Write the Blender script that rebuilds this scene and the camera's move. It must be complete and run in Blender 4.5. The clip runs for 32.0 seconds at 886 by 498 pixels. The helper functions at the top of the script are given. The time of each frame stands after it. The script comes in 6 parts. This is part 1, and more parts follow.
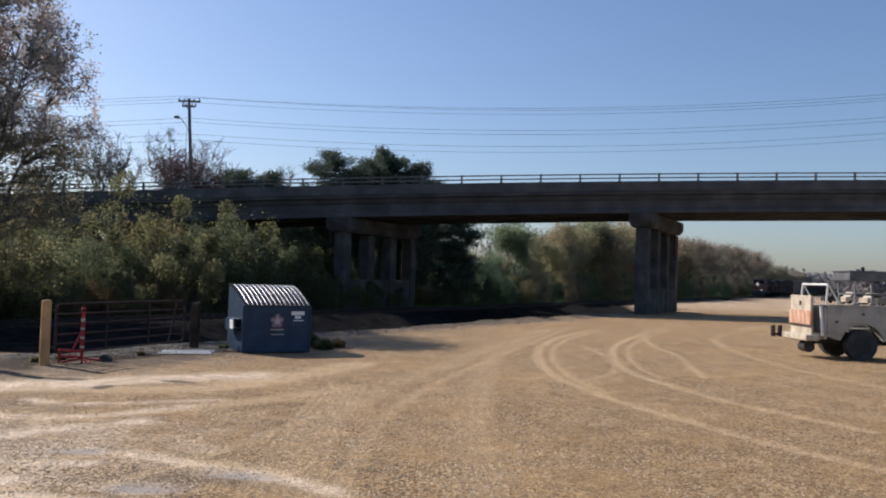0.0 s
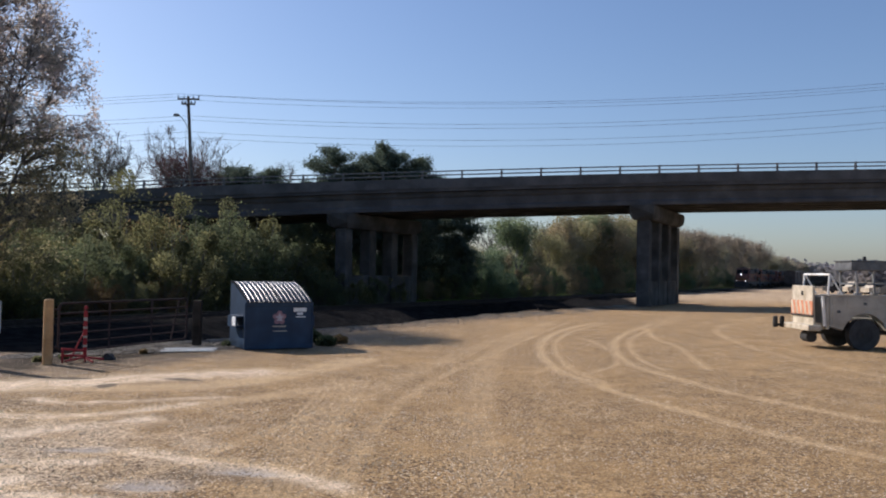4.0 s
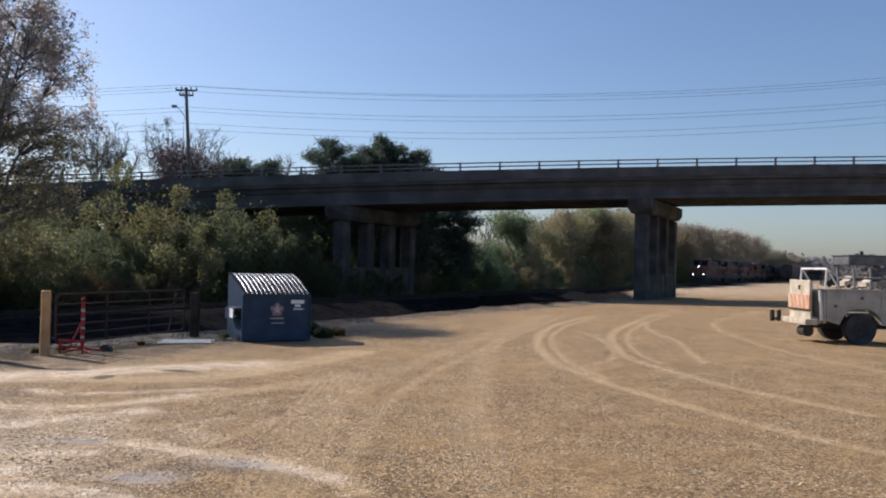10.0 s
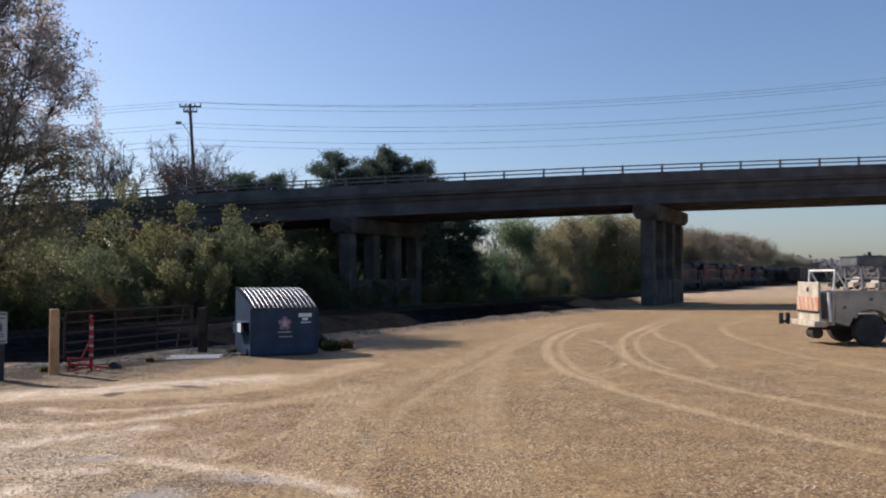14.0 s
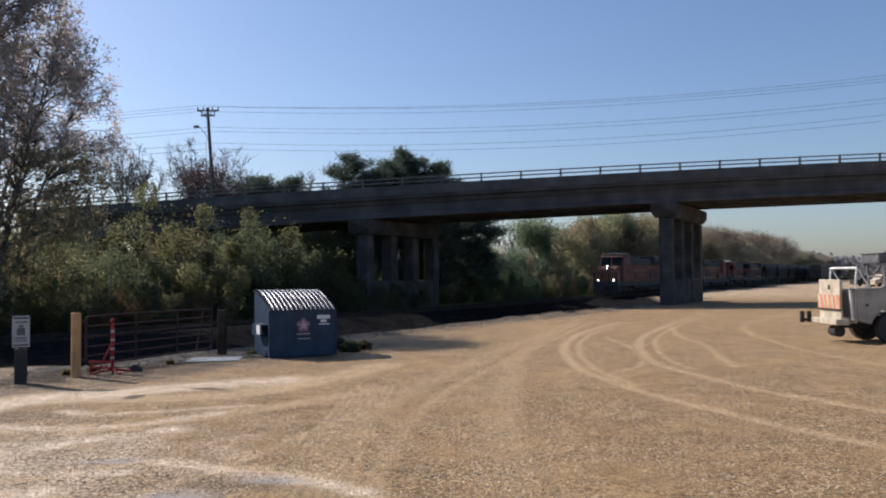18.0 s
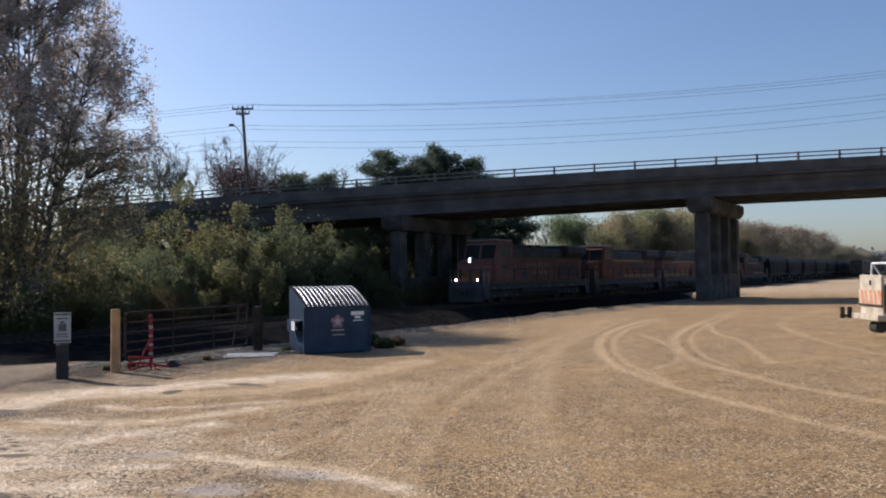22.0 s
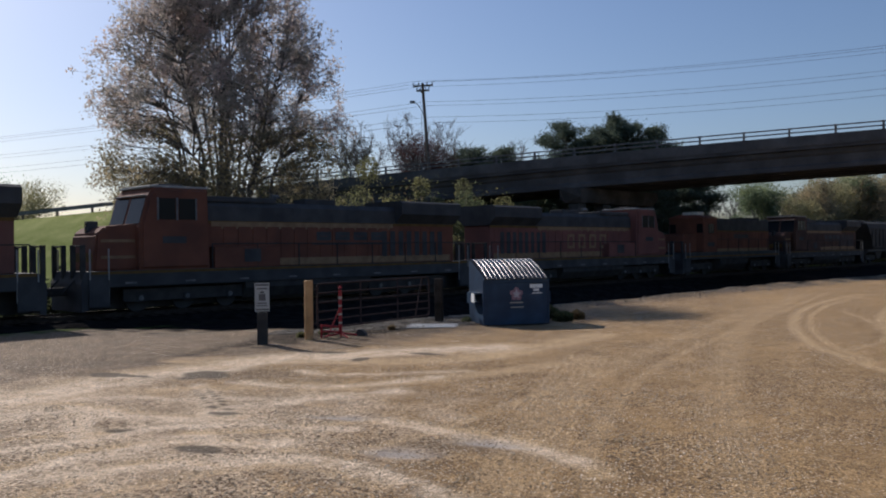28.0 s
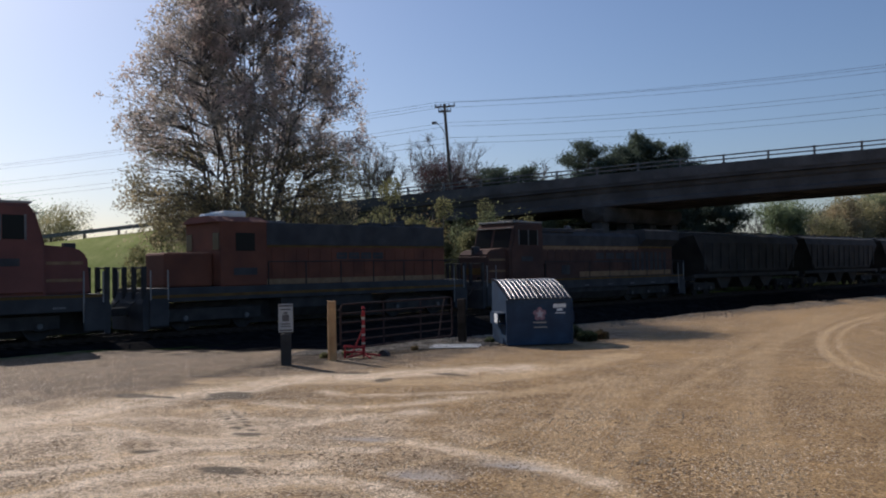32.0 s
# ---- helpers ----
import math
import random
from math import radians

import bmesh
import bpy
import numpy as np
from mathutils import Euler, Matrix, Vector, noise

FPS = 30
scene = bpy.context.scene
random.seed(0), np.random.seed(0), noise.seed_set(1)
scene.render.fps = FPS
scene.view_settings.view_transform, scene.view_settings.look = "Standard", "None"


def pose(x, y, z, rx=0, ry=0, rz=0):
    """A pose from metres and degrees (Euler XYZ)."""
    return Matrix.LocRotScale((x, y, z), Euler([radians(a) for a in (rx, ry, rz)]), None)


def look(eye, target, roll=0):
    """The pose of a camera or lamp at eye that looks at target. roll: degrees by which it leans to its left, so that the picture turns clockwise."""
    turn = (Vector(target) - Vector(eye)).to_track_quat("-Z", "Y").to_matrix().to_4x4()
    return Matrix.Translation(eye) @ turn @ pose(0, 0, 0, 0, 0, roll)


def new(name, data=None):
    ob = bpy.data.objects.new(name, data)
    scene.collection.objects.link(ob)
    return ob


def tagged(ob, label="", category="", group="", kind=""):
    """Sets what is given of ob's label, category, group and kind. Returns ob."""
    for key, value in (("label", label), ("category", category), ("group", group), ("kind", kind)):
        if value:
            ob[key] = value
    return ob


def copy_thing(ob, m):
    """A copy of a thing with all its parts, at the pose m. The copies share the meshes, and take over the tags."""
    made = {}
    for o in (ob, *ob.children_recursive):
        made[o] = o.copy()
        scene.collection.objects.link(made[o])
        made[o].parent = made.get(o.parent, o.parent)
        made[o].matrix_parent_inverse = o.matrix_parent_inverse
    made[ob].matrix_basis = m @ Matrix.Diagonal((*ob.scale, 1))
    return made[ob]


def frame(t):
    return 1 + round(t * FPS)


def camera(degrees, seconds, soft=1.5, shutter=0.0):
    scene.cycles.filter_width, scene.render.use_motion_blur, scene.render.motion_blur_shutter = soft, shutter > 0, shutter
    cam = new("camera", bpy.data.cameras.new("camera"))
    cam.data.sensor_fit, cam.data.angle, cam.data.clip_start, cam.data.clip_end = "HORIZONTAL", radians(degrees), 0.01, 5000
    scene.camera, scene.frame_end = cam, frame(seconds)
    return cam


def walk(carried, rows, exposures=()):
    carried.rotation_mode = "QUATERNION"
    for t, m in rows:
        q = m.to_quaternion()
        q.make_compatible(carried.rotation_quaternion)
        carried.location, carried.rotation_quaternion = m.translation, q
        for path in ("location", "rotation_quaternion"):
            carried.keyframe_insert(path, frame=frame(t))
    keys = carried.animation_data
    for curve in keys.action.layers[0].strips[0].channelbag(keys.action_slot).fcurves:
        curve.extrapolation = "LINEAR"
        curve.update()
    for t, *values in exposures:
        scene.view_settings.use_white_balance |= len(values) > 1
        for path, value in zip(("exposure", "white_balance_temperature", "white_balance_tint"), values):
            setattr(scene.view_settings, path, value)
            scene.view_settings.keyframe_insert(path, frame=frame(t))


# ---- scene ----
# ---------------------------------------------------------------- camera
cam = camera(56.3, 32.0, soft=2.0)
PATH = [
    (0.0, pose(0, 0, 2.1, 92.00, -1.78, -0.74)),
    (0.5, pose(0, 0, 2.1, 91.88, -1.62, -0.81)),
    (1.0, pose(0, 0, 2.1, 91.54, -1.64, -1.07)),
    (1.5, pose(0, 0, 2.1, 91.25, -1.58, -0.88)),
    (2.0, pose(0, 0, 2.1, 91.60, -0.97, -0.48)),
    (2.5, pose(0, 0, 2.1, 91.52, -0.88, -0.34)),
    (3.0, pose(0, 0, 2.1, 91.28, -1.03, -0.23)),
    (3.5, pose(0, 0, 2.1, 91.43, -1.09, -0.51)),
    (5.5, pose(0, 0, 2.1, 91.93, -1.07, -0.73)),
    (6.0, pose(0, 0, 2.1, 91.81, -1.07, -0.62)),
    (6.5, pose(0, 0, 2.1, 91.87, -0.90, -0.40)),
    (7.0, pose(0, 0, 2.1, 91.95, -0.51, -0.16)),
    (7.5, pose(0, 0, 2.1, 91.90, -0.69, -0.25)),
    (8.0, pose(0, 0, 2.1, 92.23, -0.47, -0.55)),
    (8.5, pose(0, 0, 2.1, 92.12, -0.23, -0.94)),
    (9.0, pose(0, 0, 2.1, 91.61, -0.48, -1.07)),
    (9.5, pose(0, 0, 2.1, 91.59, -0.64, -0.81)),
    (10.0, pose(0, 0, 2.1, 91.13, -1.32, -0.79)),
    (10.5, pose(0, 0, 2.1, 91.21, -1.58, -0.98)),
    (11.0, pose(0, 0, 2.1, 91.70, -1.10, -0.73)),
    (11.5, pose(0, 0, 2.1, 91.96, -0.72, -0.49)),
    (12.0, pose(0, 0, 2.1, 91.94, -0.34, -0.29)),
    (12.5, pose(0, 0, 2.1, 91.68, -0.26, -0.67)),
    (13.0, pose(0, 0, 2.1, 91.53, -0.41, -0.70)),
    (13.5, pose(0, 0, 2.1, 91.64, -0.17, -0.51)),
    (14.0, pose(0, 0, 2.1, 91.82, -0.06, -0.34)),
    (14.5, pose(0, 0, 2.1, 91.90, 0.05, 0.32)),
    (16.5, pose(0, 0, 2.1, 91.56, 0.11, 0.92)),
    (17.0, pose(0, 0, 2.1, 91.56, 0.15, 0.90)),
    (17.5, pose(0, 0, 2.1, 91.78, 0.27, 0.83)),
    (18.0, pose(0, 0, 2.1, 91.88, 0.42, 0.88)),
    (18.5, pose(0, 0, 2.1, 91.97, 0.14, 0.94)),
    (19.0, pose(0, 0, 2.1, 92.11, 0.16, 1.27)),
    (19.5, pose(0, 0, 2.1, 91.97, 0.47, 1.70)),
    (20.0, pose(0, 0, 2.1, 91.71, 0.40, 1.97)),
    (20.5, pose(0, 0, 2.1, 91.61, 0.35, 2.11)),
    (21.0, pose(0, 0, 2.1, 91.61, 0.37, 2.41)),
    (21.5, pose(0, 0, 2.1, 91.66, 0.41, 2.80)),
    (22.0, pose(0, 0, 2.1, 91.64, 0.56, 3.18)),
    (22.5, pose(0, 0, 2.1, 91.73, 0.68, 3.90)),
    (23.0, pose(0, 0, 2.1, 91.71, 0.71, 4.85)),
    (23.5, pose(0, 0, 2.1, 91.65, 0.86, 6.37)),
    (24.0, pose(0, 0, 2.1, 91.62, 1.04, 8.52)),
    (24.5, pose(0, 0, 2.1, 91.57, 1.16, 9.86)),
    (25.0, pose(0, 0, 2.1, 92.03, 1.13, 10.90)),
    (25.5, pose(0, 0, 2.1, 91.83, 0.61, 12.26)),
    (26.0, pose(0, 0, 2.1, 90.38, 0.81, 13.89)),
    (26.5, pose(0, 0, 2.1, 89.61, 1.20, 15.69)),
    (28.5, pose(0, 0, 2.1, 90.06, 0.60, 15.42)),
    (29.0, pose(0, 0, 2.1, 90.29, 0.85, 15.56)),
    (29.5, pose(0, 0, 2.1, 90.67, 1.06, 15.92)),
    (30.0, pose(0, 0, 2.1, 91.00, 1.19, 16.38)),
    (30.5, pose(0, 0, 2.1, 91.22, 1.30, 16.94)),
    (31.0, pose(0, 0, 2.1, 91.30, 1.44, 17.65)),
    (31.5, pose(0, 0, 2.1, 91.34, 1.31, 17.56)),
    (32.0, pose(0, 0, 2.1, 91.31, 0.97, 17.05)),
]
walk(cam, PATH, exposures=[(0.0, 0.30, 5920, 17), (22.5, 0.30, 5920, 17), (26.0, 0.04, 5920, 17), (28.5, -0.16, 5920, 17), (32.0, -0.16, 5920, 17)])

# ---------------------------------------------------------------- light
SUN_AZ, SUN_EL = radians(-58), radians(35)
SUN_DIR = Vector((math.sin(SUN_AZ) * math.cos(SUN_EL), math.cos(SUN_AZ) * math.cos(SUN_EL), math.sin(SUN_EL)))

world = bpy.data.worlds.new("world")
scene.world = world
world.use_nodes = True
wn = world.node_tree.nodes
sky = wn.new("ShaderNodeTexSky")
sky.sky_type = "NISHITA"
sky.sun_disc = False
sky.sun_elevation = SUN_EL
sky.sun_rotation = SUN_AZ
sky.altitude = 200
sky.air_density, sky.dust_density, sky.ozone_density = 1.12, 1.35, 3.4
world.node_tree.links.new(sky.outputs[0], wn["Background"].inputs[0])
wn["Background"].inputs[1].default_value = 0.092
sun_data = bpy.data.lights.new("sun", "SUN")
sun_data.energy, sun_data.angle, sun_data.color = 4.5, radians(0.53), (1.0, 0.90, 0.74)
sun = new("sun", sun_data)
sun.matrix_world = look(SUN_DIR * 100, (0, 0, 0))


# ---------------------------------------------------------------- materials
def mat(name, a, b, rough=0.8, scale=3.0, metal=0.0, bump=0.0, fine=40.0, space="obj", rand=0.0, spec=0.5, c=None, emit=None, trans=0.0):
    """Two-tone noise material: broad patches from a to b, fine grain on top, optional third tone c, bump."""
    m = bpy.data.materials.new(name)
    m.use_nodes = True
    nt = m.node_tree
    N, L = nt.nodes, nt.links
    bs = N["Principled BSDF"]
    bs.inputs["Roughness"].default_value = rough
    bs.inputs["Metallic"].default_value = metal
    bs.inputs["Specular IOR Level"].default_value = spec
    if space == "obj":
        co = N.new("ShaderNodeTexCoord").outputs["Object"]
    else:
        co = N.new("ShaderNodeNewGeometry").outputs["Position"]
    n1 = N.new("ShaderNodeTexNoise")
    n1.inputs["Scale"].default_value, n1.inputs["Detail"].default_value = scale, 5
    n2 = N.new("ShaderNodeTexNoise")
    n2.inputs["Scale"].default_value, n2.inputs["Detail"].default_value = fine, 3
    L.new(co, n1.inputs["Vector"])
    L.new(co, n2.inputs["Vector"])
    r1 = N.new("ShaderNodeValToRGB")
    r1.color_ramp.elements[0].position, r1.color_ramp.elements[1].position = 0.35, 0.68
    r1.color_ramp.elements[0].color, r1.color_ramp.elements[1].color = (*a, 1), (*b, 1)
    if c:
        e = r1.color_ramp.elements.new(0.52)
        e.color = (*c, 1)
    L.new(n1.outputs["Fac"], r1.inputs["Fac"])
    mix = N.new("ShaderNodeMix")
    mix.data_type, mix.blend_type = "RGBA", "OVERLAY"
    mix.inputs["Factor"].default_value = 0.35
    L.new(r1.outputs["Color"], mix.inputs["A"])
    L.new(n2.outputs["Fac"], mix.inputs["B"])
    out = mix.outputs["Result"]
    if rand:
        oi = N.new("ShaderNodeObjectInfo")
        hs = N.new("ShaderNodeHueSaturation")
        mr = N.new("ShaderNodeMapRange")
        mr.inputs["To Min"].default_value, mr.inputs["To Max"].default_value = 1 - rand, 1 + rand
        L.new(oi.outputs["Random"], mr.inputs["Value"])
        L.new(mr.outputs["Result"], hs.inputs["Value"])
        L.new(out, hs.inputs["Color"])
        out = hs.outputs["Color"]
    L.new(out, bs.inputs["Base Color"])
    if bump:
        bp = N.new("ShaderNodeBump")
        bp.inputs["Strength"].default_value, bp.inputs["Distance"].default_value = bump, 0.02
        L.new(n2.outputs["Fac"], bp.inputs["Height"])
        L.new(bp.outputs["Normal"], bs.inputs["Normal"])
    if emit:
        bs.inputs["Emission Color"].default_value = (*emit[:3], 1)
        bs.inputs["Emission Strength"].default_value = emit[3]
    return m


def leaf_mat(name, tones, rough=0.8, trans=0.35):
    """Leaves: colour by clump noise and by single leaf, part of the light passing through."""
    m = bpy.data.materials.new(name)
    m.use_nodes = True
    N, L = m.node_tree.nodes, m.node_tree.links
    bs = N["Principled BSDF"]
    bs.inputs["Roughness"].default_value = rough
    bs.inputs["Specular IOR Level"].default_value = 0.08
    geo = N.new("ShaderNodeNewGeometry")
    tc = N.new("ShaderNodeTexCoord")
    nz = N.new("ShaderNodeTexNoise")
    nz.inputs["Scale"].default_value = 0.55
    own = N.new("ShaderNodeObjectInfo")
    shift = N.new("ShaderNodeVectorMath")
    shift.operation = "MULTIPLY_ADD"
    shift.inputs[1].default_value = (40, 40, 40)
    L.new(own.outputs["Random"], shift.inputs[0])
    L.new(tc.outputs["Object"], shift.inputs[2])
    L.new(shift.outputs[0], nz.inputs["Vector"])
    add = N.new("ShaderNodeMath")
    add.operation = "MULTIPLY_ADD"
    add.inputs[1].default_value = 0.22
    L.new(geo.outputs["Random Per Island"], add.inputs[0])
    sub = N.new("ShaderNodeMath")
    sub.operation = "MULTIPLY_ADD"
    sub.inputs[1].default_value, sub.inputs[2].default_value = 1.9, -0.72
    L.new(nz.outputs["Fac"], sub.inputs[0])
    L.new(sub.outputs[0], add.inputs[2])
    rp = N.new("ShaderNodeValToRGB")
    els = rp.color_ramp.elements
    for i, t in enumerate(tones):
        pos = 0.15 + 0.7 * i / (len(tones) - 1)
        e = els[i] if i < 2 else els.new(pos)
        e.position, e.color = pos, (*t, 1)
    L.new(add.outputs[0], rp.inputs["Fac"])
    L.new(rp.outputs["Color"], bs.inputs["Base Color"])
    tr = N.new("ShaderNodeBsdfTranslucent")
    L.new(rp.outputs["Color"], tr.inputs["Color"])
    ms = N.new("ShaderNodeMixShader")
    ms.inputs["Fac"].default_value = trans
    L.new(bs.outputs[0], ms.inputs[1])
    L.new(tr.outputs[0], ms.inputs[2])
    L.new(ms.outputs[0], N["Material Output"].inputs["Surface"])
    return m


def glass_mat(name, tint, rough=0.05, spec=0.8):
    m = bpy.data.materials.new(name)
    m.use_nodes = True
    bs = m.node_tree.nodes["Principled BSDF"]
    bs.inputs["Base Color"].default_value = (*tint, 1)
    bs.inputs["Roughness"].default_value = rough
    bs.inputs["Specular IOR Level"].default_value = spec
    return m


M = {
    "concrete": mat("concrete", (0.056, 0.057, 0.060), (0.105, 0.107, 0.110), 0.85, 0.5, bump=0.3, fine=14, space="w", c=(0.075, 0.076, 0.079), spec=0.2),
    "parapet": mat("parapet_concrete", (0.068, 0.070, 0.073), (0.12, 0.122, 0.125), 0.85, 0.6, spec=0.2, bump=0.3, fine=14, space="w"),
    # Pier concrete, darkened in its colour for the shade under the deck.
    "pier": mat("shaded_pier_concrete", (0.05, 0.05, 0.049), (0.11, 0.109, 0.105), 0.9, 0.7, bump=0.35, fine=12, space="w", c=(0.07, 0.069, 0.067), spec=0.2),
    "steel": mat("galvanised_steel", (0.10, 0.105, 0.11), (0.18, 0.185, 0.19), 0.55, 4, metal=0.5),
    "rail": mat("rail_steel", (0.026, 0.02, 0.016), (0.05, 0.042, 0.036), 0.75, 6, metal=0.15, spec=0.15),
    "tie": mat("tie_wood", (0.03, 0.025, 0.02), (0.065, 0.052, 0.042), 0.9, 3, bump=0.4, spec=0.05),
    "stone": mat("loose_stone", (0.34, 0.27, 0.18), (0.66, 0.55, 0.40), 0.85, 3, space="w"),
    "pebble": mat("brown_pebble", (0.22, 0.155, 0.092), (0.38, 0.275, 0.17), 0.9, 3, space="w"),
    "rock": mat("edge_rock", (0.11, 0.095, 0.075), (0.27, 0.235, 0.185), 0.9, 2, space="w"),
    "bark": mat("bark", (0.09, 0.082, 0.075), (0.19, 0.175, 0.16), 0.9, 6, bump=0.5, fine=30),
    "polewood": mat("weathered_pole_wood", (0.07, 0.06, 0.05), (0.14, 0.12, 0.10), 0.9, 5, bump=0.3),
    "wire": mat("cable", (0.03, 0.03, 0.035), (0.05, 0.05, 0.055), 0.6, 5),
    "blue": mat("blue_paint", (0.007, 0.024, 0.056), (0.014, 0.043, 0.09), 0.5, 2.2, bump=0.1, c=(0.010, 0.032, 0.070), spec=0.35),
    "lid": mat("black_plastic_lid", (0.012, 0.012, 0.013), (0.024, 0.024, 0.025), 0.30, 3, spec=0.4),
    "black": mat("black_metal", (0.034, 0.034, 0.034), (0.055, 0.054, 0.052), 0.7, 3, spec=0.15),
    "rubber": mat("rubber", (0.03, 0.03, 0.03), (0.05, 0.049, 0.048), 0.85, 5),
    "white": mat("white_paint", (0.62, 0.60, 0.55), (0.80, 0.79, 0.75), 0.45, 2, c=(0.74, 0.72, 0.68)),
    "cream": mat("cream_white_paint", (0.30, 0.275, 0.225), (0.44, 0.41, 0.34), 0.5, 2, c=(0.385, 0.355, 0.295)),
    "truckwhite": mat("dirty_white_paint", (0.36, 0.30, 0.21), (0.60, 0.53, 0.41), 0.55, 3, c=(0.50, 0.435, 0.33)),
    "chevron": mat("faded_orange", (0.50, 0.17, 0.08), (0.66, 0.28, 0.15), 0.55, 4),
    "signwhite": mat("sign_white", (0.66, 0.67, 0.66), (0.80, 0.80, 0.79), 0.5, 3),
    # Sign white dimmed in colour, as the panel's face lies in shade.
    "notice": mat("shaded_notice_white", (0.28, 0.30, 0.305), (0.40, 0.41, 0.405), 0.6, 3, spec=0.2),
    "signink": mat("sign_ink", (0.06, 0.06, 0.065), (0.12, 0.12, 0.12), 0.6, 5),
    "gatered": mat("rusty_red_tube", (0.036, 0.027, 0.027), (0.062, 0.042, 0.040), 0.85, 5, spec=0.08),
    "gatewood": mat("tan_timber_post", (0.40, 0.22, 0.09), (0.55, 0.33, 0.15), 0.8, 3, bump=0.3),
    "safety": mat("safety_red", (0.26, 0.022, 0.028), (0.38, 0.045, 0.045), 0.6, 3, spec=0.2),
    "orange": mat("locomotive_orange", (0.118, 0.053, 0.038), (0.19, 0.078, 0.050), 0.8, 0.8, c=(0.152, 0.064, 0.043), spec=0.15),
    # Lead engine's paint, lightened and muted to carry the veil of glare.
    "maroon": mat("glare_paled_maroon_paint", (0.125, 0.066, 0.057), (0.19, 0.090, 0.073), 0.8, 0.8, c=(0.158, 0.078, 0.065), spec=0.15),
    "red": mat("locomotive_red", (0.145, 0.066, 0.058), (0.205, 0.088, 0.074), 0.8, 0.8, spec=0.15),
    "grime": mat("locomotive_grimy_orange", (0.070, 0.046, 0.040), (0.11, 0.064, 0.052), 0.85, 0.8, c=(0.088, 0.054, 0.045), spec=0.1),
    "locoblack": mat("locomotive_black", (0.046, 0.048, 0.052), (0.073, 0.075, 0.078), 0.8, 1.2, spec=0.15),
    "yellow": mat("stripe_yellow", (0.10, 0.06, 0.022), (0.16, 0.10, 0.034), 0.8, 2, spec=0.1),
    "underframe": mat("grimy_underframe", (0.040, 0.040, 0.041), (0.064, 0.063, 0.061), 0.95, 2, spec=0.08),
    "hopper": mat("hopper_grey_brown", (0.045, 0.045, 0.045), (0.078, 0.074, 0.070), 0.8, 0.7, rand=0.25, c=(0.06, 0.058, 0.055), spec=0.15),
    # Pale grey for frames; on cab roofs it paints in the sunlit top.
    "roofgrey": mat("lit_roof_and_frame_grey", (0.20, 0.20, 0.195), (0.30, 0.295, 0.285), 0.6, 2, spec=0.3),
    "boxcar": mat("boxcar_dark", (0.03, 0.025, 0.022), (0.06, 0.05, 0.045), 0.8, 1),
    "glass": glass_mat("dark_window_glass", (0.012, 0.014, 0.016), 0.15, 0.08),
    "faint": mat("faint_lettering", (0.15, 0.082, 0.05), (0.20, 0.115, 0.066), 0.8, 3, spec=0.1),
    "faded": mat("faded_lettering", (0.20, 0.13, 0.078), (0.28, 0.195, 0.115), 0.8, 3, spec=0.1),
    "headlight": mat("headlight", (0.9, 0.9, 0.85), (1, 1, 0.95), 0.3, 2, emit=(1.0, 0.95, 0.85, 9)),
    "grass": mat("grass", (0.19, 0.225, 0.065), (0.28, 0.30, 0.11), 1.0, 0.5, space="w", bump=0.4, fine=8, spec=0.02),
    "needle": leaf_mat("pine_needles", [(0.093, 0.121, 0.093), (0.116, 0.147, 0.105), (0.155, 0.189, 0.127)], trans=0.4),
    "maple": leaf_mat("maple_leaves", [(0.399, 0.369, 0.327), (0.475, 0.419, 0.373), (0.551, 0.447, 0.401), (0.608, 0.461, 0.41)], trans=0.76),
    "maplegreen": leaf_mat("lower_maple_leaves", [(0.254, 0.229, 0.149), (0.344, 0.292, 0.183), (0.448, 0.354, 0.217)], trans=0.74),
    "olive": leaf_mat("olive_leaves", [(0.132, 0.137, 0.073), (0.192, 0.188, 0.088), (0.324, 0.28, 0.116)], trans=0.66),
    "green": leaf_mat("green_leaves", [(0.124, 0.143, 0.083), (0.151, 0.175, 0.093), (0.223, 0.245, 0.114)], trans=0.62),
    "yellowleaf": leaf_mat("yellow_leaves", [(0.145, 0.15, 0.08), (0.216, 0.212, 0.103), (0.3, 0.279, 0.124)], trans=0.68),
    "maplelow": leaf_mat("pale_maple_leaves", [(0.284, 0.256, 0.156), (0.378, 0.33, 0.189), (0.5, 0.411, 0.222)], trans=0.72),
    "brownleaf": leaf_mat("brown_leaves", [(0.154, 0.115, 0.063), (0.238, 0.168, 0.084), (0.35, 0.238, 0.112)], trans=0.66),
    "redleaf": leaf_mat("red_brown_leaves", [(0.078, 0.052, 0.054), (0.122, 0.07, 0.069), (0.164, 0.089, 0.087)], trans=0.55),
    "woodolive": leaf_mat("wood_olive_leaves", [(0.248, 0.244, 0.144), (0.323, 0.299, 0.164), (0.45, 0.386, 0.197)], trans=0.7),
    "woodbrown": leaf_mat("wood_brown_leaves", [(0.25, 0.215, 0.142), (0.332, 0.272, 0.167), (0.427, 0.336, 0.2)], trans=0.7),
    "woodgreen": leaf_mat("wood_green_leaves", [(0.156, 0.198, 0.121), (0.213, 0.258, 0.142), (0.298, 0.333, 0.177)], trans=0.7),
    # Far leaf tones made paler: the air's haze is put into their colour.
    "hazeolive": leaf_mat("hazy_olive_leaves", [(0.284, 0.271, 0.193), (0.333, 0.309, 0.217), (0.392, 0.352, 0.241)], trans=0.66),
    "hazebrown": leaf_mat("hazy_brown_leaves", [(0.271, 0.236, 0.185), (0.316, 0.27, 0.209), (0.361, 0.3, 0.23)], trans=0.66),
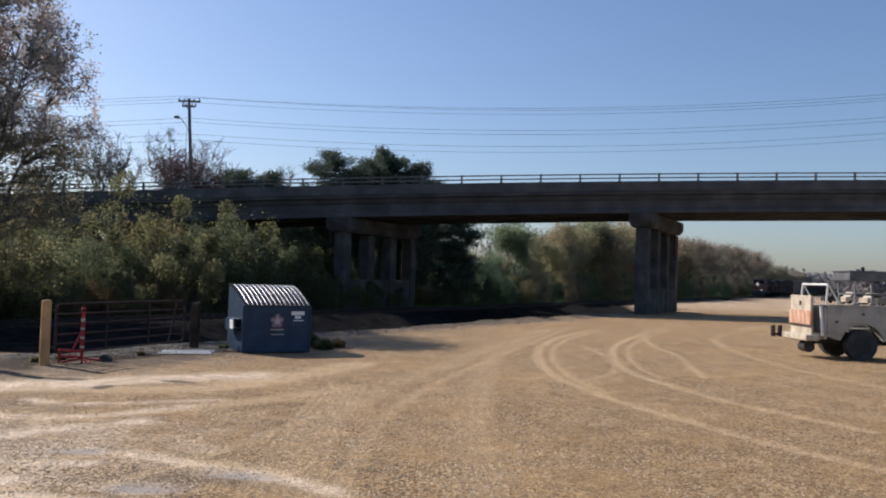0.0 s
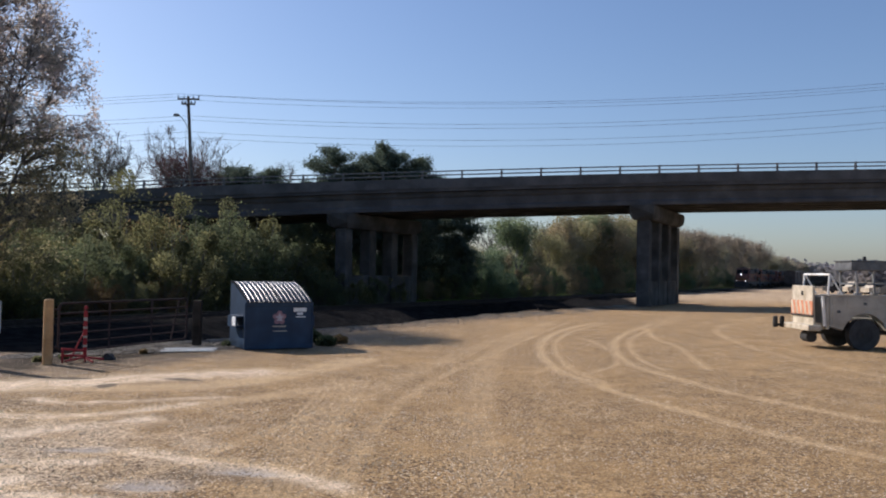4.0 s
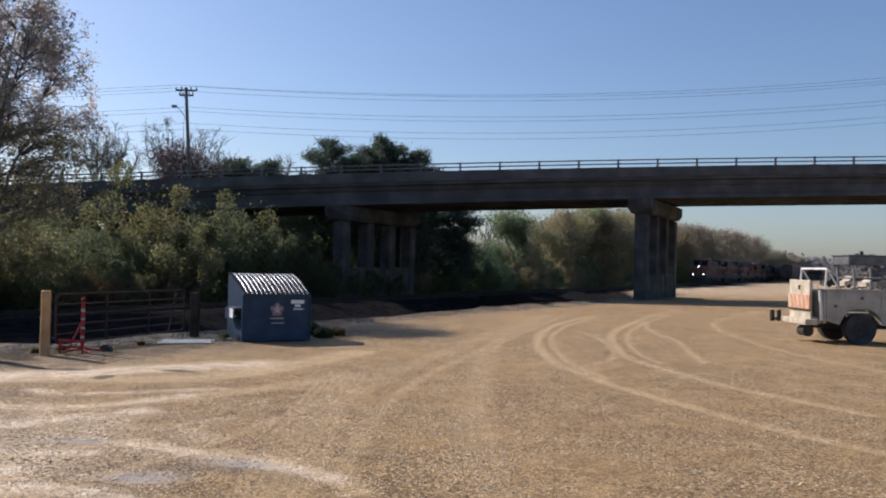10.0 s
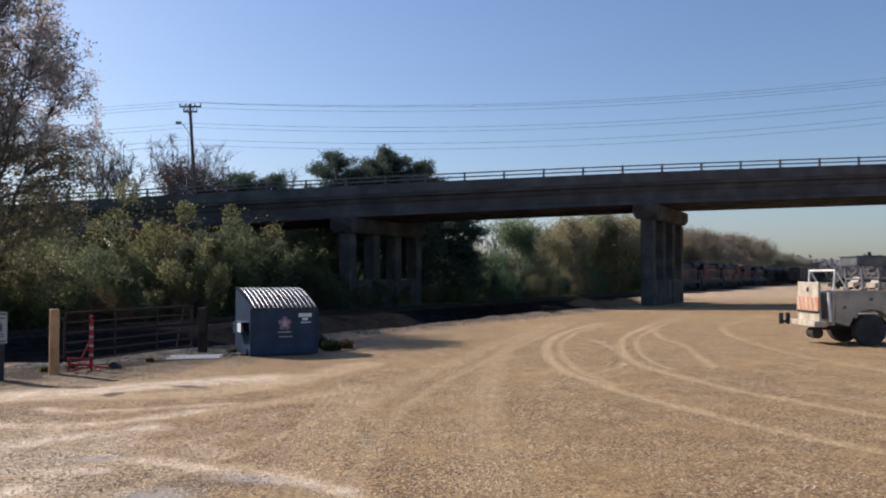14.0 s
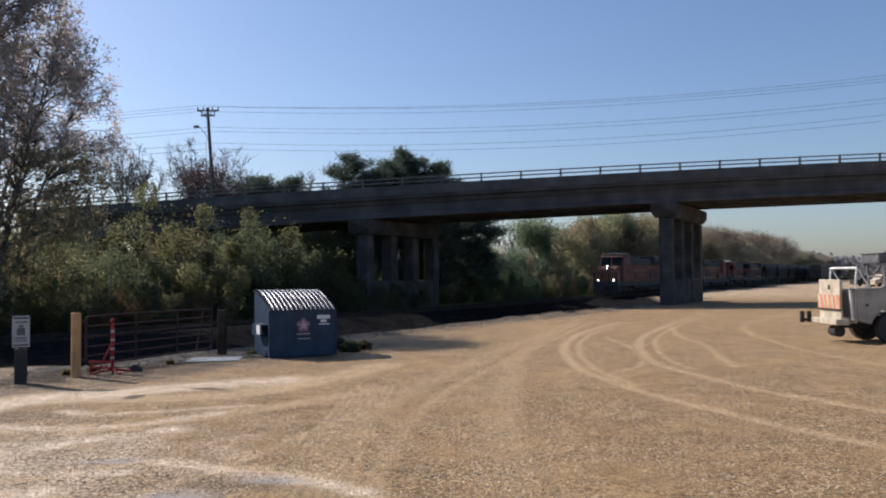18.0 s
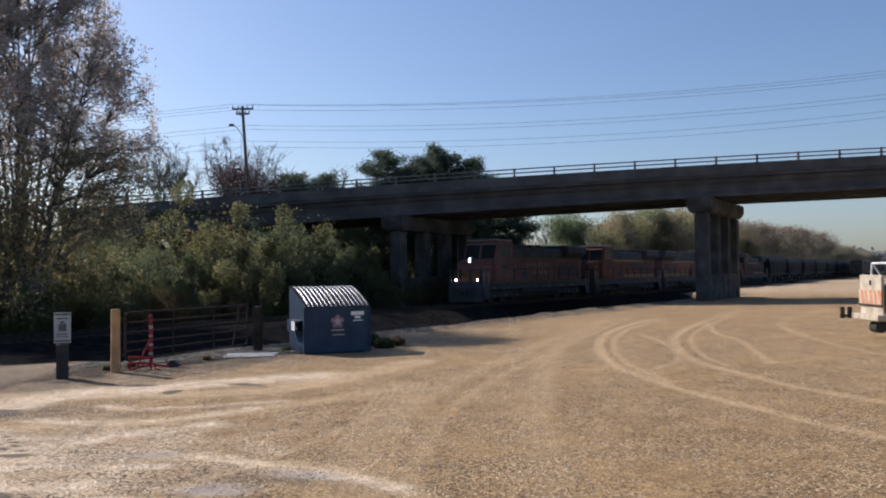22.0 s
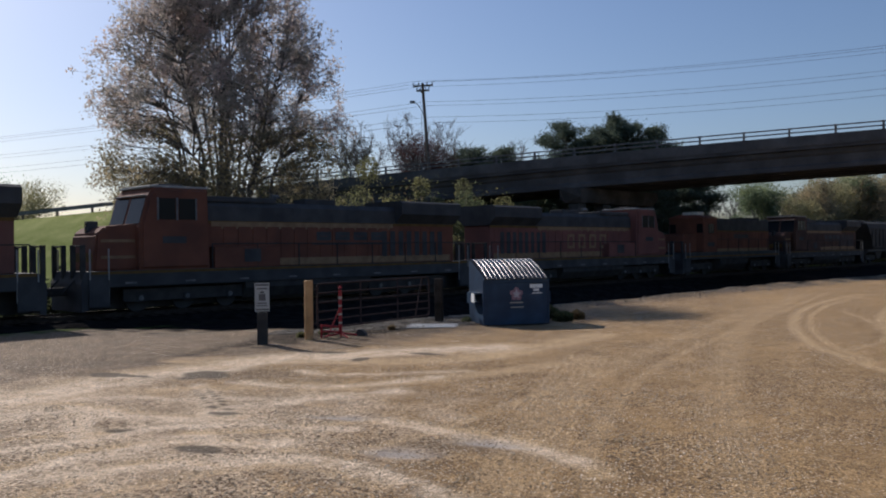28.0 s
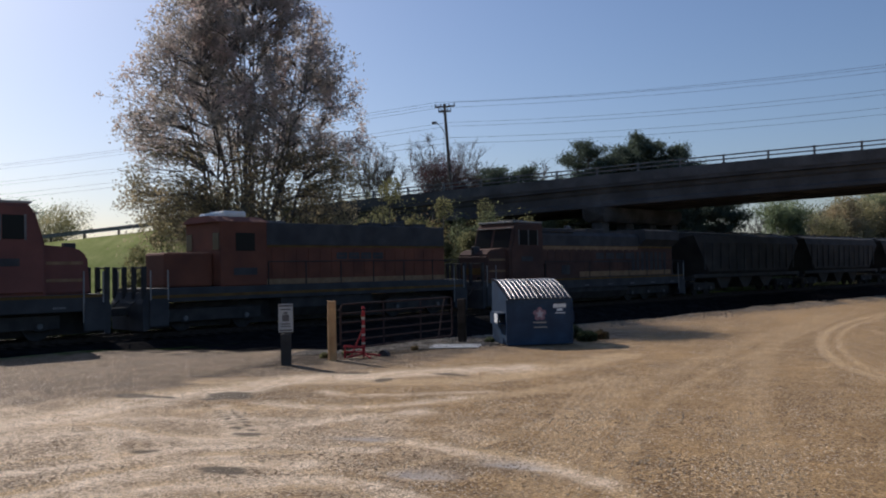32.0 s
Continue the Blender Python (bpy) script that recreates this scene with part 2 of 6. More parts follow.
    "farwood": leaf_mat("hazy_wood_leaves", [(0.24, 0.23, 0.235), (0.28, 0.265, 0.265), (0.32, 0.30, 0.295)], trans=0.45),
    "shrubgreen": leaf_mat("fresh_green_leaves", [(0.12, 0.17, 0.105), (0.15, 0.205, 0.12), (0.19, 0.245, 0.135)], trans=0.62),
    "weed": leaf_mat("weeds", [(0.07, 0.085, 0.045), (0.10, 0.12, 0.06), (0.15, 0.165, 0.08)], trans=0.5),
}


# ---------------------------------------------------------------- mesh helpers
def mesh_of(name, bm, material):
    me = bpy.data.meshes.new(name)
    bm.to_mesh(me)
    bm.free()
    for m in material if isinstance(material, (list, tuple)) else [material]:
        me.materials.append(m)
    return me


def part(name, bm, material, parent=None, label=""):
    ob = new(name, mesh_of(name, bm, material))
    if parent:
        ob.parent = parent
    if label:
        ob["label"] = label
    return ob


def raw_mesh(name, verts, faces, material, smooth=False):
    """A mesh from numpy vertices and equal-sided faces."""
    me = bpy.data.meshes.new(name)
    v, f = np.asarray(verts, np.float32), np.asarray(faces, np.int32)
    k = f.shape[1]
    me.vertices.add(len(v))
    me.vertices.foreach_set("co", v.ravel())
    me.loops.add(f.size)
    me.loops.foreach_set("vertex_index", f.ravel())
    me.polygons.add(len(f))
    me.polygons.foreach_set("loop_start", np.arange(0, f.size, k, dtype=np.int32))
    if smooth:
        me.polygons.foreach_set("use_smooth", np.ones(len(f), bool))
    me.materials.append(material)
    me.update(calc_edges=True)
    me.validate()
    return me


def box(bm, x0, x1, y0, y1, z0, z1, bevel=0.0, m=None):
    """Adds a box to bm, with bevelled edges if asked, moved by the matrix m."""
    r = bmesh.ops.create_cube(bm, size=1, matrix=Matrix.Translation(((x0 + x1) / 2, (y0 + y1) / 2, (z0 + z1) / 2)) @ Matrix.Diagonal((x1 - x0, y1 - y0, z1 - z0, 1)))
    vs = r["verts"]
    if bevel:
        es = list({e for v in vs for e in v.link_edges})
        rb = bmesh.ops.bevel(bm, geom=es, offset=bevel, segments=2, affect="EDGES", profile=0.5)
        vs = list({v for f in rb["faces"] for v in f.verts} | {v for v in vs if v.is_valid})
    if m is not None:
        bmesh.ops.transform(bm, matrix=m, verts=vs)
    return bm


def new_box(x0, x1, y0, y1, z0, z1, bevel=0.0):
    return box(bmesh.new(), x0, x1, y0, y1, z0, z1, bevel)


def rod(bm, p, q, r0, r1=None, n=8):
    """Adds a round bar from p to q."""
    p, q = Vector(p), Vector(q)
    d = q - p
    turn = d.to_track_quat("Z", "Y").to_matrix().to_4x4()
    bmesh.ops.create_cone(bm, cap_ends=True, segments=n, radius1=r0, radius2=r0 if r1 is None else r1, depth=d.length, matrix=Matrix.Translation((p + q) / 2) @ turn)
    return bm


def prism(bm, outline, y0, y1):
    """Adds a solid with an outline in x, z, running from y0 to y1."""
    a = [bm.verts.new((x, y0, z)) for x, z in outline]
    b = [bm.verts.new((x, y1, z)) for x, z in outline]
    bm.faces.new(a)
    bm.faces.new(b[::-1])
    for i in range(len(outline)):
        j = (i + 1) % len(outline)
        bm.faces.new((a[j], a[i], b[i], b[j]))
    bmesh.ops.recalc_face_normals(bm, faces=bm.faces[:])
    return bm


def prism_x(bm, outline, x0, x1):
    """Adds a solid with an outline in y, z, running from x0 to x1."""
    a = [bm.verts.new((x0, y, z)) for y, z in outline]
    b = [bm.verts.new((x1, y, z)) for y, z in outline]
    bm.faces.new(a)
    bm.faces.new(b[::-1])
    for i in range(len(outline)):
        j = (i + 1) % len(outline)
        bm.faces.new((a[j], a[i], b[i], b[j]))
    bmesh.ops.recalc_face_normals(bm, faces=bm.faces[:])
    return bm


def empty(name, m, label, category, group=""):
    ob = new(name)
    ob.matrix_world = m
    return tagged(ob, label, category, group)


# ---------------------------------------------------------------- plan
TA = radians(-61.0)
NX, NY = math.sin(TA), math.cos(TA)          # across the track, away from the lot
UX, UY = math.cos(TA), -math.sin(TA)         # along the track, into the distance
TRACK = 32.0                                  # centre line of the track from the camera
RAIL_Z = -0.25
BRIDGE_Y = 64.0


def smooth01(a, b, v):
    t = np.clip((v - a) / (b - a), 0, 1)
    return t * t * (3 - 2 * t)


def across(x, y):
    return NX * x + NY * y


def on_track(s, c, z=0.0):
    """World place from metres along and across the track."""
    return Vector((UX * s + NX * c, UY * s + NY * c, z))


def lot_edge(x, y):
    """How far the gravel lot reaches towards the track."""
    return 17.5 + 0.4 * np.sin(x * 0.35) + 0.25 * np.sin(y * 0.9) + np.clip(-0.93 * (x + 9.2), 0, 9.0) * (1 - smooth01(23, 28, y)) + 1.2 * smooth01(36, 52, y) + 6.5 * smooth01(82, 91, y) * smooth01(17, 22, x)


def ground_z(x, y):
    c = across(x, y)
    lot = -0.26 * smooth01(18, 64, y) - 0.30 * smooth01(16.5, 23.0, c) * smooth01(-9.0, -13.0, x)
    edge = lot_edge(x, y)
    low = smooth01(edge, edge + 2.6, c)
    ditch = -0.5 * (1 - smooth01(TRACK - 3.9, TRACK - 2.6, c)) * smooth01(-13, -8, x)
    bed = -0.66 + 0.22 * (1 - smooth01(1.7, 3.2, np.abs(c - TRACK))) + ditch
    berm = 0.10 * np.exp(-((c - edge) / 0.7) ** 2) * smooth01(20, 30, y) * (1 - smooth01(60, 75, y))
    return lot * (1 - low) + bed * low + berm


def gz(x, y):
    return float(ground_z(np.array(float(x)), np.array(float(y))))


# ---------------------------------------------------------------- ground
def spaced(lo, hi, step, far, grow=1.16):
    """Even steps from lo to hi, then growing ones out to +-far."""
    mid = list(np.arange(lo, hi + step / 2, step))
    a, d = [lo], step
    while a[-1] > -far:
        d *= grow
        a.append(a[-1] - d)
    b, d = [hi], step
    while b[-1] < far:
        d *= grow
        b.append(b[-1] + d)
    return np.array(a[:0:-1] + mid + b[1:])


def polyline_distance(px, py, pts):
    best = np.full(px.shape, 1e9)
    for (ax, ay), (bx, by) in zip(pts[:-1], pts[1:]):
        dx, dy = bx - ax, by - ay
        t = np.clip(((px - ax) * dx + (py - ay) * dy) / (dx * dx + dy * dy), 0, 1)
        best = np.minimum(best, np.hypot(px - ax - t * dx, py - ay - t * dy))
    return best


def through_points(pts, n=5):
    """A smooth line through a few marks on the ground."""
    p = [Vector(q) for q in pts]
    p = [p[0] * 2 - p[1]] + p + [p[-1] * 2 - p[-2]]
    out = []
    for a, b, c, d in zip(p[:-3], p[1:-2], p[2:-1], p[3:]):
        for k in range(n):
            t = k / n
            v = 0.5 * ((2 * b) + (c - a) * t + (2 * a - 5 * b + 4 * c - d) * t * t + (3 * b - a - 3 * c + d) * t ** 3)
            out.append((v.x, v.y))
    return out + [tuple(p[-2])]


# marks left by wheels turning in the lot: course, half width, strength
SWEEP = [(7.9, 39.4), (5.3, 33.0), (3.8, 27.8), (3.1, 23.9), (2.8, 20.7), (2.8, 18.3), (3.1, 16.4), (3.5, 14.5), (4.5, 11.6), (5.6, 9.5), (7.4, 7.2)]
LOOP = [(14.7, 49.6), (8.8, 35.1), (6.4, 28.6), (5.3, 24.1), (4.8, 20.8), (4.8, 19.0), (5.1, 17.2), (5.5, 15.2), (6.6, 12.4)]
DRIVE = [(-1.2, 5.2), (-1.5, 7.7), (-1.6, 9.1), (-1.5, 11.0), (-1.3, 13.1), (-0.7, 16.2), (0.5, 20.6), (2.6, 28.2), (5.7, 39.2)]


def beside(pts, dx, dy=0.0):
    return [(x + dx, y + dy) for x, y in pts]


TYRE_TRACKS = [
    (through_points(SWEEP), 0.15, 0.72), (through_points(beside(SWEEP[:7], 0.36, -0.4)), 0.10, 0.62), (through_points(LOOP), 0.15, 0.68),
    (through_points(beside(LOOP[:6], 0.42, -0.3)), 0.10, 0.6), (through_points([(5.1, 28.4), (5.1, 25.0), (4.8, 21.6), (4.3, 19.5), (3.5, 18.1), (2.9, 17.3)]), 0.10, 0.55),
    (through_points([(9.2, 36), (7.7, 28.7), (7.5, 25.2), (6.8, 21.7), (6.3, 19.0)]), 0.12, 0.6), (through_points([(19, 48), (12.5, 36), (10.4, 29), (9.6, 22), (10.2, 16)]), 0.16, 0.45),
    (through_points(DRIVE), 0.30, 0.30), (through_points(beside(DRIVE, 0.75)), 0.12, 0.4), (through_points([(0.6, 6.0), (0.6, 11.1), (0.8, 14.1), (1.2, 18.2), (2.0, 23.9), (4.1, 32.8)]), 0.28, 0.34),
    (through_points([(-9.0, 14.0), (-7.4, 14.4), (-6.5, 14.5), (-5.1, 14.5), (-3.8, 15.3), (-2.8, 17.0), (-1.7, 19.8)]), 0.5, 0.8),
    (through_points([(-7.5, 11.0), (-5.9, 11.5), (-4.9, 11.8), (-3.9, 12.5), (-2.9, 13.6), (-1.7, 15.4)]), 0.3, 0.6),
    (through_points([(-5.4, 8.4), (-4.5, 8.8), (-4.1, 9.2), (-3.5, 9.5), (-2.7, 9.3), (-1.8, 9.0), (-1.2, 8.4), (-0.6, 7.7)]), 0.16, 0.9),
    (through_points([(-7.2, 5.6), (-6.4, 6.6), (-6.1, 7.3), (-5.6, 7.8), (-5.2, 8.1), (-4.6, 8.1), (-3.9, 8.0)]), 0.14, 1.0),
    (through_points([(-8.4, 7.2), (-7.3, 7.6), (-6.9, 8.0), (-6.3, 8.3)]), 0.12, 0.9), (through_points([(-5.4, 5.4), (-5.3, 6.6), (-5.1, 7.1), (-4.3, 7.3), (-3.4, 7.4), (-2.5, 6.9)]), 0.13, 0.8),
    (through_points([(-6.7, 11.8), (-5.6, 11.5), (-4.5, 11.6)]), 0.12, 0.8), (through_points([(-10.5, 8.6), (-9.0, 9.3), (-8.2, 9.7), (-6.6, 9.2), (-5.3, 9.3)]), 0.14, 0.9),
    (through_points([(-8.3, 9.9), (-8.0, 9.5), (-6.8, 8.3), (-6.2, 7.8)]), 0.13, 0.7), (through_points([(-12, 7.5), (-9.3, 9.7), (-9.1, 11.2), (-8.3, 13.2), (-7.3, 14.6), (-5.9, 15.2)]), 0.55, 0.75),
    (through_points([(-4.9, 5.0), (-4.7, 6.1), (-4.2, 6.9), (-3.2, 8.0), (-2.2, 10.5), (-1.2, 14)]), 0.13, 0.5),
]
PALE_TRACKS = [
    ([(-11.5, 7.0), (-9.6, 9.2), (-8.8, 10.9), (-8.6, 11.9), (-8.2, 12.6), (-7.8, 13.6), (-7.5, 14.6), (-6.5, 15.1), (-5.5, 15.8), (-3.6, 17.0)], 0.62, 1.00),
    ([(-9.0, 8.2), (-7.4, 9.2), (-6.8, 9.0), (-5.7, 9.1), (-5.6, 9.9), (-5.1, 10.6), (-4.0, 11.4)], 0.25, 0.96), ([(-6.4, 5.8), (-5.5, 7.6), (-5.3, 8.2), (-4.8, 8.0), (-4.1, 8.2)], 0.20, 1.00),
    ([(-6.7, 11.8), (-5.9, 11.6), (-4.7, 11.9), (-3.7, 12.9)], 0.16, 0.84), ([(-7.2, 11.5), (-5.7, 9.5), (-5.2, 9.2)], 0.18, 0.72), ([(-3.3, 9.6), (-2.4, 9.0), (-1.7, 8.7), (-0.9, 8.1)], 0.20, 0.84),
    ([(-6.2, 13.1), (-5.2, 12.7), (-3.4, 13.6)], 0.18, 0.72), ([(-7.9, 6.4), (-6.6, 7.4), (-6.0, 8.4), (-5.0, 8.9), (-3.6, 9.0)], 0.16, 0.96), ([(-8.8, 9.6), (-7.6, 10.2), (-6.3, 10.3), (-4.8, 10.9)], 0.15, 0.72),
    ([(-5.6, 6.4), (-4.6, 7.2), (-3.6, 7.6), (-2.6, 7.2), (-1.7, 6.6)], 0.19, 0.96),
]
DAMP = [(-4.4, 9.5, 0.75, 0.3), (-2.3, 8.4, 0.9, 0.3), (-6.0, 14.8, 0.35, 0.18), (-5.5, 9.4, 0.2, 0.12), (-6.2, 8.3, 0.3, 0.15), (-4.9, 7.6, 0.45, 0.18), (-9.1, 11.7, 0.4, 0.16), (-7.1, 12.7, 1.0, 0.55), (-9.6, 14.6, 2.0, 1.2), (-3.2, 7.2, 0.6, 0.2)]
MIRE = [(-9.24, 12.0, 0.36, 0.20), (-8.7, 12.0, 0.3, 0.10), (-5.74, 14.81, 0.20, 0.28), (-4.63, 15.71, 0.34, 0.14), (-6.73, 15.72, 0.36, 0.14), (-5.61, 9.51, 0.18, 0.13), (-6.27, 8.36, 0.22, 0.10), (-4.77, 7.67, 0.30, 0.16), (-7.7, 12.5, 0.5, 0.4)]
PUDDLES = [(-2.75, 8.0, 0.32, 0.11), (-1.93, 8.63, 0.30, 0.08), (-4.05, 9.6, 0.30, 0.06)]

for k in range(8):                                 # lug prints, and two scraped strokes
    MIRE += [(-6.98 + 0.144 * k, 11.04 - 0.17 * k, 0.075, 0.04), (-6.72 + 0.144 * k, 11.0 - 0.17 * k, 0.075, 0.04)]
for k in range(3):
    PALE_TRACKS.append(([(-8.03 + 0.15 * k, 9.56), (-7.2 + 0.14 * k, 8.62), (-6.49 + 0.12 * k, 7.84)], 0.055, 0.95))

TREAD = [(-1.3, 5.2), (-1.42, 7.2), (-1.46, 8.7), (-1.58, 11.3), (-1.6, 13.5), (-1.55, 16.1)]
for k in range(-3, 4):
    TYRE_TRACKS.append((through_points(beside(TREAD, 0.115 * k)), 0.035, 0.6))


def ground_material():
    m = bpy.data.materials.new("lot_gravel")
    m.use_nodes = True
    N, L = m.node_tree.nodes, m.node_tree.links
    bs = N["Principled BSDF"]
    pos = N.new("ShaderNodeNewGeometry").outputs["Position"]

    def noise_tex(scale, detail=6, rough=0.6):
        n = N.new("ShaderNodeTexNoise")
        n.inputs["Scale"].default_value, n.inputs["Detail"].default_value, n.inputs["Roughness"].default_value = scale, detail, rough
        L.new(pos, n.inputs["Vector"])
        return n.outputs["Fac"]

    def ramp(fac, stops):
        r = N.new("ShaderNodeValToRGB")
        for i, (p, c) in enumerate(stops):
            e = r.color_ramp.elements[i] if i < 2 else r.color_ramp.elements.new(p)
            e.position, e.color = p, (*c, 1) if isinstance(c, tuple) else (c, c, c, 1)
        L.new(fac, r.inputs["Fac"])
        return r.outputs["Color"]

    def mix(fac, a, b, mode="MIX"):
        x = N.new("ShaderNodeMix")
        x.data_type, x.blend_type = "RGBA", mode
        if isinstance(fac, float):
            x.inputs["Factor"].default_value = fac
        else:
            L.new(fac, x.inputs["Factor"])
        for sock, val in (("A", a), ("B", b)):
            if isinstance(val, tuple):
                x.inputs[sock].default_value = (*val, 1)
            else:
                L.new(val, x.inputs[sock])
        return x.outputs["Result"]

    def attr(name):
        a = N.new("ShaderNodeAttribute")
        a.attribute_name = name
        return a.outputs["Fac"]

    broad = ramp(noise_tex(0.16, 4), [(0.34, (0.33, 0.212, 0.094)), (0.66, (0.52, 0.345, 0.158))])
    patch = ramp(noise_tex(1.1, 7, 0.7), [(0.34, (0.26, 0.172, 0.084)), (0.62, (0.53, 0.356, 0.170))])
    lot = mix(0.6, broad, patch)
    grit = ramp(noise_tex(34, 5, 0.8), [(0.34, 0.16), (0.64, 0.80)])
    lot = mix(0.8, lot, grit, "OVERLAY")

    def specks(scale, cut, size):
        v = N.new("ShaderNodeTexVoronoi")
        v.inputs["Scale"].default_value = scale
        L.new(pos, v.inputs["Vector"])
        sep = N.new("ShaderNodeSeparateColor")
        L.new(v.outputs["Color"], sep.inputs[0])
        a = N.new("ShaderNodeMath")
        a.operation = "GREATER_THAN"
        L.new(sep.outputs[0], a.inputs[0])
        a.inputs[1].default_value = cut
        b = N.new("ShaderNodeMath")
        b.operation = "LESS_THAN"
        L.new(v.outputs["Distance"], b.inputs[0])
        b.inputs[1].default_value = size
        c = N.new("ShaderNodeMath")
        c.operation = "MULTIPLY"
        L.new(a.outputs[0], c.inputs[0])
        L.new(b.outputs[0], c.inputs[1])
        return c.outputs[0]

    sand = mix(0.6, (0.64, 0.455, 0.25), ramp(noise_tex(9, 6, 0.75), [(0.3, (0.47, 0.33, 0.175)), (0.7, (0.74, 0.54, 0.31))]))
    tr = N.new("ShaderNodeMath")
    tr.operation = "MULTIPLY"
    L.new(attr("tyre"), tr.inputs[0])
    L.new(ramp(noise_tex(2.3, 5), [(0.3, 0.45), (0.6, 1.0)]), tr.inputs[1])
    grey = ramp(noise_tex(1.6, 6), [(0.32, (0.085, 0.064, 0.043)), (0.68, (0.20, 0.153, 0.104))])
    lot = mix(attr("grey"), lot, mix(0.7, grey, grit, "OVERLAY"))
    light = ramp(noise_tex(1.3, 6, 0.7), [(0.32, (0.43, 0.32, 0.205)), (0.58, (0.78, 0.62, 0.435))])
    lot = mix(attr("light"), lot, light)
    coarse = ramp(noise_tex(0.42, 5, 0.65), [(0.40, 0.20), (0.55, 1.0)])
    for scale, cut, size, tone in ((13, 0.62, 0.36, (0.14, 0.088, 0.045)), (19, 0.54, 0.42, (0.16, 0.104, 0.054)), (29, 0.50, 0.44, (0.19, 0.125, 0.066)), (31, 0.76, 0.44, (0.72, 0.55, 0.34))):
        f = N.new("ShaderNodeMath")
        f.operation = "MULTIPLY"
        L.new(specks(scale, cut, size), f.inputs[0])
        L.new(coarse, f.inputs[1])
        lot = mix(f.outputs[0], lot, tone)
    for scale, lo, hi, low in ((3.1, 0.42, 0.56, (0.86, 0.83, 0.79)), (0.7, 0.40, 0.62, (0.92, 0.90, 0.87))):
        lot = mix(1.0, lot, ramp(noise_tex(scale, 9, 0.78), [(lo, low), (hi, 1.04)]), "MULTIPLY")
    lot = mix(tr.outputs[0], lot, sand)
    chalk = ramp(noise_tex(5.0, 6, 0.75), [(0.30, (0.56, 0.425, 0.28)), (0.60, (0.88, 0.715, 0.52))])
    pf = N.new("ShaderNodeMath")
    pf.operation = "MULTIPLY"
    L.new(attr("pale"), pf.inputs[0])
    L.new(ramp(noise_tex(2.1, 8, 0.75), [(0.38, 0.18), (0.54, 1.0)]), pf.inputs[1])
    lot = mix(pf.outputs[0], lot, chalk)
    for scale, cut, size, tone in ((24, 0.74, 0.40, (0.20, 0.145, 0.09)), (37, 0.74, 0.42, (0.16, 0.115, 0.07)), (33, 0.78, 0.40, (0.88, 0.75, 0.58))):
        f = N.new("ShaderNodeMath")
        f.operation = "MULTIPLY"
        L.new(specks(scale, cut, size), f.inputs[0])
        L.new(ramp(noise_tex(0.9, 4, 0.6), [(0.40, 0.15), (0.58, 0.9)]), f.inputs[1])
        lot = mix(f.outputs[0], lot, tone)
    lot = mix(1.0, lot, ramp(noise_tex(58, 4, 0.75), [(0.36, (0.66, 0.63, 0.60)), (0.50, 1.02), (0.64, 1.32)]), "MULTIPLY")
    lot = mix(1.0, lot, ramp(noise_tex(15, 5, 0.8), [(0.38, (0.78, 0.76, 0.73)), (0.56, 1.14)]), "MULTIPLY")
    mire = N.new("ShaderNodeMath")
    mire.operation = "MULTIPLY"
    mire.inputs[1].default_value = 0.9
    L.new(attr("mire"), mire.inputs[0])
    lot = mix(mire.outputs[0], lot, mix(0.6, (0.115, 0.088, 0.058), grit, "OVERLAY"))
    # Track bed tone held near black to paint in the shade over it.
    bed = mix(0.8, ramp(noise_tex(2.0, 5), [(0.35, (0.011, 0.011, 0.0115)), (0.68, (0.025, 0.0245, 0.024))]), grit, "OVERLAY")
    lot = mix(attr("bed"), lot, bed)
    grass = mix(0.6, ramp(noise_tex(0.5, 5), [(0.35, (0.06, 0.10, 0.02)), (0.68, (0.13, 0.17, 0.04))]), grit, "OVERLAY")
    lot = mix(attr("grass"), lot, grass)
    wet = attr("wet")
    lot = mix(wet, lot, mix(0.6, lot, (0.36, 0.32, 0.27)))
    L.new(lot, bs.inputs["Base Color"])
    wr = ramp(wet, [(0.45, 0.8), (0.9, 0.34)])
    L.new(wr, bs.inputs["Roughness"])
    dull = N.new("ShaderNodeMapRange")
    dull.inputs["To Min"].default_value, dull.inputs["To Max"].default_value = 0.2, 0.0
    L.new(attr("bed"), dull.inputs["Value"])
    L.new(dull.outputs[0], bs.inputs["Specular IOR Level"])
    bp = N.new("ShaderNodeBump")
    bp.inputs["Distance"].default_value = 0.055
    dry = N.new("ShaderNodeMath")
    dry.operation = "SUBTRACT"
    dry.inputs[0].default_value, dry.use_clamp = 0.85, True
    L.new(wet, dry.inputs[1])
    L.new(dry.outputs[0], bp.inputs["Strength"])
    hsum = N.new("ShaderNodeMath")
    hsum.operation = "ADD"
    L.new(noise_tex(22, 5, 0.7), hsum.inputs[0])
    L.new(noise_tex(6.5, 6, 0.75), hsum.inputs[1])
    L.new(hsum.outputs[0], bp.inputs["Height"])
    L.new(bp.outputs["Normal"], bs.inputs["Normal"])
    return m


def lumps(x, y, wave, seed):
    """Smooth random heights about nought, of that wave length."""
    table = np.random.default_rng(seed).uniform(-1, 1, (256, 256))
    u, v = x / wave, y / wave
    i, j = np.floor(u).astype(int), np.floor(v).astype(int)
    fu, fv = u - i, v - j
    fu, fv = fu * fu * (3 - 2 * fu), fv * fv * (3 - 2 * fv)
    a, b, c, d = (table[(i + p) & 255, (j + q) & 255] for p, q in ((0, 0), (1, 0), (0, 1), (1, 1)))
    return (a * (1 - fu) + b * fu) * (1 - fv) + (c * (1 - fu) + d * fu) * fv


def relief(x, y):
    """Lumps of the trodden lot, roughest where it is muddy."""
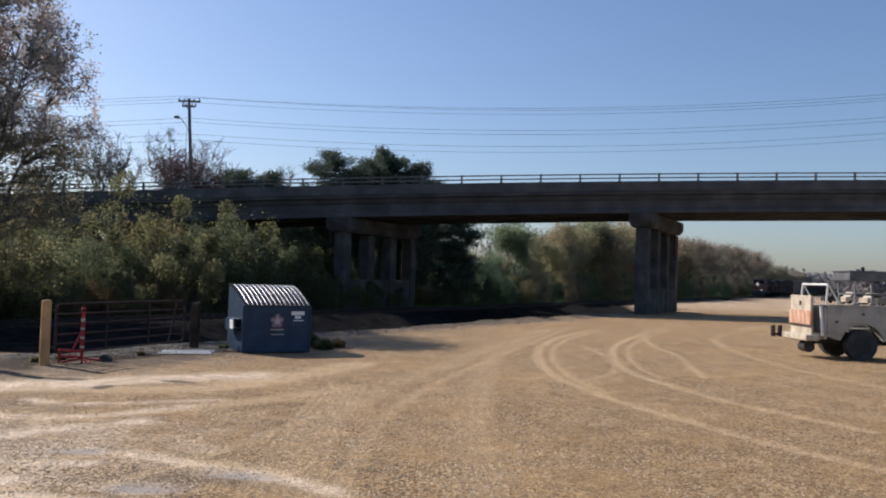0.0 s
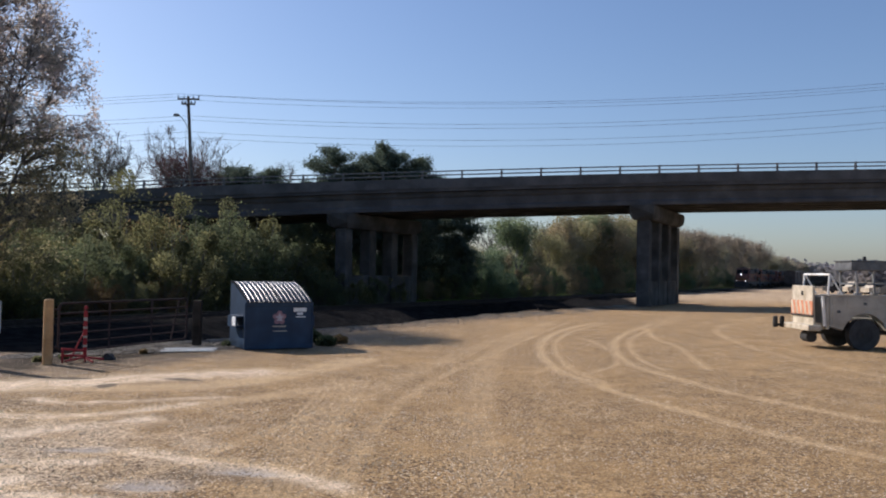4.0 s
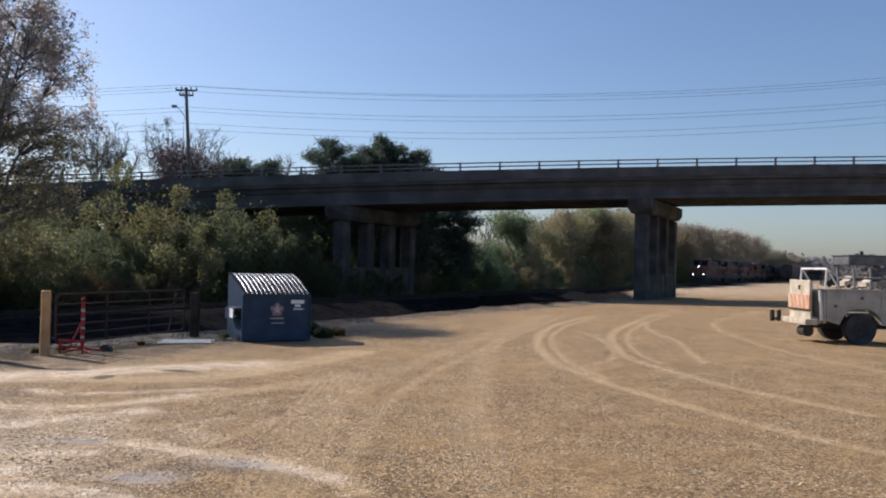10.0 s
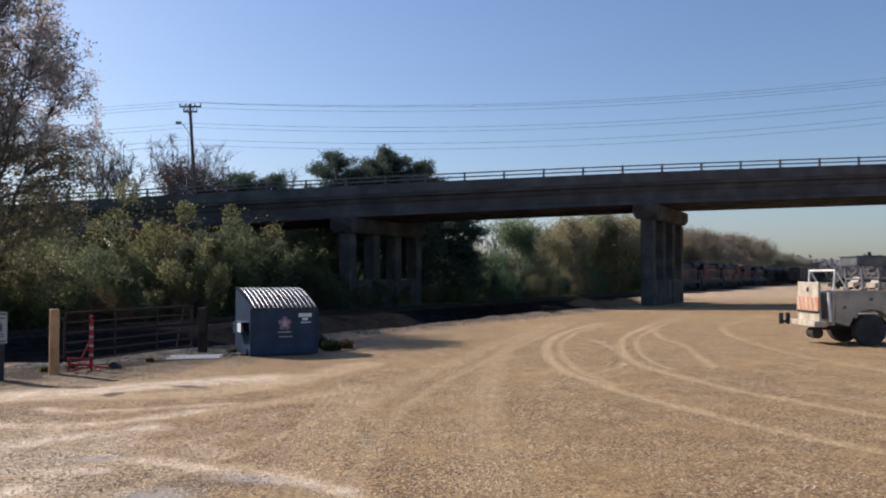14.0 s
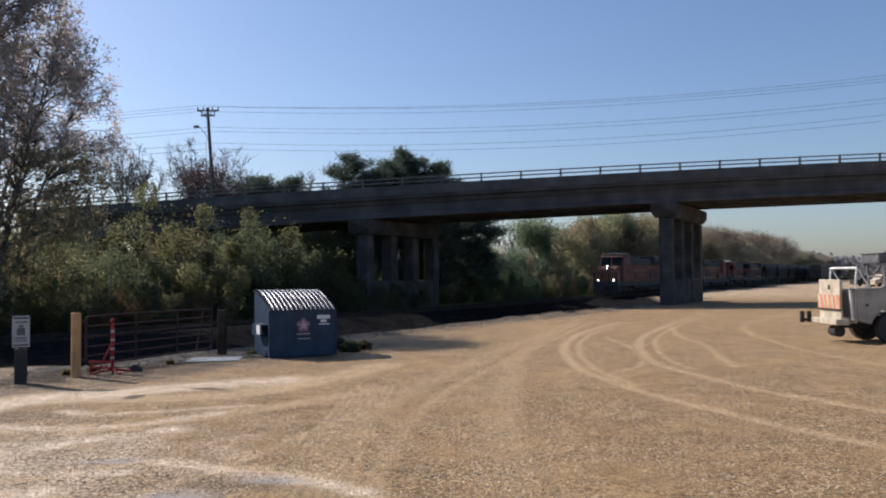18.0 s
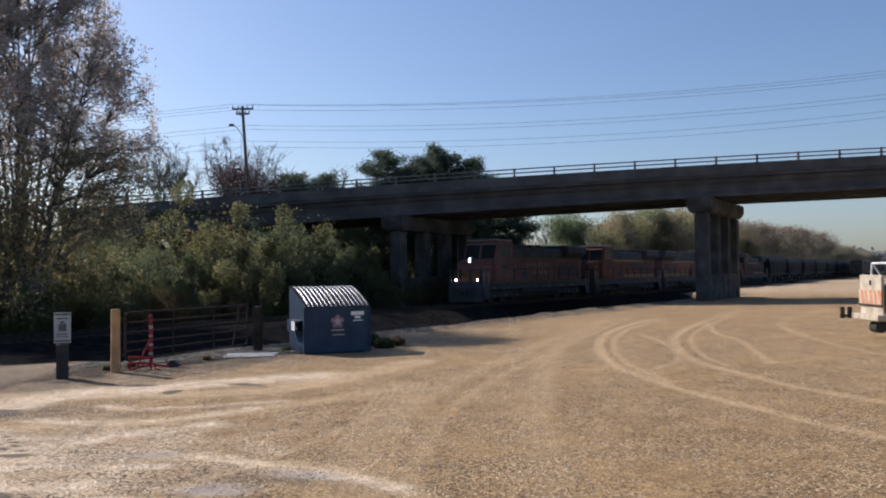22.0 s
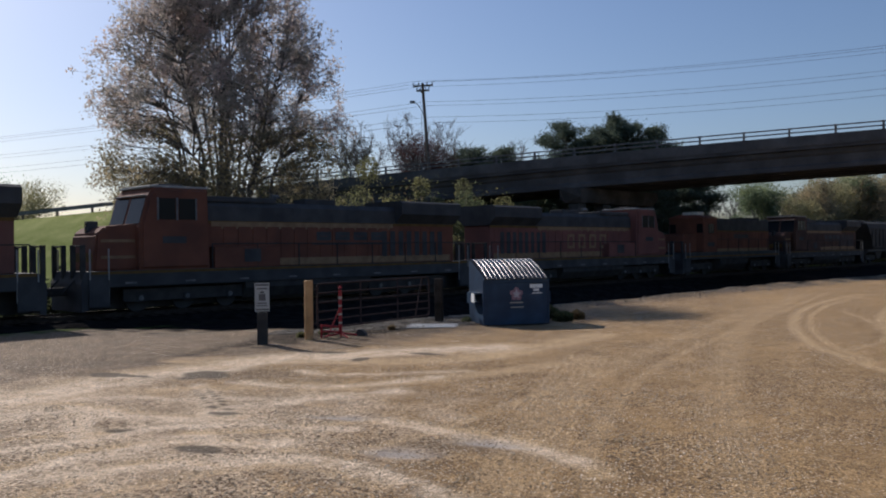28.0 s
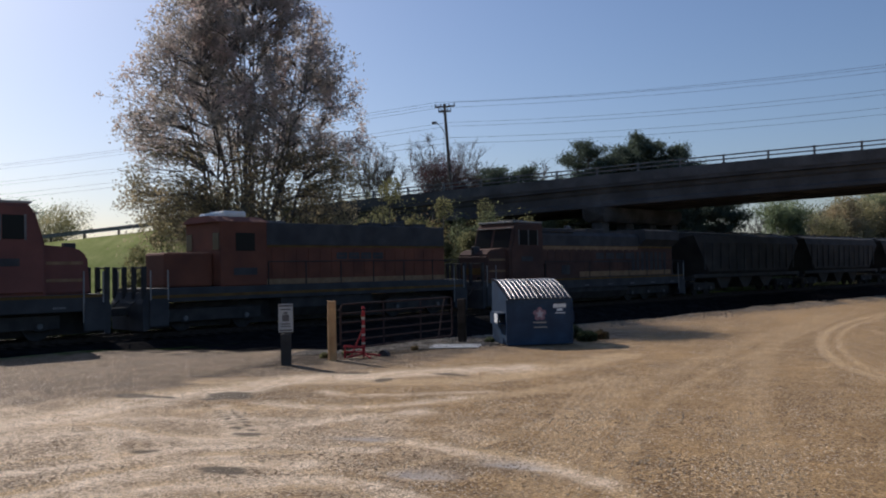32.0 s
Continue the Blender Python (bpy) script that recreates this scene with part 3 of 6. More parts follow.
    mud = 0.30 + 0.75 * smooth01(1.0, -5.0, x) * (1 - smooth01(13, 18, y))
    return mud * (0.022 * lumps(x, y, 1.3, 17) + 0.014 * lumps(x, y * 1.3, 0.55, 18) + 0.009 * lumps(x, y, 0.27, 19) + 0.0055 * lumps(x, y, 0.13, 20))


def build_ground():
    xs, ys = spaced(-17, 13, 0.06, 2600), spaced(5, 33, 0.07, 2600)
    near_rows = np.arange(5.0, 13.0, 0.035)
    ys = np.concatenate([ys[ys < 4.99], near_rows, ys[ys > 13.01]])
    X, Y = np.meshgrid(xs, ys)
    Z = ground_z(X, Y)
    tyre = np.zeros(X.shape)
    near = (np.abs(X) < 24) & (Y > 3) & (Y < 58)
    px, py = X[near], Y[near]
    for pts, half, strength in TYRE_TRACKS:
        d = polyline_distance(px, py, pts)
        tyre[near] = np.maximum(tyre[near], strength * np.exp(-(d / half) ** 4))
    wob = np.sin(X * 5.1 + np.sin(Y * 3.7)) * 0.22 + np.sin(Y * 6.3 + X * 2.9) * 0.18
    wet = np.zeros(X.shape)
    for cx, cy, rx, ry in PUDDLES:
        q = np.hypot((X - cx) / (rx * 1.5), (Y - cy) / (ry * 1.9)) + wob * 0.6
        wet = np.maximum(wet, 1.15 - 0.75 * q)
    wet = np.clip(wet, 0, 1)
    c = across(X, Y)
    edge = lot_edge(X, Y)
    grey = smooth01(12.6, 15.0, c + wob * 1.6) * (1 - smooth01(24, 34, Y)) * 0.9
    grey = np.maximum(grey, 0.95 * np.exp(-((c - edge) / 1.3) ** 2))
    for cx, cy, rx, ry in PUDDLES:
        q = np.hypot((X - cx) / (rx * 2.0), (Y - cy) / (ry * 3.0)) + wob * 0.5
        grey = np.maximum(grey, 0.45 * np.clip(1.4 - q, 0, 1))
    for cx, cy, rx, ry in DAMP:
        q = np.hypot((X - cx) / (rx * 1.2), (Y - cy) / (ry * 1.3)) + wob * 0.8
        grey = np.maximum(grey, 0.62 * np.clip(1.5 - q, 0, 1))
    mire = np.zeros(X.shape)
    for cx, cy, rx, ry in MIRE:
        q = np.hypot((X - cx) / rx, (Y - cy) / ry) + 0.35 * lumps(X, Y, 0.3, 33)
        mire = np.maximum(mire, smooth01(1.15, 0.88, q))
    pale = np.zeros(X.shape)
    for pts, half, strength in PALE_TRACKS:
        d = polyline_distance(px + 0.12 * wob[near], py + 0.1 * wob[near], through_points(pts))
        pale[near] = np.maximum(pale[near], strength * np.exp(-(d / half) ** 3))
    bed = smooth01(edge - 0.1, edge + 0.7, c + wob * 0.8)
    # Gate ground darkened in colour for the shade among its rubble.
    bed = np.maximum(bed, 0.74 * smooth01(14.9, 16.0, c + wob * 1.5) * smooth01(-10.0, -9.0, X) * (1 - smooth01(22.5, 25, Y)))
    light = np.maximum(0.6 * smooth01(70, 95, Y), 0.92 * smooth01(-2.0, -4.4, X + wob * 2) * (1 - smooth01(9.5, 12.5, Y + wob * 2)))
    grass = smooth01(36.6, 37.6, c + wob)
    grass = np.maximum(grass, smooth01(-17.0, -20.0, X - wob * 2) * smooth01(25.0, 26.5, c) * (1 - smooth01(28.4, 29.0, c)))
    Z = Z + relief(X, Y) * near * (1 - 0.45 * tyre) * np.clip(1.2 - wet, 0, 1)
    Z = Z - 0.018 * tyre - 0.02 * np.clip(wet - 0.3, 0, 0.7) + 0.012 * wob * near
    ny, nx = X.shape
    verts = np.stack([X.ravel(), Y.ravel(), Z.ravel()], 1)
    idx = np.arange(nx * ny).reshape(ny, nx)
    faces = np.stack([idx[:-1, :-1].ravel(), idx[:-1, 1:].ravel(), idx[1:, 1:].ravel(), idx[1:, :-1].ravel()], 1)
    me = raw_mesh("ground", verts, faces, ground_material(), smooth=True)
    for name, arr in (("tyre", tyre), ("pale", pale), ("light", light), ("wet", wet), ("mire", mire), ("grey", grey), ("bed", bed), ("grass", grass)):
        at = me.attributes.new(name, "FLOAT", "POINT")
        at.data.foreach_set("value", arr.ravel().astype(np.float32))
    return tagged(new("ground", me), "tan gravel lot with tyre tracks and puddles beside a shade-darkened track bed", "ground", kind="structure")


build_ground()


# ---------------------------------------------------------------- track
def build_track():
    s0, s1 = -75.0, 600.0
    along = pose(0, 0, 0, 0, 0, math.degrees(math.atan2(UY, UX)))
    base = Matrix.Translation(on_track(0, TRACK, 0)) @ along
    track = empty("railway_track", base, "rusty steel rails on dark wooden ties in dirty ballast darkened for shade", "railway track")
    track["kind"] = "structure"
    prof = [(-0.07, 0), (0.07, 0), (0.07, 0.02), (0.012, 0.04), (0.012, 0.13), (0.036, 0.14), (0.036, 0.172), (-0.036, 0.172), (-0.036, 0.14), (-0.012, 0.13), (-0.012, 0.04), (-0.07, 0.02)]
    for side in (-0.7525, 0.7525):
        bm = prism_x(bmesh.new(), [(side + y, RAIL_Z - 0.172 + z) for y, z in prof], s0, s1)
        part("rail", bm, M["rail"], track)
    tie = mesh_of("tie", new_box(-0.115, 0.115, -1.3, 1.3, -0.18, 0.0), M["tie"])
    n = 0
    s = s0
    far = bmesh.new()
    while s < s1:
        if -40 < s < 110:
            ob = new("tie", tie)
            ob.parent = track
            ob.location = (s, random.uniform(-0.04, 0.04), RAIL_Z - 0.178)
            s += 0.54
        else:
            box(far, s - 0.115, s + 0.115, -1.3, 1.3, RAIL_Z - 0.36, RAIL_Z - 0.178)
            s += 1.1
        n += 1
    ob = part("far_ties", far, M["tie"], track)
    ob["kind"] = "stuff"


build_track()


# ---------------------------------------------------------------- bridge
def deck_z(x):
    """Height of the parapet's top: a road that climbs to the east over a slight crest, straight down the western ramp."""
    x0 = max(x, -40.0)
    return 9.44 + 0.048 * (x0 - 2) - 0.00022 * (x0 - 2) ** 2 + 0.0665 * (x - x0)


def sloped(bm, x0, x1, y0, y1, d0, d1):
    """A bar along the bridge between heights d0 and d1 from the parapet's top, following the crest."""
    n = max(1, int(math.ceil((x1 - x0) / 8.0)))
    rings = []
    for i in range(n + 1):
        x = x0 + (x1 - x0) * i / n
        z = deck_z(x)
        rings.append([bm.verts.new(v) for v in ((x, y0, z + d0), (x, y1, z + d0), (x, y1, z + d1), (x, y0, z + d1))])
    bm.faces.new(rings[0])
    bm.faces.new(rings[-1][::-1])
    for a, b in zip(rings[:-1], rings[1:]):
        for i in range(4):
            j = (i + 1) % 4
            bm.faces.new((a[j], a[i], b[i], b[j]))
    bmesh.ops.recalc_face_normals(bm, faces=bm.faces[:])
    return bm


BENT_DIR = (math.sin(radians(28)), math.cos(radians(28)))
BENTS = [-7.1, 16.4, 39.9, 63.4]
X_WEST, X_EAST, WIDE = -34.0, 90.0, 10.6


I_BEAM = [(0, -2.42), (0.5, -2.42), (0.5, -2.15), (0.36, -2.0), (0.36, -1.45), (0.5, -1.3), (0.5, -1.002), (0, -1.002), (0, -1.3), (0.14, -1.45), (0.14, -2.0), (0, -2.15)]


def build_bridge():
    bridge = empty("road_bridge", Matrix.Identity(4), "grey concrete girder road bridge with steel railing crossing the tracks", "bridge")
    Y = BRIDGE_Y
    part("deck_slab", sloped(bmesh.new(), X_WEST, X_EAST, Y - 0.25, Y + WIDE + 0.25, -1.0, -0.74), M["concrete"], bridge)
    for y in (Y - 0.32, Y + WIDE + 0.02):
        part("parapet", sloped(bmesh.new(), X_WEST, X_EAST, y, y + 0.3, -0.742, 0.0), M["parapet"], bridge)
    spans = [X_WEST] + BENTS + [X_EAST]
    for x0, x1 in zip(spans[:-1], spans[1:]):
        for k in range(5):
            y = Y + 0.05 + k * (WIDE - 0.6) / 4
            sh = (y - Y) * BENT_DIR[0] / BENT_DIR[1]
            bm = prism_x(bmesh.new(), [(y + p, q) for p, q in I_BEAM], x0 + 0.006 + sh, x1 - 0.006 + sh)
            for v in bm.verts:
                v.co.z += deck_z(v.co.x)
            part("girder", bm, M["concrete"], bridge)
    post_me = None
    for y in (Y - 0.17, Y + WIDE + 0.17):
        for h in (0.22, 0.52):
            bm = sloped(bmesh.new(), X_WEST, X_EAST, y - 0.045, y + 0.045, h, h + 0.09)
            part("handrail", bm, M["steel"], bridge)
        x = 2.04 - 11 * 3.06
        while x < X_EAST:
            if post_me is None:
                bm = new_box(-0.07, 0.07, -0.08, 0.08, 0, 0.64, 0.012)
                box(bm, -0.13, 0.13, -0.13, 0.13, 0, 0.03)
                post_me = mesh_of("railing_post", bm, M["steel"])
            ob = new("railing_post", post_me)
            ob.parent = bridge
            ob.location = (x, y, deck_z(x) - 0.004)
            x += 3.06
    for bx in BENTS:
        top = deck_z(bx) - 2.44
        bent = empty("bridge_bent", Matrix.Translation((bx, Y + 0.6, 0)) @ pose(0, 0, 0, 0, 0, 90 - 28), "concrete bent of round-edged columns under a heavy cap", "bridge pier", "bridge piers")
        bent["kind"] = "structure"
        long = (WIDE - 1.2) / BENT_DIR[1]
        cap = prism_x(bmesh.new(), [(-0.95, top), (-0.95, top - 0.75), (-0.75, top - 1.15), (0.75, top - 1.15), (0.95, top - 0.75), (0.95, top)], -1.0, long + 0.3)
        for v in cap.verts:
            if v.co.z < top - 0.9:
                v.co.x += 0.5 if v.co.x < 0 else -0.5
        bmesh.ops.bevel(cap, geom=cap.edges[:], offset=0.07, segments=2, affect="EDGES")
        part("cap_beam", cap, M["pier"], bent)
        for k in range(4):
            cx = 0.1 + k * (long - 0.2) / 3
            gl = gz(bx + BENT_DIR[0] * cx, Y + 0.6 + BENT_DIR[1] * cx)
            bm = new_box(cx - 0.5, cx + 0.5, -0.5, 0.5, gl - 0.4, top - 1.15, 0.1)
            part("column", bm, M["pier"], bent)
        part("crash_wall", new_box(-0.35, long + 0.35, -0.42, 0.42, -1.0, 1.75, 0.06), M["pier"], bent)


build_bridge()


def build_embankment():
    """Grassy road bank that takes the road down from the bridge."""
    xs = list(np.linspace(-31, -330, 36))
    verts, faces = [], []
    for i, x in enumerate(xs):
        h = max(deck_z(x) - 0.75, 0.0)
        foot = -0.7
        w = (h - foot) * 1.9
        wob = 0.5 * math.sin(x * 0.21)
        if i == 0:
            ring = [(x + 7, BRIDGE_Y - 0.6, foot), (x + 7, BRIDGE_Y - 0.6, foot), (x + 0.5, BRIDGE_Y - 0.6, h - 1.6), (x + 0.5, BRIDGE_Y + WIDE + 0.6, h - 1.6), (x + 7, BRIDGE_Y + WIDE, foot)]
        else:
            ring = [(x, BRIDGE_Y - 1.0 - w + wob, foot), (x, BRIDGE_Y - 1.0 - w * 0.45 + wob * 0.6, foot + (h - foot) * 0.53), (x, BRIDGE_Y - 1.0, h), (x, BRIDGE_Y + WIDE + 1.0, h), (x, BRIDGE_Y + WIDE + 1 + w, foot)]
        verts += ring
    for i in range(len(xs) - 1):
        for k in range(4):
            a = i * 5 + k
            faces.append((a, a + 1, a + 6, a + 5))
    me = raw_mesh("embankment", verts, faces, M["grass"], smooth=True)
    tagged(new("embankment", me), "grass-covered road embankment leading up to the bridge", "embankment", kind="structure")
    rail = empty("guard_rail", Matrix.Identity(4), "galvanised roadside guard rail on the embankment", "guard rail")
    bm = bmesh.new()
    for y in (BRIDGE_Y - 0.2,):
        sloped(bm, -170, X_WEST - 0.1, y - 0.04, y + 0.04, -0.25, 0.1)
    part("beam", bm, M["steel"], rail)
    pm = mesh_of("rail_post", new_box(-0.08, 0.08, -0.08, 0.08, -1.3, 0), M["polewood"])
    for i in range(35):
        x = X_WEST - 1.5 - i * 3.8
        ob = new("rail_post", pm)
        ob.parent = rail
        ob.location = (x, BRIDGE_Y - 0.05, deck_z(x) + 0.1)


build_embankment()


# ---------------------------------------------------------------- plants
def tube(verts, faces, p, q, r0, r1, n=5):
    """Adds a tapered limb to plain lists."""
    d = (q - p)
    if d.length < 1e-5:
        return
    z = d.normalized()
    a = z.orthogonal().normalized()
    b = z.cross(a)
    i0 = len(verts)
    for c, r in ((p, r0), (q, r1)):
        for k in range(n):
            w = 2 * math.pi * k / n
            verts.append(c + a * (r * math.cos(w)) + b * (r * math.sin(w)))
    for k in range(n):
        j = (k + 1) % n
        faces.append((i0 + k, i0 + j, i0 + n + j, i0 + n + k))


def leaf_quads(centres, size, rng, lean=None):
    """Bent leaf blades at the centres, turned at random; each is one island of two quads."""
    n = len(centres)
    c = np.asarray(centres, float)
    d = rng.normal(size=(n, 3))
    d /= np.linalg.norm(d, axis=1)[:, None]
    e = np.cross(d, rng.normal(size=(n, 3)))
    e /= np.linalg.norm(e, axis=1)[:, None]
    nn = np.cross(d, e)
    s = size * rng.uniform(0.55, 1.35, size=(n, 1))
    v = np.stack([c - d * s * 0.5, c + e * s * 0.32 + nn * s * 0.06, c + d * s * 0.6, c - e * s * 0.32 + nn * s * 0.06], 1).reshape(-1, 3)
    f = np.arange(n * 4).reshape(n, 4)
    return v, f


def grow(rng, base, heading, length, radius, depth, verts, faces, tips, spread=0.55, shrink=0.74, droop=0.0, kids=(2, 4), thin=0.0):
    """A limb of several bent pieces that splits into smaller ones."""
    p = Vector(base)
    h = Vector(heading).normalized()
    pieces = 3
    for i in range(pieces):
        h2 = (h + Vector(rng.normal(0, 0.10, 3)) + Vector((0, 0, 0.06 - droop))).normalized()
        q = p + h2 * (length / pieces)
        r0 = max(radius * (1 - 0.45 * i / pieces), thin)
        r1 = max(radius * (1 - 0.45 * (i + 1) / pieces), thin * 0.8)
        tube(verts, faces, p, q, r0, r1, 6 if depth > 2 else 4)
        if depth <= 2:
            tips.append((q.copy(), h2.copy(), depth))
        p, h = q, h2
        if depth > 0 and i > 0:
            for _ in range(rng.integers(kids[0] - 1, kids[1] - 1) if i < pieces - 1 else rng.integers(kids[0], kids[1])):
                side = Vector(rng.normal(0, 1, 3))
                side = (side - h * side.dot(h)).normalized()
                grow(rng, p, h + side * rng.uniform(spread * 0.6, spread * 1.3), length * shrink * rng.uniform(0.75, 1.1), r1 * 0.62, depth - 1, verts, faces, tips, spread, shrink, droop, kids, thin)


def leaves_at_tips(rng, tips, per, size, spread):
    pts = []
    for p, h, d in tips:
        n = rng.poisson(per)
        if n:
            pts.append(np.array(p) + np.array(h) * 0.1 + rng.normal(0, spread, (n, 3)))
    return leaf_quads(np.concatenate(pts), size, rng)


def make_tree(name, label, height, seed, leafmat, stems=1, fan=0.3, depth=4, per=5, size=0.2, spread=0.35, trunk=0.25, first=0.4, limb=0.62, kids=(2, 4), droop=0.0, category="tree", group="", leaves=0, radius=0.0, low=0.0, thin=0.0):
    rng = np.random.default_rng(seed)
    tree = empty(name, Matrix.Identity(4), label, category, group)
    verts, faces, tips = [], [], []
    for k in range(stems):
        a = 2 * math.pi * (k + rng.uniform(-0.3, 0.3)) / stems
        lean = fan * rng.uniform(0.4, 1.2) if stems > 1 else rng.uniform(0, 0.08)
        grow(rng, (0.25 * math.cos(a) * (stems > 1), 0.25 * math.sin(a) * (stems > 1), -0.3), (lean * math.cos(a), lean * math.sin(a), 1), height * first, trunk * (1 if stems == 1 else 0.62), depth, verts, faces, tips, 0.62, limb, droop, kids, thin)
    top = max(v.z for v in verts)
    k = height / top
    w = k
    if radius:
        w = radius / np.percentile([math.hypot(p.x, p.y) for p, h, d in tips], 96)
    verts = [Vector((v.x * w, v.y * w, v.z * k)) for v in verts]
    tips = [(Vector((p.x * w, p.y * w, p.z * k)), h, d) for p, h, d in tips]
    if low:
        tips += [(Vector((p.x * rng.uniform(0.5, 1.0), p.y * rng.uniform(0.5, 1.0), p.z * rng.uniform(0.12, 0.6))), h, d) for p, h, d in tips if rng.uniform() < low]
    if leaves:
        per = leaves / len(tips)
    t = new("trunk", raw_mesh("trunk", [tuple(v) for v in verts], faces, M["bark"], smooth=True))
    t.parent = tree
    if leafmat:
        v, f = leaves_at_tips(rng, tips, per, size, spread)
        c = new("crown", raw_mesh("crown", v, f, M[leafmat]))
        c.parent = tree
    return tree


def make_vase(name, label, height, reach, seed, limbs, thin, fork=0.5, group=""):
    """A leafless tree: a trunk that forks into rising limbs, each with many fine side twigs."""
    rng = np.random.default_rng(seed)
    tree = empty(name, Matrix.Identity(4), label, "tree", group)
    verts, faces = [], []
    lean = Vector((rng.uniform(-0.3, 0.3), rng.uniform(-0.3, 0.3), height * fork))
    tube(verts, faces, Vector((0, 0, -0.3)), lean, 0.22, 0.14, 8)
    tube(verts, faces, lean, Vector((lean.x, lean.y, height * 0.97)), 0.10, thin * 0.7, 6)
    for k in range(limbs):
        a = 2.4 * k + rng.uniform(-0.4, 0.4)
        low = fork * rng.uniform(0.72, 1.25)
        out = reach * rng.uniform(0.35, 1.0)
        p0 = Vector((lean.x * low / fork, lean.y * low / fork, height * low))
        p1 = Vector((p0.x + out * math.cos(a), p0.y + out * math.sin(a), height * rng.uniform(0.80, 1.0) - 0.10 * height * (out / reach)))
        p, pieces = p0, 6
        for i in range(1, pieces + 1):
            f = i / pieces
            q = p0.lerp(p1, f)
            bow = math.sin(f * math.pi) * 0.10 * out
            q += Vector((math.cos(a) * bow, math.sin(a) * bow, 0)) + Vector(rng.normal(0, 0.05, 3))
            tube(verts, faces, p, q, max(0.06 * (1 - 0.75 * (i - 1) / pieces), thin), max(0.06 * (1 - 0.75 * f), thin), 5)
            way = (q - p).normalized()
            for _ in range(6):
                side = way * 0.8 + Vector(rng.normal(0, 0.55, 3)) + Vector((0, 0, 0.25))
                tip = q + side.normalized() * rng.uniform(0.5, 1.25)
                tube(verts, faces, q, tip, thin * 0.9, thin * 0.6, 3)
                for _ in range(2):
                    tube(verts, faces, q.lerp(tip, rng.uniform(0.35, 0.8)), tip + Vector(rng.normal(0, 0.28, 3)), thin * 0.7, thin * 0.5, 3)
            p = q
    t = new("trunk", raw_mesh("trunk", [tuple(v) for v in verts], faces, M["bark"], smooth=True))
    t.parent = tree
    return tree


def make_bush(name, label, rx, h, seed, leafmat, count, size=0.16, category="bush", group=""):
    """A thicket: thin stems and many uneven leaf clumps."""
    rng = np.random.default_rng(seed)
    bush = empty(name, Matrix.Identity(4), label, category, group)
    verts, faces = [], []
    pts = []
    clumps = 44
    count, size = int(count * 4.6), size * 0.58
    for k in range(clumps):
        a, rr = rng.uniform(0, 2 * math.pi), rx * math.sqrt(rng.uniform(0, 1))
        top = h * (1 - 0.55 * (rr / rx) ** 2) * rng.uniform(0.55, 1.08)
        cx, cy = rr * math.cos(a), rr * math.sin(a)
        tube(verts, faces, Vector((cx * 0.35, cy * 0.35, -0.3)), Vector((cx, cy, top * 0.85)), 0.045, 0.012, 4)
        cr = rng.uniform(0.10, 0.24) * rx
        n = int(count / clumps)
        u = rng.normal(0, 1, (n, 3))
        u /= np.linalg.norm(u, axis=1)[:, None]
        u *= (rng.uniform(0.2, 1, (n, 1)) ** 0.45) * np.array([cr, cr, cr * 1.15])
        low = rng.uniform(0.25, 0.95)
        pts.append(u + np.array([cx, cy, top * low]))
        m = n // 4
        pts.append(np.stack([rng.normal(cx, cr * 0.6, m), rng.normal(cy, cr * 0.6, m), rng.uniform(0.0, top, m)], 1))
    st = new("stem", raw_mesh("stem", [tuple(v) for v in verts], faces, M["bark"]))
    st.parent = bush
    v, f = leaf_quads(np.concatenate(pts), size, rng)
    v[:, 2] = np.maximum(v[:, 2], -0.2)
    c = new("foliage", raw_mesh("foliage", v, f, M[leafmat]))
    c.parent = bush
    return bush


def make_pine(name, label, height, seed, reach=3.2):
    rng = np.random.default_rng(seed)
    tree = empty(name, Matrix.Identity(4), label, "pine tree", "pines behind the bridge")
    verts, faces, pts = [], [], []
    tube(verts, faces, Vector((0, 0, -0.3)), Vector((0.1, 0.05, height)), 0.26, 0.04, 7)
    z = height * 0.12
    while z < height * 0.99:
        f = z / height
        r = reach * (1.0 if f < 0.86 else 0.8 if f < 0.94 else 0.5)
        for k in range(rng.integers(5, 9)):
            a = rng.uniform(0, 2 * math.pi)
            L = r * rng.uniform(0.4, 1.08)
            p = Vector((0.1 * f, 0.05 * f, z))
            q = p + Vector((math.cos(a) * L, math.sin(a) * L, L * rng.uniform(0.15, 0.5)))
            tube(verts, faces, p, q, 0.05, 0.012, 4)
            n = int(150 * L)
            t = rng.uniform(0.3, 1.05, (n, 1))
            pts.append(np.array(p) * (1 - t) + np.array(q) * t + rng.normal(0, 1, (n, 3)) * np.array([0.30, 0.30, 0.20]))
        z += rng.uniform(0.34, 0.6)
    t = new("trunk", raw_mesh("trunk", [tuple(v) for v in verts], faces, M["bark"], smooth=True))
    t.parent = tree
    v, f = leaf_quads(np.concatenate(pts), 0.17, rng)
    c = new("crown", raw_mesh("crown", v, f, M["needle"]))
    c.parent = tree
    return tree


def crown_clumps(rng, name, parent, leafmat, centre, rad, z0, z1, clumps, per, size, clump_r, full=0.42, gap=-0.12):
    """Leaves in many loose clumps inside a rounded crown, denser towards its outside, with gaps."""
    zc, zr = (z0 + z1) / 2, (z1 - z0) / 2
    pts = []
    while len(pts) < clumps:
        d = rng.normal(0, 1, 3)
        d /= np.linalg.norm(d)
        r = rng.uniform(0, 1) ** full
        edge = 1 + 0.22 * noise.noise(Vector(d * 2.3) + Vector((clumps, 0, 0)))
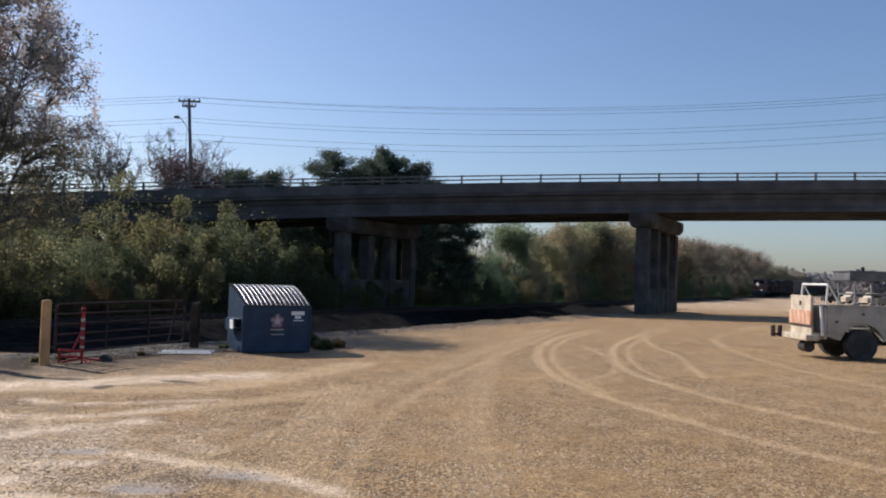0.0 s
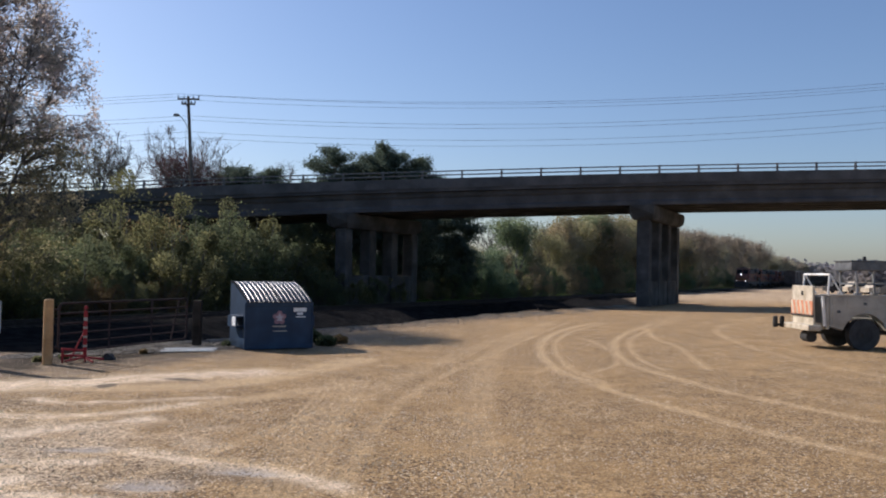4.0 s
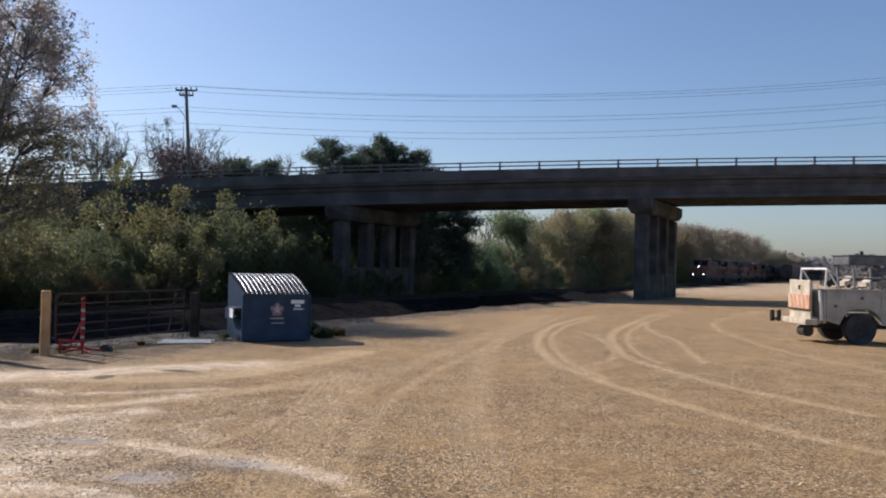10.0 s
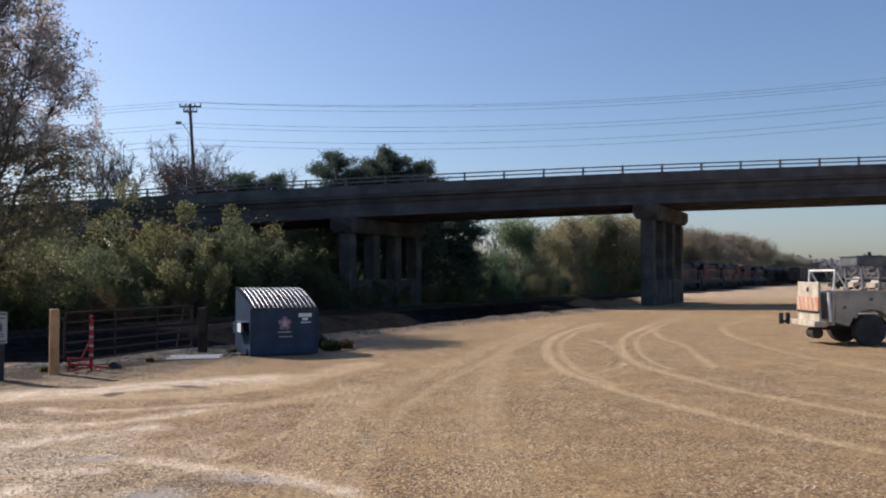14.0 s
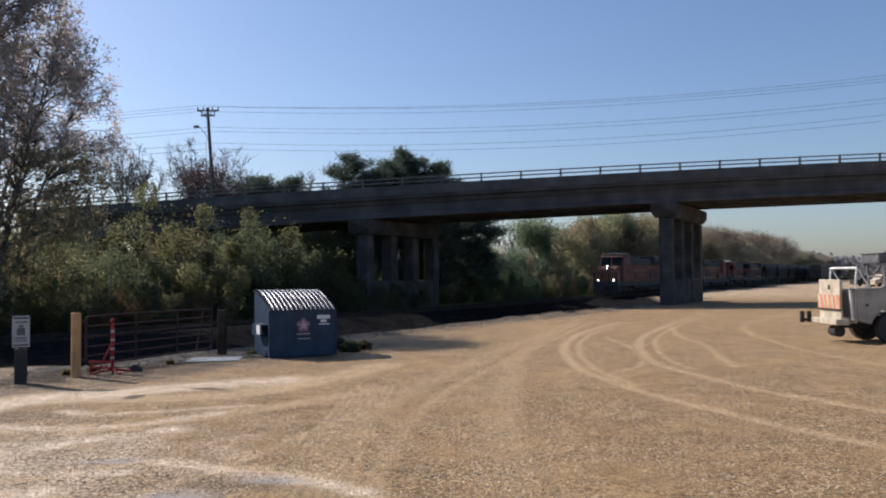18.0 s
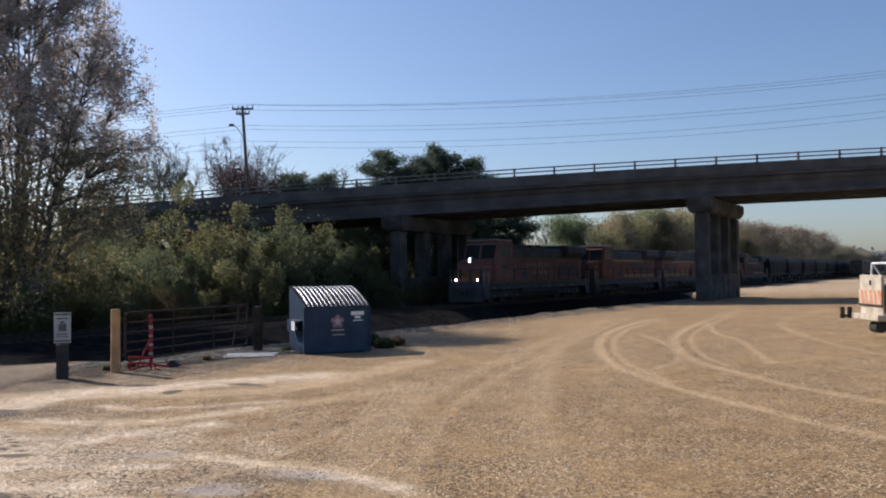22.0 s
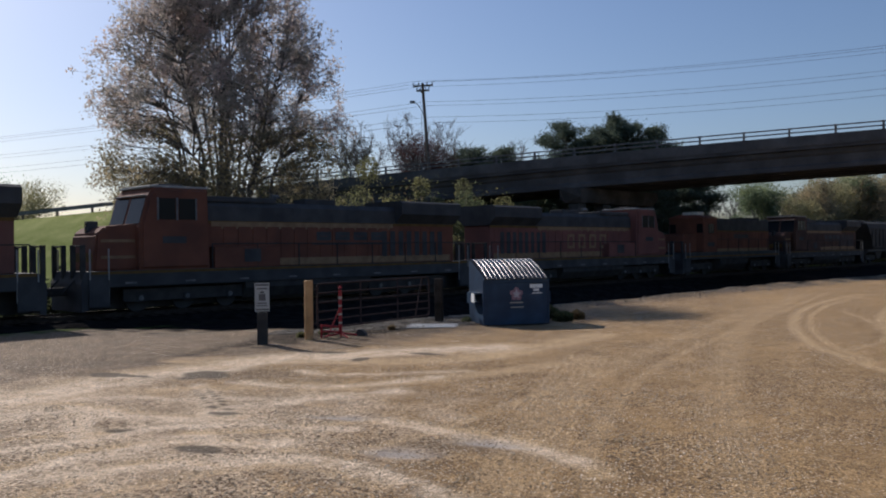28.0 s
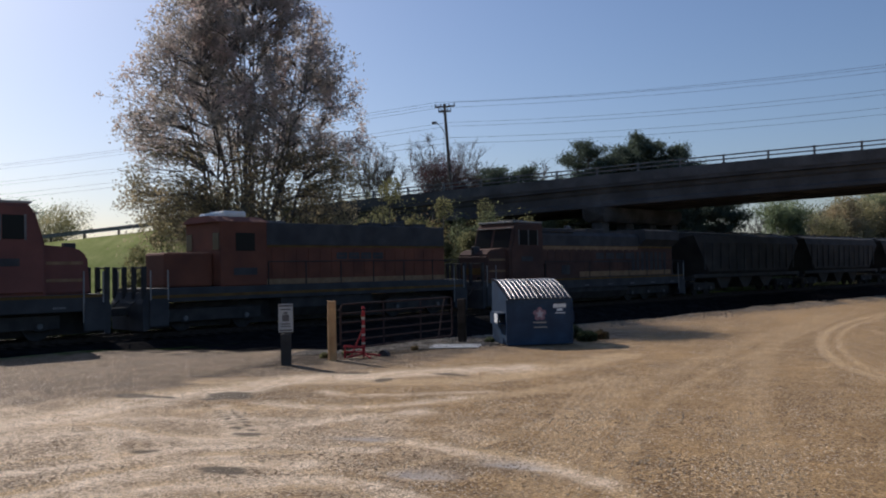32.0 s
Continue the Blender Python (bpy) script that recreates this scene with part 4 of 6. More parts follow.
        p = np.array([centre[0] + d[0] * r * rad * edge, centre[1] + d[1] * r * rad * edge, zc + np.sign(d[2]) * abs(d[2]) ** 0.8 * r * zr * edge])
        if noise.noise(Vector(p * 0.42)) < gap:
            continue
        n = rng.poisson(per)
        pts.append(p + rng.normal(0, clump_r, (n, 3)) * np.array([1, 1, 0.8]))
    v, f = leaf_quads(np.concatenate(pts), size, rng)
    c = new(name, raw_mesh(name, v, f, M[leafmat]))
    c.parent = parent
    return c


def put(ob, x, y, turn=0.0, scale=1.0, z=None):
    ob.matrix_basis = Matrix.Translation((x, y, gz(x, y) if z is None else z)) @ pose(0, 0, 0, 0, 0, turn) @ Matrix.Scale(scale, 4)
    return ob


def put_copy(ob, x, y, turn=0.0, scale=1.0, z=None):
    m = Matrix.Translation((x, y, gz(x, y) if z is None else z)) @ pose(0, 0, 0, 0, 0, turn) @ Matrix.Scale(scale / ob.scale[0], 4)
    return copy_thing(ob, m)


def polar(az, dist):
    return dist * math.sin(radians(az)), dist * math.cos(radians(az))


MAPLE_SHAPE = ((3.6, 4.6, 4.4), (5.5, 5.3, 5.0), (8.2, 6.2, 5.9), (10.6, 5.9, 6.7), (12.0, 5.6, 6.0), (13.2, 5.3, 4.9), (14.8, 4.8, 4.1), (16.0, 4.3, 3.3), (17.0, 3.2, 2.2), (17.8, 1.2, 0.7))  # height, reach to the west and to the east


def maple_reach(z, turn):
    """How far the crown reaches at that height; turn is 1 to the east and -1 to the west."""
    hs, west, east = zip(*MAPLE_SHAPE)
    a, b = float(np.interp(z, hs, west)), float(np.interp(z, hs, east))
    return a + (b - a) * (0.5 + 0.5 * turn)


def make_maple(seed):
    """A fan of rising stems from one foot; twigs run out to many loose leaf sprays that fill a rounded crown."""
    rng = np.random.default_rng(seed)
    tree = empty("maple_tree", Matrix.Identity(4), "large multi-stemmed maple with thin reddish-brown autumn leaves", "tree")
    verts, faces, nodes = [], [], []
    stems = 19
    for k in range(stems):
        a = 2.4 * k + rng.uniform(-0.3, 0.3)
        out = math.sqrt((k + 0.4) / stems)
        tip_z = rng.uniform(15.2, 17.2) - 5.2 * out ** 2
        reach = maple_reach(tip_z, math.cos(a)) * out * 0.86
        foot = Vector((0.55 * math.cos(a) * out, 0.55 * math.sin(a) * out, -0.3))
        r, n, p = rng.uniform(0.10, 0.17), 13, foot
        for i in range(1, n + 1):
            f = i / n
            bow = f ** (0.85 + 0.35 * out)
            q = foot.lerp(Vector((reach * math.cos(a), reach * math.sin(a), tip_z)), f)
            q.x, q.y = foot.x + (q.x - foot.x) * bow / f, foot.y + (q.y - foot.y) * bow / f
            q += Vector(rng.normal(0, 0.10, 3))
            tube(verts, faces, p, q, r * (1 - 0.86 * (i - 1) / n), r * (1 - 0.86 * i / n), 6)
            nodes.append(tuple(q))
            p = q
    nodes = np.array(nodes)
    nodes = nodes[nodes[:, 2] > 3.0]
    sprays = []
    while len(sprays) < 1250:
        z = rng.uniform(4.2, 17.7)
        a = rng.uniform(0, 2 * math.pi)
        lump = 1 + 0.16 * noise.noise(Vector((2.2 * math.cos(a), 2.2 * math.sin(a), z * 0.42)))
        rr = maple_reach(z, math.cos(a)) * lump * rng.uniform(0.05, 1.0) ** 0.5
        p = np.array([rr * math.cos(a), rr * math.sin(a), z])
        if z < 9.5 and rr < 3.4 * rng.uniform(0.5, 1.2):
            continue
        if noise.noise(Vector(p * 0.45)) < -0.16:
            continue
        d = nodes - p
        near = np.linalg.norm(d, axis=1) + 1.6 * np.maximum(d[:, 2] + 0.6, 0)
        q = nodes[int(np.argmin(near))]
        mid = Vector((q + p) / 2) + Vector((0, 0, 0.12 * np.linalg.norm(p - q)))
        tube(verts, faces, Vector(q), mid, 0.034, 0.022, 4)
        tube(verts, faces, mid, Vector(p), 0.022, 0.009, 4)
        way = Vector(p - q).normalized()
        heads = [p]
        for _ in range(4):
            tip = Vector(p) + (way * 0.45 + Vector(rng.normal(0, 0.45, 3)) + Vector((0, 0, 0.12))) * rng.uniform(0.4, 0.95)
            tube(verts, faces, mid.lerp(Vector(p), rng.uniform(0.4, 1)), tip, 0.010, 0.005, 3)
            heads.append(np.array(tip))
        sprays.append(heads)
    t = new("trunk", raw_mesh("trunk", [tuple(v) for v in verts], faces, M["bark"], smooth=True))
    t.parent = tree
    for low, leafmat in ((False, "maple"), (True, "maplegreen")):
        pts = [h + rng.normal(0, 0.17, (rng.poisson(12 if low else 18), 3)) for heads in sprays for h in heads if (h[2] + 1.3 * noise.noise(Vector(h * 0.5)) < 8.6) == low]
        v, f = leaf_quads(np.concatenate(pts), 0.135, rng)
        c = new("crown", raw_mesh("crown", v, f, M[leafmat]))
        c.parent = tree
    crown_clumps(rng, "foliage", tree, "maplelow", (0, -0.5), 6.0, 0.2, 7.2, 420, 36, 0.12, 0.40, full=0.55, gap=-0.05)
    return tree


# the large maple by the track
x, y = polar(-30.2, 44.5)
maple = make_maple(11)
put(maple, x, y)

# thickets along the far side of the track
bush_kinds = [
    make_bush("thicket_bush", "dense olive-green autumn shrub beside the railway", 2.9, 5.2, 21, "olive", 5200, group="trackside shrubs"),
    make_bush("thicket_bush", "dark green leafy shrub beside the railway", 2.7, 4.8, 22, "green", 5200, group="trackside shrubs"),
    make_bush("thicket_bush", "yellowing autumn shrub beside the railway", 2.4, 4.2, 23, "yellowleaf", 3600, group="trackside shrubs"),
    make_bush("thicket_bush", "brown half-bare autumn shrub beside the railway", 2.6, 4.4, 24, "brownleaf", 3200, group="trackside shrubs"),
    make_bush("thicket_bush", "round dark green shrub under the bridge", 3.0, 4.6, 25, "shrubgreen", 6000, group="trackside shrubs"),
]
bush_kinds += [
    make_bush("thicket_bush", "dull olive autumn shrub at the edge of the wood", 2.8, 5.0, 26, "woodgreen", 5000, group="trackside shrubs"),
    make_bush("thicket_bush", "pale brown autumn shrub at the edge of the wood", 2.7, 4.8, 27, "woodbrown", 4600, group="trackside shrubs"),
]
BUSH_ROWS = [  # along, across, kind, scale
    (20, 38.6, 2, 0.8), (22.5, 40, 3, 1.0), (25.3, 37.9, 2, 1.15), (26.5, 41, 0, 1.25), (28.4, 38.3, 2, 0.95), (30.8, 39.4, 1, 1.25), (32.4, 37.3, 2, 0.7), (33.6, 40.6, 1, 1.35), (36.9, 38.2, 2, 1.22), (35.5, 42.5, 0, 1.45),
    (38.5, 40.4, 0, 1.35), (40.8, 38.8, 1, 1.1), (42, 40.5, 1, 1.45), (44.5, 38.6, 1, 1.3), (47, 41.5, 0, 1.4), (49.3, 39.4, 0, 1.08), (52.5, 42, 1, 1.3), (28, 45, 3, 1.5), (23, 45, 0, 1.4),
    (55, 41.6, 0, 1.1), (32, 46, 1, 1.6), (38, 46, 0, 1.6), (43, 46, 3, 1.6), (47.5, 47, 1, 1.6), (53, 48, 1, 1.5), (60, 44.5, 1, 1.25), (58, 50, 0, 1.5),
    (66, 45, 5, 1.2), (72, 43, 6, 1.1), (77, 41.5, 5, 1.0), (82, 39.4, 4, 1.22), (86, 40.6, 4, 1.1), (90.5, 39.4, 2, 0.95), (96, 39.6, 6, 1.0), (103, 39.8, 5, 1.0), (69, 41, 2, 0.7), (74, 40.6, 2, 0.6), (99, 42, 5, 1.1),
    (110, 39.4, 6, 1.1), (118, 39.8, 5, 1.1), (127, 39.8, 6, 1.2), (137, 40, 5, 1.2), (150, 40, 6, 1.3), (165, 40, 5, 1.3), (70, 49, 5, 1.25), (64, 52, 6, 1.3), (78, 48, 5, 1.25), (86, 46, 6, 1.3), (95, 45, 5, 1.4),
    (180, 40, 5, 1.4), (196, 40, 6, 1.4), (212, 40, 5, 1.5), (230, 40.5, 5, 1.5), (250, 40.5, 6, 1.6), (272, 41, 5, 1.6), (296, 41, 5, 1.7), (322, 41, 6, 1.7), (350, 41, 5, 1.8), (380, 41, 5, 1.8),
    (30.2, 37.2, 3, 0.6), (34.4, 37.0, 3, 0.6), (27.2, 36.9, 3, 0.6),
    (49.5, 36.9, 1, 0.7), (53.0, 37.0, 0, 0.62), (56.5, 37.2, 1, 0.6), (60, 37.4, 0, 0.55),
]
rng = np.random.default_rng(5)
used = set()
for s, c, k, sc in BUSH_ROWS:
    p = on_track(s, c)
    turn = float(rng.uniform(0, 360))
    sc *= 1.0 if c < 37.5 else 1.10 if 36.5 < s < 57 else 0.82 if 28.2 < s < 36.5 else 1.0
    if k not in used:
        used.add(k)
        put(bush_kinds[k], p.x, p.y, turn, sc)
    else:
        put_copy(bush_kinds[k], p.x, p.y, turn, sc)

# woods along the track into the distance
wood_kinds = [
    make_tree("woodland_tree", "olive-green autumn tree in the trackside wood", 10, 31, "woodolive", depth=4, leaves=12500, size=0.185, spread=0.5, trunk=0.2, first=0.36, radius=3.9, low=0.35, group="trackside wood"),
    make_tree("woodland_tree", "brownish autumn tree in the trackside wood", 9.5, 32, "woodbrown", depth=4, leaves=12500, size=0.185, spread=0.5, trunk=0.2, first=0.36, radius=3.9, low=0.35, group="trackside wood"),
    make_tree("woodland_tree", "dull green tree in the trackside wood", 10.5, 33, "woodgreen", depth=4, leaves=12500, size=0.185, spread=0.5, trunk=0.2, first=0.36, radius=3.9, low=0.35, group="trackside wood"),
    make_tree("woodland_tree", "yellow-brown autumn tree in the trackside wood", 9, 34, "woodolive", depth=4, leaves=12500, size=0.185, spread=0.5, trunk=0.2, first=0.36, radius=3.9, low=0.35, group="trackside wood"),
    make_tree("woodland_tree", "leafless grey tree in the trackside wood", 11, 35, None, stems=3, fan=0.2, depth=4, trunk=0.28, first=0.5, limb=0.56, radius=2.8, thin=0.03, group="trackside wood"),
]
wood_kinds += [
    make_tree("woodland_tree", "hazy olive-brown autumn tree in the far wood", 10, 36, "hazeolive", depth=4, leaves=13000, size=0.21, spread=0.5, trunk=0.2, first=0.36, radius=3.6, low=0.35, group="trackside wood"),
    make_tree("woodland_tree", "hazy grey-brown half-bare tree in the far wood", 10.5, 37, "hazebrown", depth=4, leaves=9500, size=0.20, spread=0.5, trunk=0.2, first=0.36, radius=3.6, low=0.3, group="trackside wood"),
]
used = set()


def put_wood(k, x, y, turn, scale, z=None):
    if k not in used:
        used.add(k)
        return put(wood_kinds[k], x, y, turn, scale, z)
    return put_copy(wood_kinds[k], x, y, turn, scale, z)


s = 112.0
while s < 480:
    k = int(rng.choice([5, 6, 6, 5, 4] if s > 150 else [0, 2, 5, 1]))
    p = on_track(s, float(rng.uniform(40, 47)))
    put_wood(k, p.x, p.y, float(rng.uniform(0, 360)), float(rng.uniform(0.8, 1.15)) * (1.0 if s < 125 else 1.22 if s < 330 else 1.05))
    s += 2.0 + s * 0.006
# the wood seen under the bridge: bearing, distance, kind, scale
UNDER_WOOD = [
    (1.2, 104, 2, 0.72), (2.4, 101, 0, 0.66), (3.4, 112, 4, 0.86), (4.2, 116, 4, 0.84), (4.8, 110, 4, 0.78), (5.6, 104, 2, 0.98), (6.3, 108, 2, 1.0), (7.1, 118, 4, 0.90), (7.8, 112, 0, 0.88), (8.6, 106, 1, 0.93),
    (9.5, 112, 1, 1.06), (10.3, 104, 3, 0.98), (11.2, 108, 1, 1.04), (12.1, 104, 0, 1.0), (13.0, 110, 1, 1.04), (13.8, 106, 0, 1.02), (14.6, 112, 1, 0.98), (15.4, 116, 0, 0.82), (16.2, 122, 1, 0.80), (16.9, 118, 3, 0.74),
    (2.0, 96, 1, 0.55), (3.8, 97, 2, 0.56), (5.2, 95, 1, 0.52), (6.8, 97, 0, 0.54), (10.9, 97, 1, 0.62), (12.4, 98, 3, 0.62), (14.0, 100, 1, 0.62), (-0.2, 98, 2, 0.7),
]
for az, d, k, sc in UNDER_WOOD:
    far = max(d, 41.0 / across(*polar(az, 1.0)))          # beyond the track
    x, y = polar(az, far)
    put_wood(k, x, y, az * 77, sc * far / d, -0.6)

# trees behind the bridge
for az, d, h, seed, reach in ((-7.0, 82, 14.3, 41, 2.9), (-3.6, 84, 14.8, 42, 3.3), (-1.3, 83, 13.9, 43, 2.5), (-13.6, 86, 12.6, 44, 2.8), (-11.6, 86, 12.3, 46, 2.6), (-5.3, 85, 13.4, 48, 2.6), (0.0, 88, 10.5, 47, 3.0), (1.7, 89, 8.6, 49, 2.6)):
    x, y = polar(az, d)
    put(make_pine("pine_tree", "dark green pine rising behind the bridge", h, seed, reach), x, y, z=-0.5)
x, y = polar(-17.0, 84)
red = make_vase("red_tree", "half-bare tree with dark red leaves behind the bridge", 16.6, 3.7, 51, 24, 0.022, fork=0.42)
crown_clumps(np.random.default_rng(13), "crown", red, "redleaf", (0, 0), 4.2, 5.0, 13.7, 1300, 34, 0.12, 0.45, full=0.5, gap=-0.2)
put(red, x, y, z=-0.5)
for az, d, h, seed in ((-22.1, 88, 16.2, 52), (-20.7, 88, 15.8, 53), (-14.4, 92, 14.8, 55), (-10.4, 95, 14.6, 54), (-13.0, 93, 13.6, 56)):
    x, y = polar(az, d)
    put(make_vase("bare_tree", "slender leafless tree behind the bridge", h, 2.3 if h > 15 else 1.7, seed, 11, 0.023, fork=0.60, group="bare trees behind the bridge"), x, y, z=-0.5)

for az, d, k, sc in ((-23.6, 82, 0, 0.95), (-22.2, 81, 2, 0.9), (-20.8, 82, 1, 0.95), (-19.4, 82, 0, 0.92), (-10.6, 84, 2, 0.82), (-9.9, 86, 0, 0.85), (-9.2, 88, 2, 0.85), (-6.6, 92, 0, 0.8), (-4.4, 90, 2, 0.85), (-2.2, 93, 1, 0.85), (-12, 90, 0, 0.9), (-15.5, 88, 1, 0.9), (-18.5, 90, 2, 0.9)):
    x, y = polar(az, d)
    put_copy(wood_kinds[k], x, y, az * 40, sc, z=-0.6)
for az, d, k, sc in ((-22.5, 84, 1, 1.4), (-20.5, 83, 0, 1.4), (-18.3, 84, 1, 1.4), (-16.2, 83, 0, 1.4), (-14.2, 84, 1, 1.4), (-12.4, 83, 1, 1.4), (-10.6, 84, 0, 1.4), (-8.8, 84, 1, 1.4)):
    x, y = polar(az, d)
    put_copy(bush_kinds[k], x, y, az * 31, sc, z=-0.6)
for s, c, k, sc in ((20.5, 37.6, 2, 0.95), (23.0, 37.3, 2, 0.8), (26.0, 37.4, 2, 0.9)):
    p = on_track(s, c)
    put_copy(bush_kinds[k], p.x, p.y, s * 37, sc)

# trees beyond the embankment and round the horizon
for az, d, k, sc in ((-42.5, 120, 0, 1.15), (-44.5, 128, 2, 1.2), (-40.0, 170, 4, 0.95), (-38.8, 175, 4, 0.9), (-37.6, 180, 4, 0.9), (-46.5, 125, 1, 1.1), (-36, 185, 1, 0.7), (-34, 190, 0, 0.7), (-48, 140, 0, 1.1)):
    x, y = polar(az, d)
    put_copy(wood_kinds[k], x, y, az * 50, sc, z=-0.6)


def far_woods():
    """One rough band of trees on the horizon."""
    rng = np.random.default_rng(77)
    pts = []
    for az in np.arange(22.0, 75.0, 0.10):
        d = 560 + 60 * math.sin(az * 1.3) + rng.uniform(-25, 25)
        h = rng.uniform(8.0, 13.5)
        x, y = polar(az, d)
        n = 70
        pts.append(np.stack([rng.normal(x, 2.2, n), rng.normal(y, 2.2, n), rng.uniform(0, h, n)], 1))
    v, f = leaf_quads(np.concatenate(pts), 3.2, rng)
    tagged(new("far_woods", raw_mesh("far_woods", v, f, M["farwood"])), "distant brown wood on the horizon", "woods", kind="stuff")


far_woods()


def weeds():
    """Rough grass and weeds by the track, as one tangle of blades."""
    rng = np.random.default_rng(8)
    pts = []
    for _ in range(26000):
        s, c = rng.uniform(-16, 23), rng.uniform(36.8, 43)
        p = on_track(s, c)
        pts.append((p.x, p.y, -0.6 + abs(rng.normal(0, 0.5))))
    v, f = leaf_quads(np.array(pts), 0.34, rng)
    tagged(new("trackside_weeds", raw_mesh("trackside_weeds", v, f, M["weed"])), "tangle of green weeds and rough grass by the track", "weeds", kind="stuff")


weeds()


def weed_tuft(x, y, h, n, leafmat, seed):
    rng = np.random.default_rng(seed)
    a, r = rng.uniform(0, 2 * math.pi, n), h * 0.8 * np.sqrt(rng.uniform(0, 1, n))
    pts = np.stack([x + r * np.cos(a), y + r * np.sin(a), gz(x, y) + rng.uniform(0.01, h, n) * (1 - 0.5 * r / h)], 1)
    v, f = leaf_quads(pts, 0.09, rng)
    tagged(new("weed_tuft", raw_mesh("weed_tuft", v, f, M[leafmat])), "low tuft of weeds growing in the gravel", "weeds", "weed tufts")


# The three tufts by the dumpster stand in for dark rubble and shadow.
for k, (x, y, h, n, leafmat) in enumerate(((-8.55, 18.1, 0.13, 200, "olive"), (-8.25, 18.7, 0.12, 160, "green"), (-3.0, 23.4, 0.34, 620, "weed"), (-3.6, 24.3, 0.46, 800, "weed"), (-2.7, 24.1, 0.28, 400, "brownleaf"), (-9.6, 18.2, 0.12, 160, "green"), (-7.0, 20.2, 0.12, 140, "brownleaf"), (-5.6, 22.6, 0.15, 180, "green"))):
    weed_tuft(x, y, h, n, leafmat, 300 + k)


# ---------------------------------------------------------------- utility pole and wires
POLE = polar(-16.55, 76.0)


def build_pole():
    px, py = POLE
    top = 17.2
    pole = empty("utility_pole", Matrix.Translation((px, py, 0)), "weathered wooden utility pole with crossarms and a street lamp", "utility pole")
    part("mast", rod(bmesh.new(), (0.86, 0, -0.6), (-0.30, 0, top), 0.2, 0.13, 10), M["polewood"], pole)
    for z, half in ((16.95, 0.95), (16.5, 0.6)):
        part("crossarm", new_box(-half - 0.23, half - 0.23, -0.18, -0.06, z - 0.07, z + 0.07, 0.01), M["polewood"], pole)
        for k in (-1, -0.45, 0.45, 1):
            part("insulator", rod(bmesh.new(), (k * half * 0.95 - 0.23, -0.12, z + 0.07), (k * half * 0.95 - 0.23, -0.12, z + 0.3), 0.06, 0.035, 8), M["lid"], pole)
    part("brace", rod(bmesh.new(), (-0.8, -0.12, 16.9), (-0.2, -0.12, 16.1), 0.03), M["steel"], pole)
    arm = bmesh.new()
    pts = [(-0.1, 0, 14.0), (-0.45, 0, 14.8), (-0.8, 0, 15.3), (-1.1, 0, 15.5)]
    for a, b in zip(pts[:-1], pts[1:]):
        rod(arm, a, b, 0.03)
    part("lamp_arm", arm, M["steel"], pole)
    part("lamp_head", new_box(-1.55, -1.02, -0.14, 0.14, 15.42, 15.66, 0.1), M["steel"], pole)


build_pole()


def strand(pts, r, n=5):
    """One unbroken cable through the points."""
    bm = bmesh.new()
    rings = []
    for p in pts:
        rings.append([bm.verts.new((p[0], p[1] + r * math.cos(2 * math.pi * k / n), p[2] + r * math.sin(2 * math.pi * k / n))) for k in range(n)])
    for a, b in zip(rings[:-1], rings[1:]):
        for k in range(n):
            bm.faces.new((a[k], a[(k + 1) % n], b[(k + 1) % n], b[k]))
    bm.faces.new(rings[0])
    bm.faces.new(rings[-1][::-1])
    bmesh.ops.recalc_face_normals(bm, faces=bm.faces[:])
    return bm


def build_wires():
    px, py = POLE
    for i, (z, dx) in enumerate(((17.42, -1.1), (17.32, 0.6), (16.95, -0.7), (15.54, -0.2), (15.2, -0.15), (14.15, -0.15), (13.65, -0.15))):
        pts = []
        for k in range(45):
            q = -80 + k * 4.0
            if q < 0:
                h = 0.045 * q + 0.0004 * (q * q + 80 * q)
            else:
                h = -0.0442 * q + 0.001225 * q * q
            pts.append((px + dx + q, py + 0.09 * i - 0.02 * q, z + h))
        tagged(part("power_line", strand(pts, 0.012), M["wire"]), "thin dark overhead power line", "power line", "power lines")


build_wires()


# ---------------------------------------------------------------- dumpster
def build_dumpster():
    d = empty("dumpster", Matrix.Translation((-4.80, 21.42, -0.03)) @ pose(0, 0, 0, 0, 0, 29), "blue steel dumpster with ribbed black plastic lids", "dumpster")
    W, D, F, B = 1.76, 1.55, 1.27, 1.74          # width, depth, front and back heights
    d0 = 0.04
    for z in (0,):
        for x0 in (0.05, W - 0.25):
            part("skid", new_box(x0, x0 + 0.2, 0.05, D - 0.05, -0.01, 0.05), M["black"], d)
    side = [(0.0, 0.05), (D, 0.05), (D, B), (D - 0.25, B), (0.0, F)]
    for x0 in (0.0, W - 0.025):
        part("side_wall", prism_x(bmesh.new(), side, x0, x0 + 0.025), M["blue"], d)
    bm = new_box(0.025, W - 0.025, 0.0, 0.025, 0.05, F)
    part("front_wall", bm, M["blue"], d)
    part("back_wall", new_box(0.025, W - 0.025, D - 0.025, D, 0.05, B), M["blue"], d)
    part("floor_plate", new_box(0.025, W - 0.025, 0.025, D - 0.025, 0.05, 0.075), M["blue"], d)
    part("rim", new_box(-0.03, W + 0.03, -0.035, 0.0, F - 0.10, F, 0.01), M["blue"], d)
    part("bottom_rail", new_box(-0.02, W + 0.02, -0.03, 0.0, 0.05, 0.14, 0.01), M["blue"], d)
    for x0 in (-0.05, W):
        part("corner_post", new_box(x0, x0 + 0.05, -0.02, 0.06, 0.05, F - 0.02, 0.01), M["blue"], d)
    for x0, sgn in ((-0.20, -1), (W, 1)):
        bm = bmesh.new()
        y0, y1 = 0.28, 1.05
        box(bm, x0, x0 + 0.2, y0, y1, 0.60, 0.64)
        box(bm, x0, x0 + 0.2, y0, y1, 0.86, 0.90)
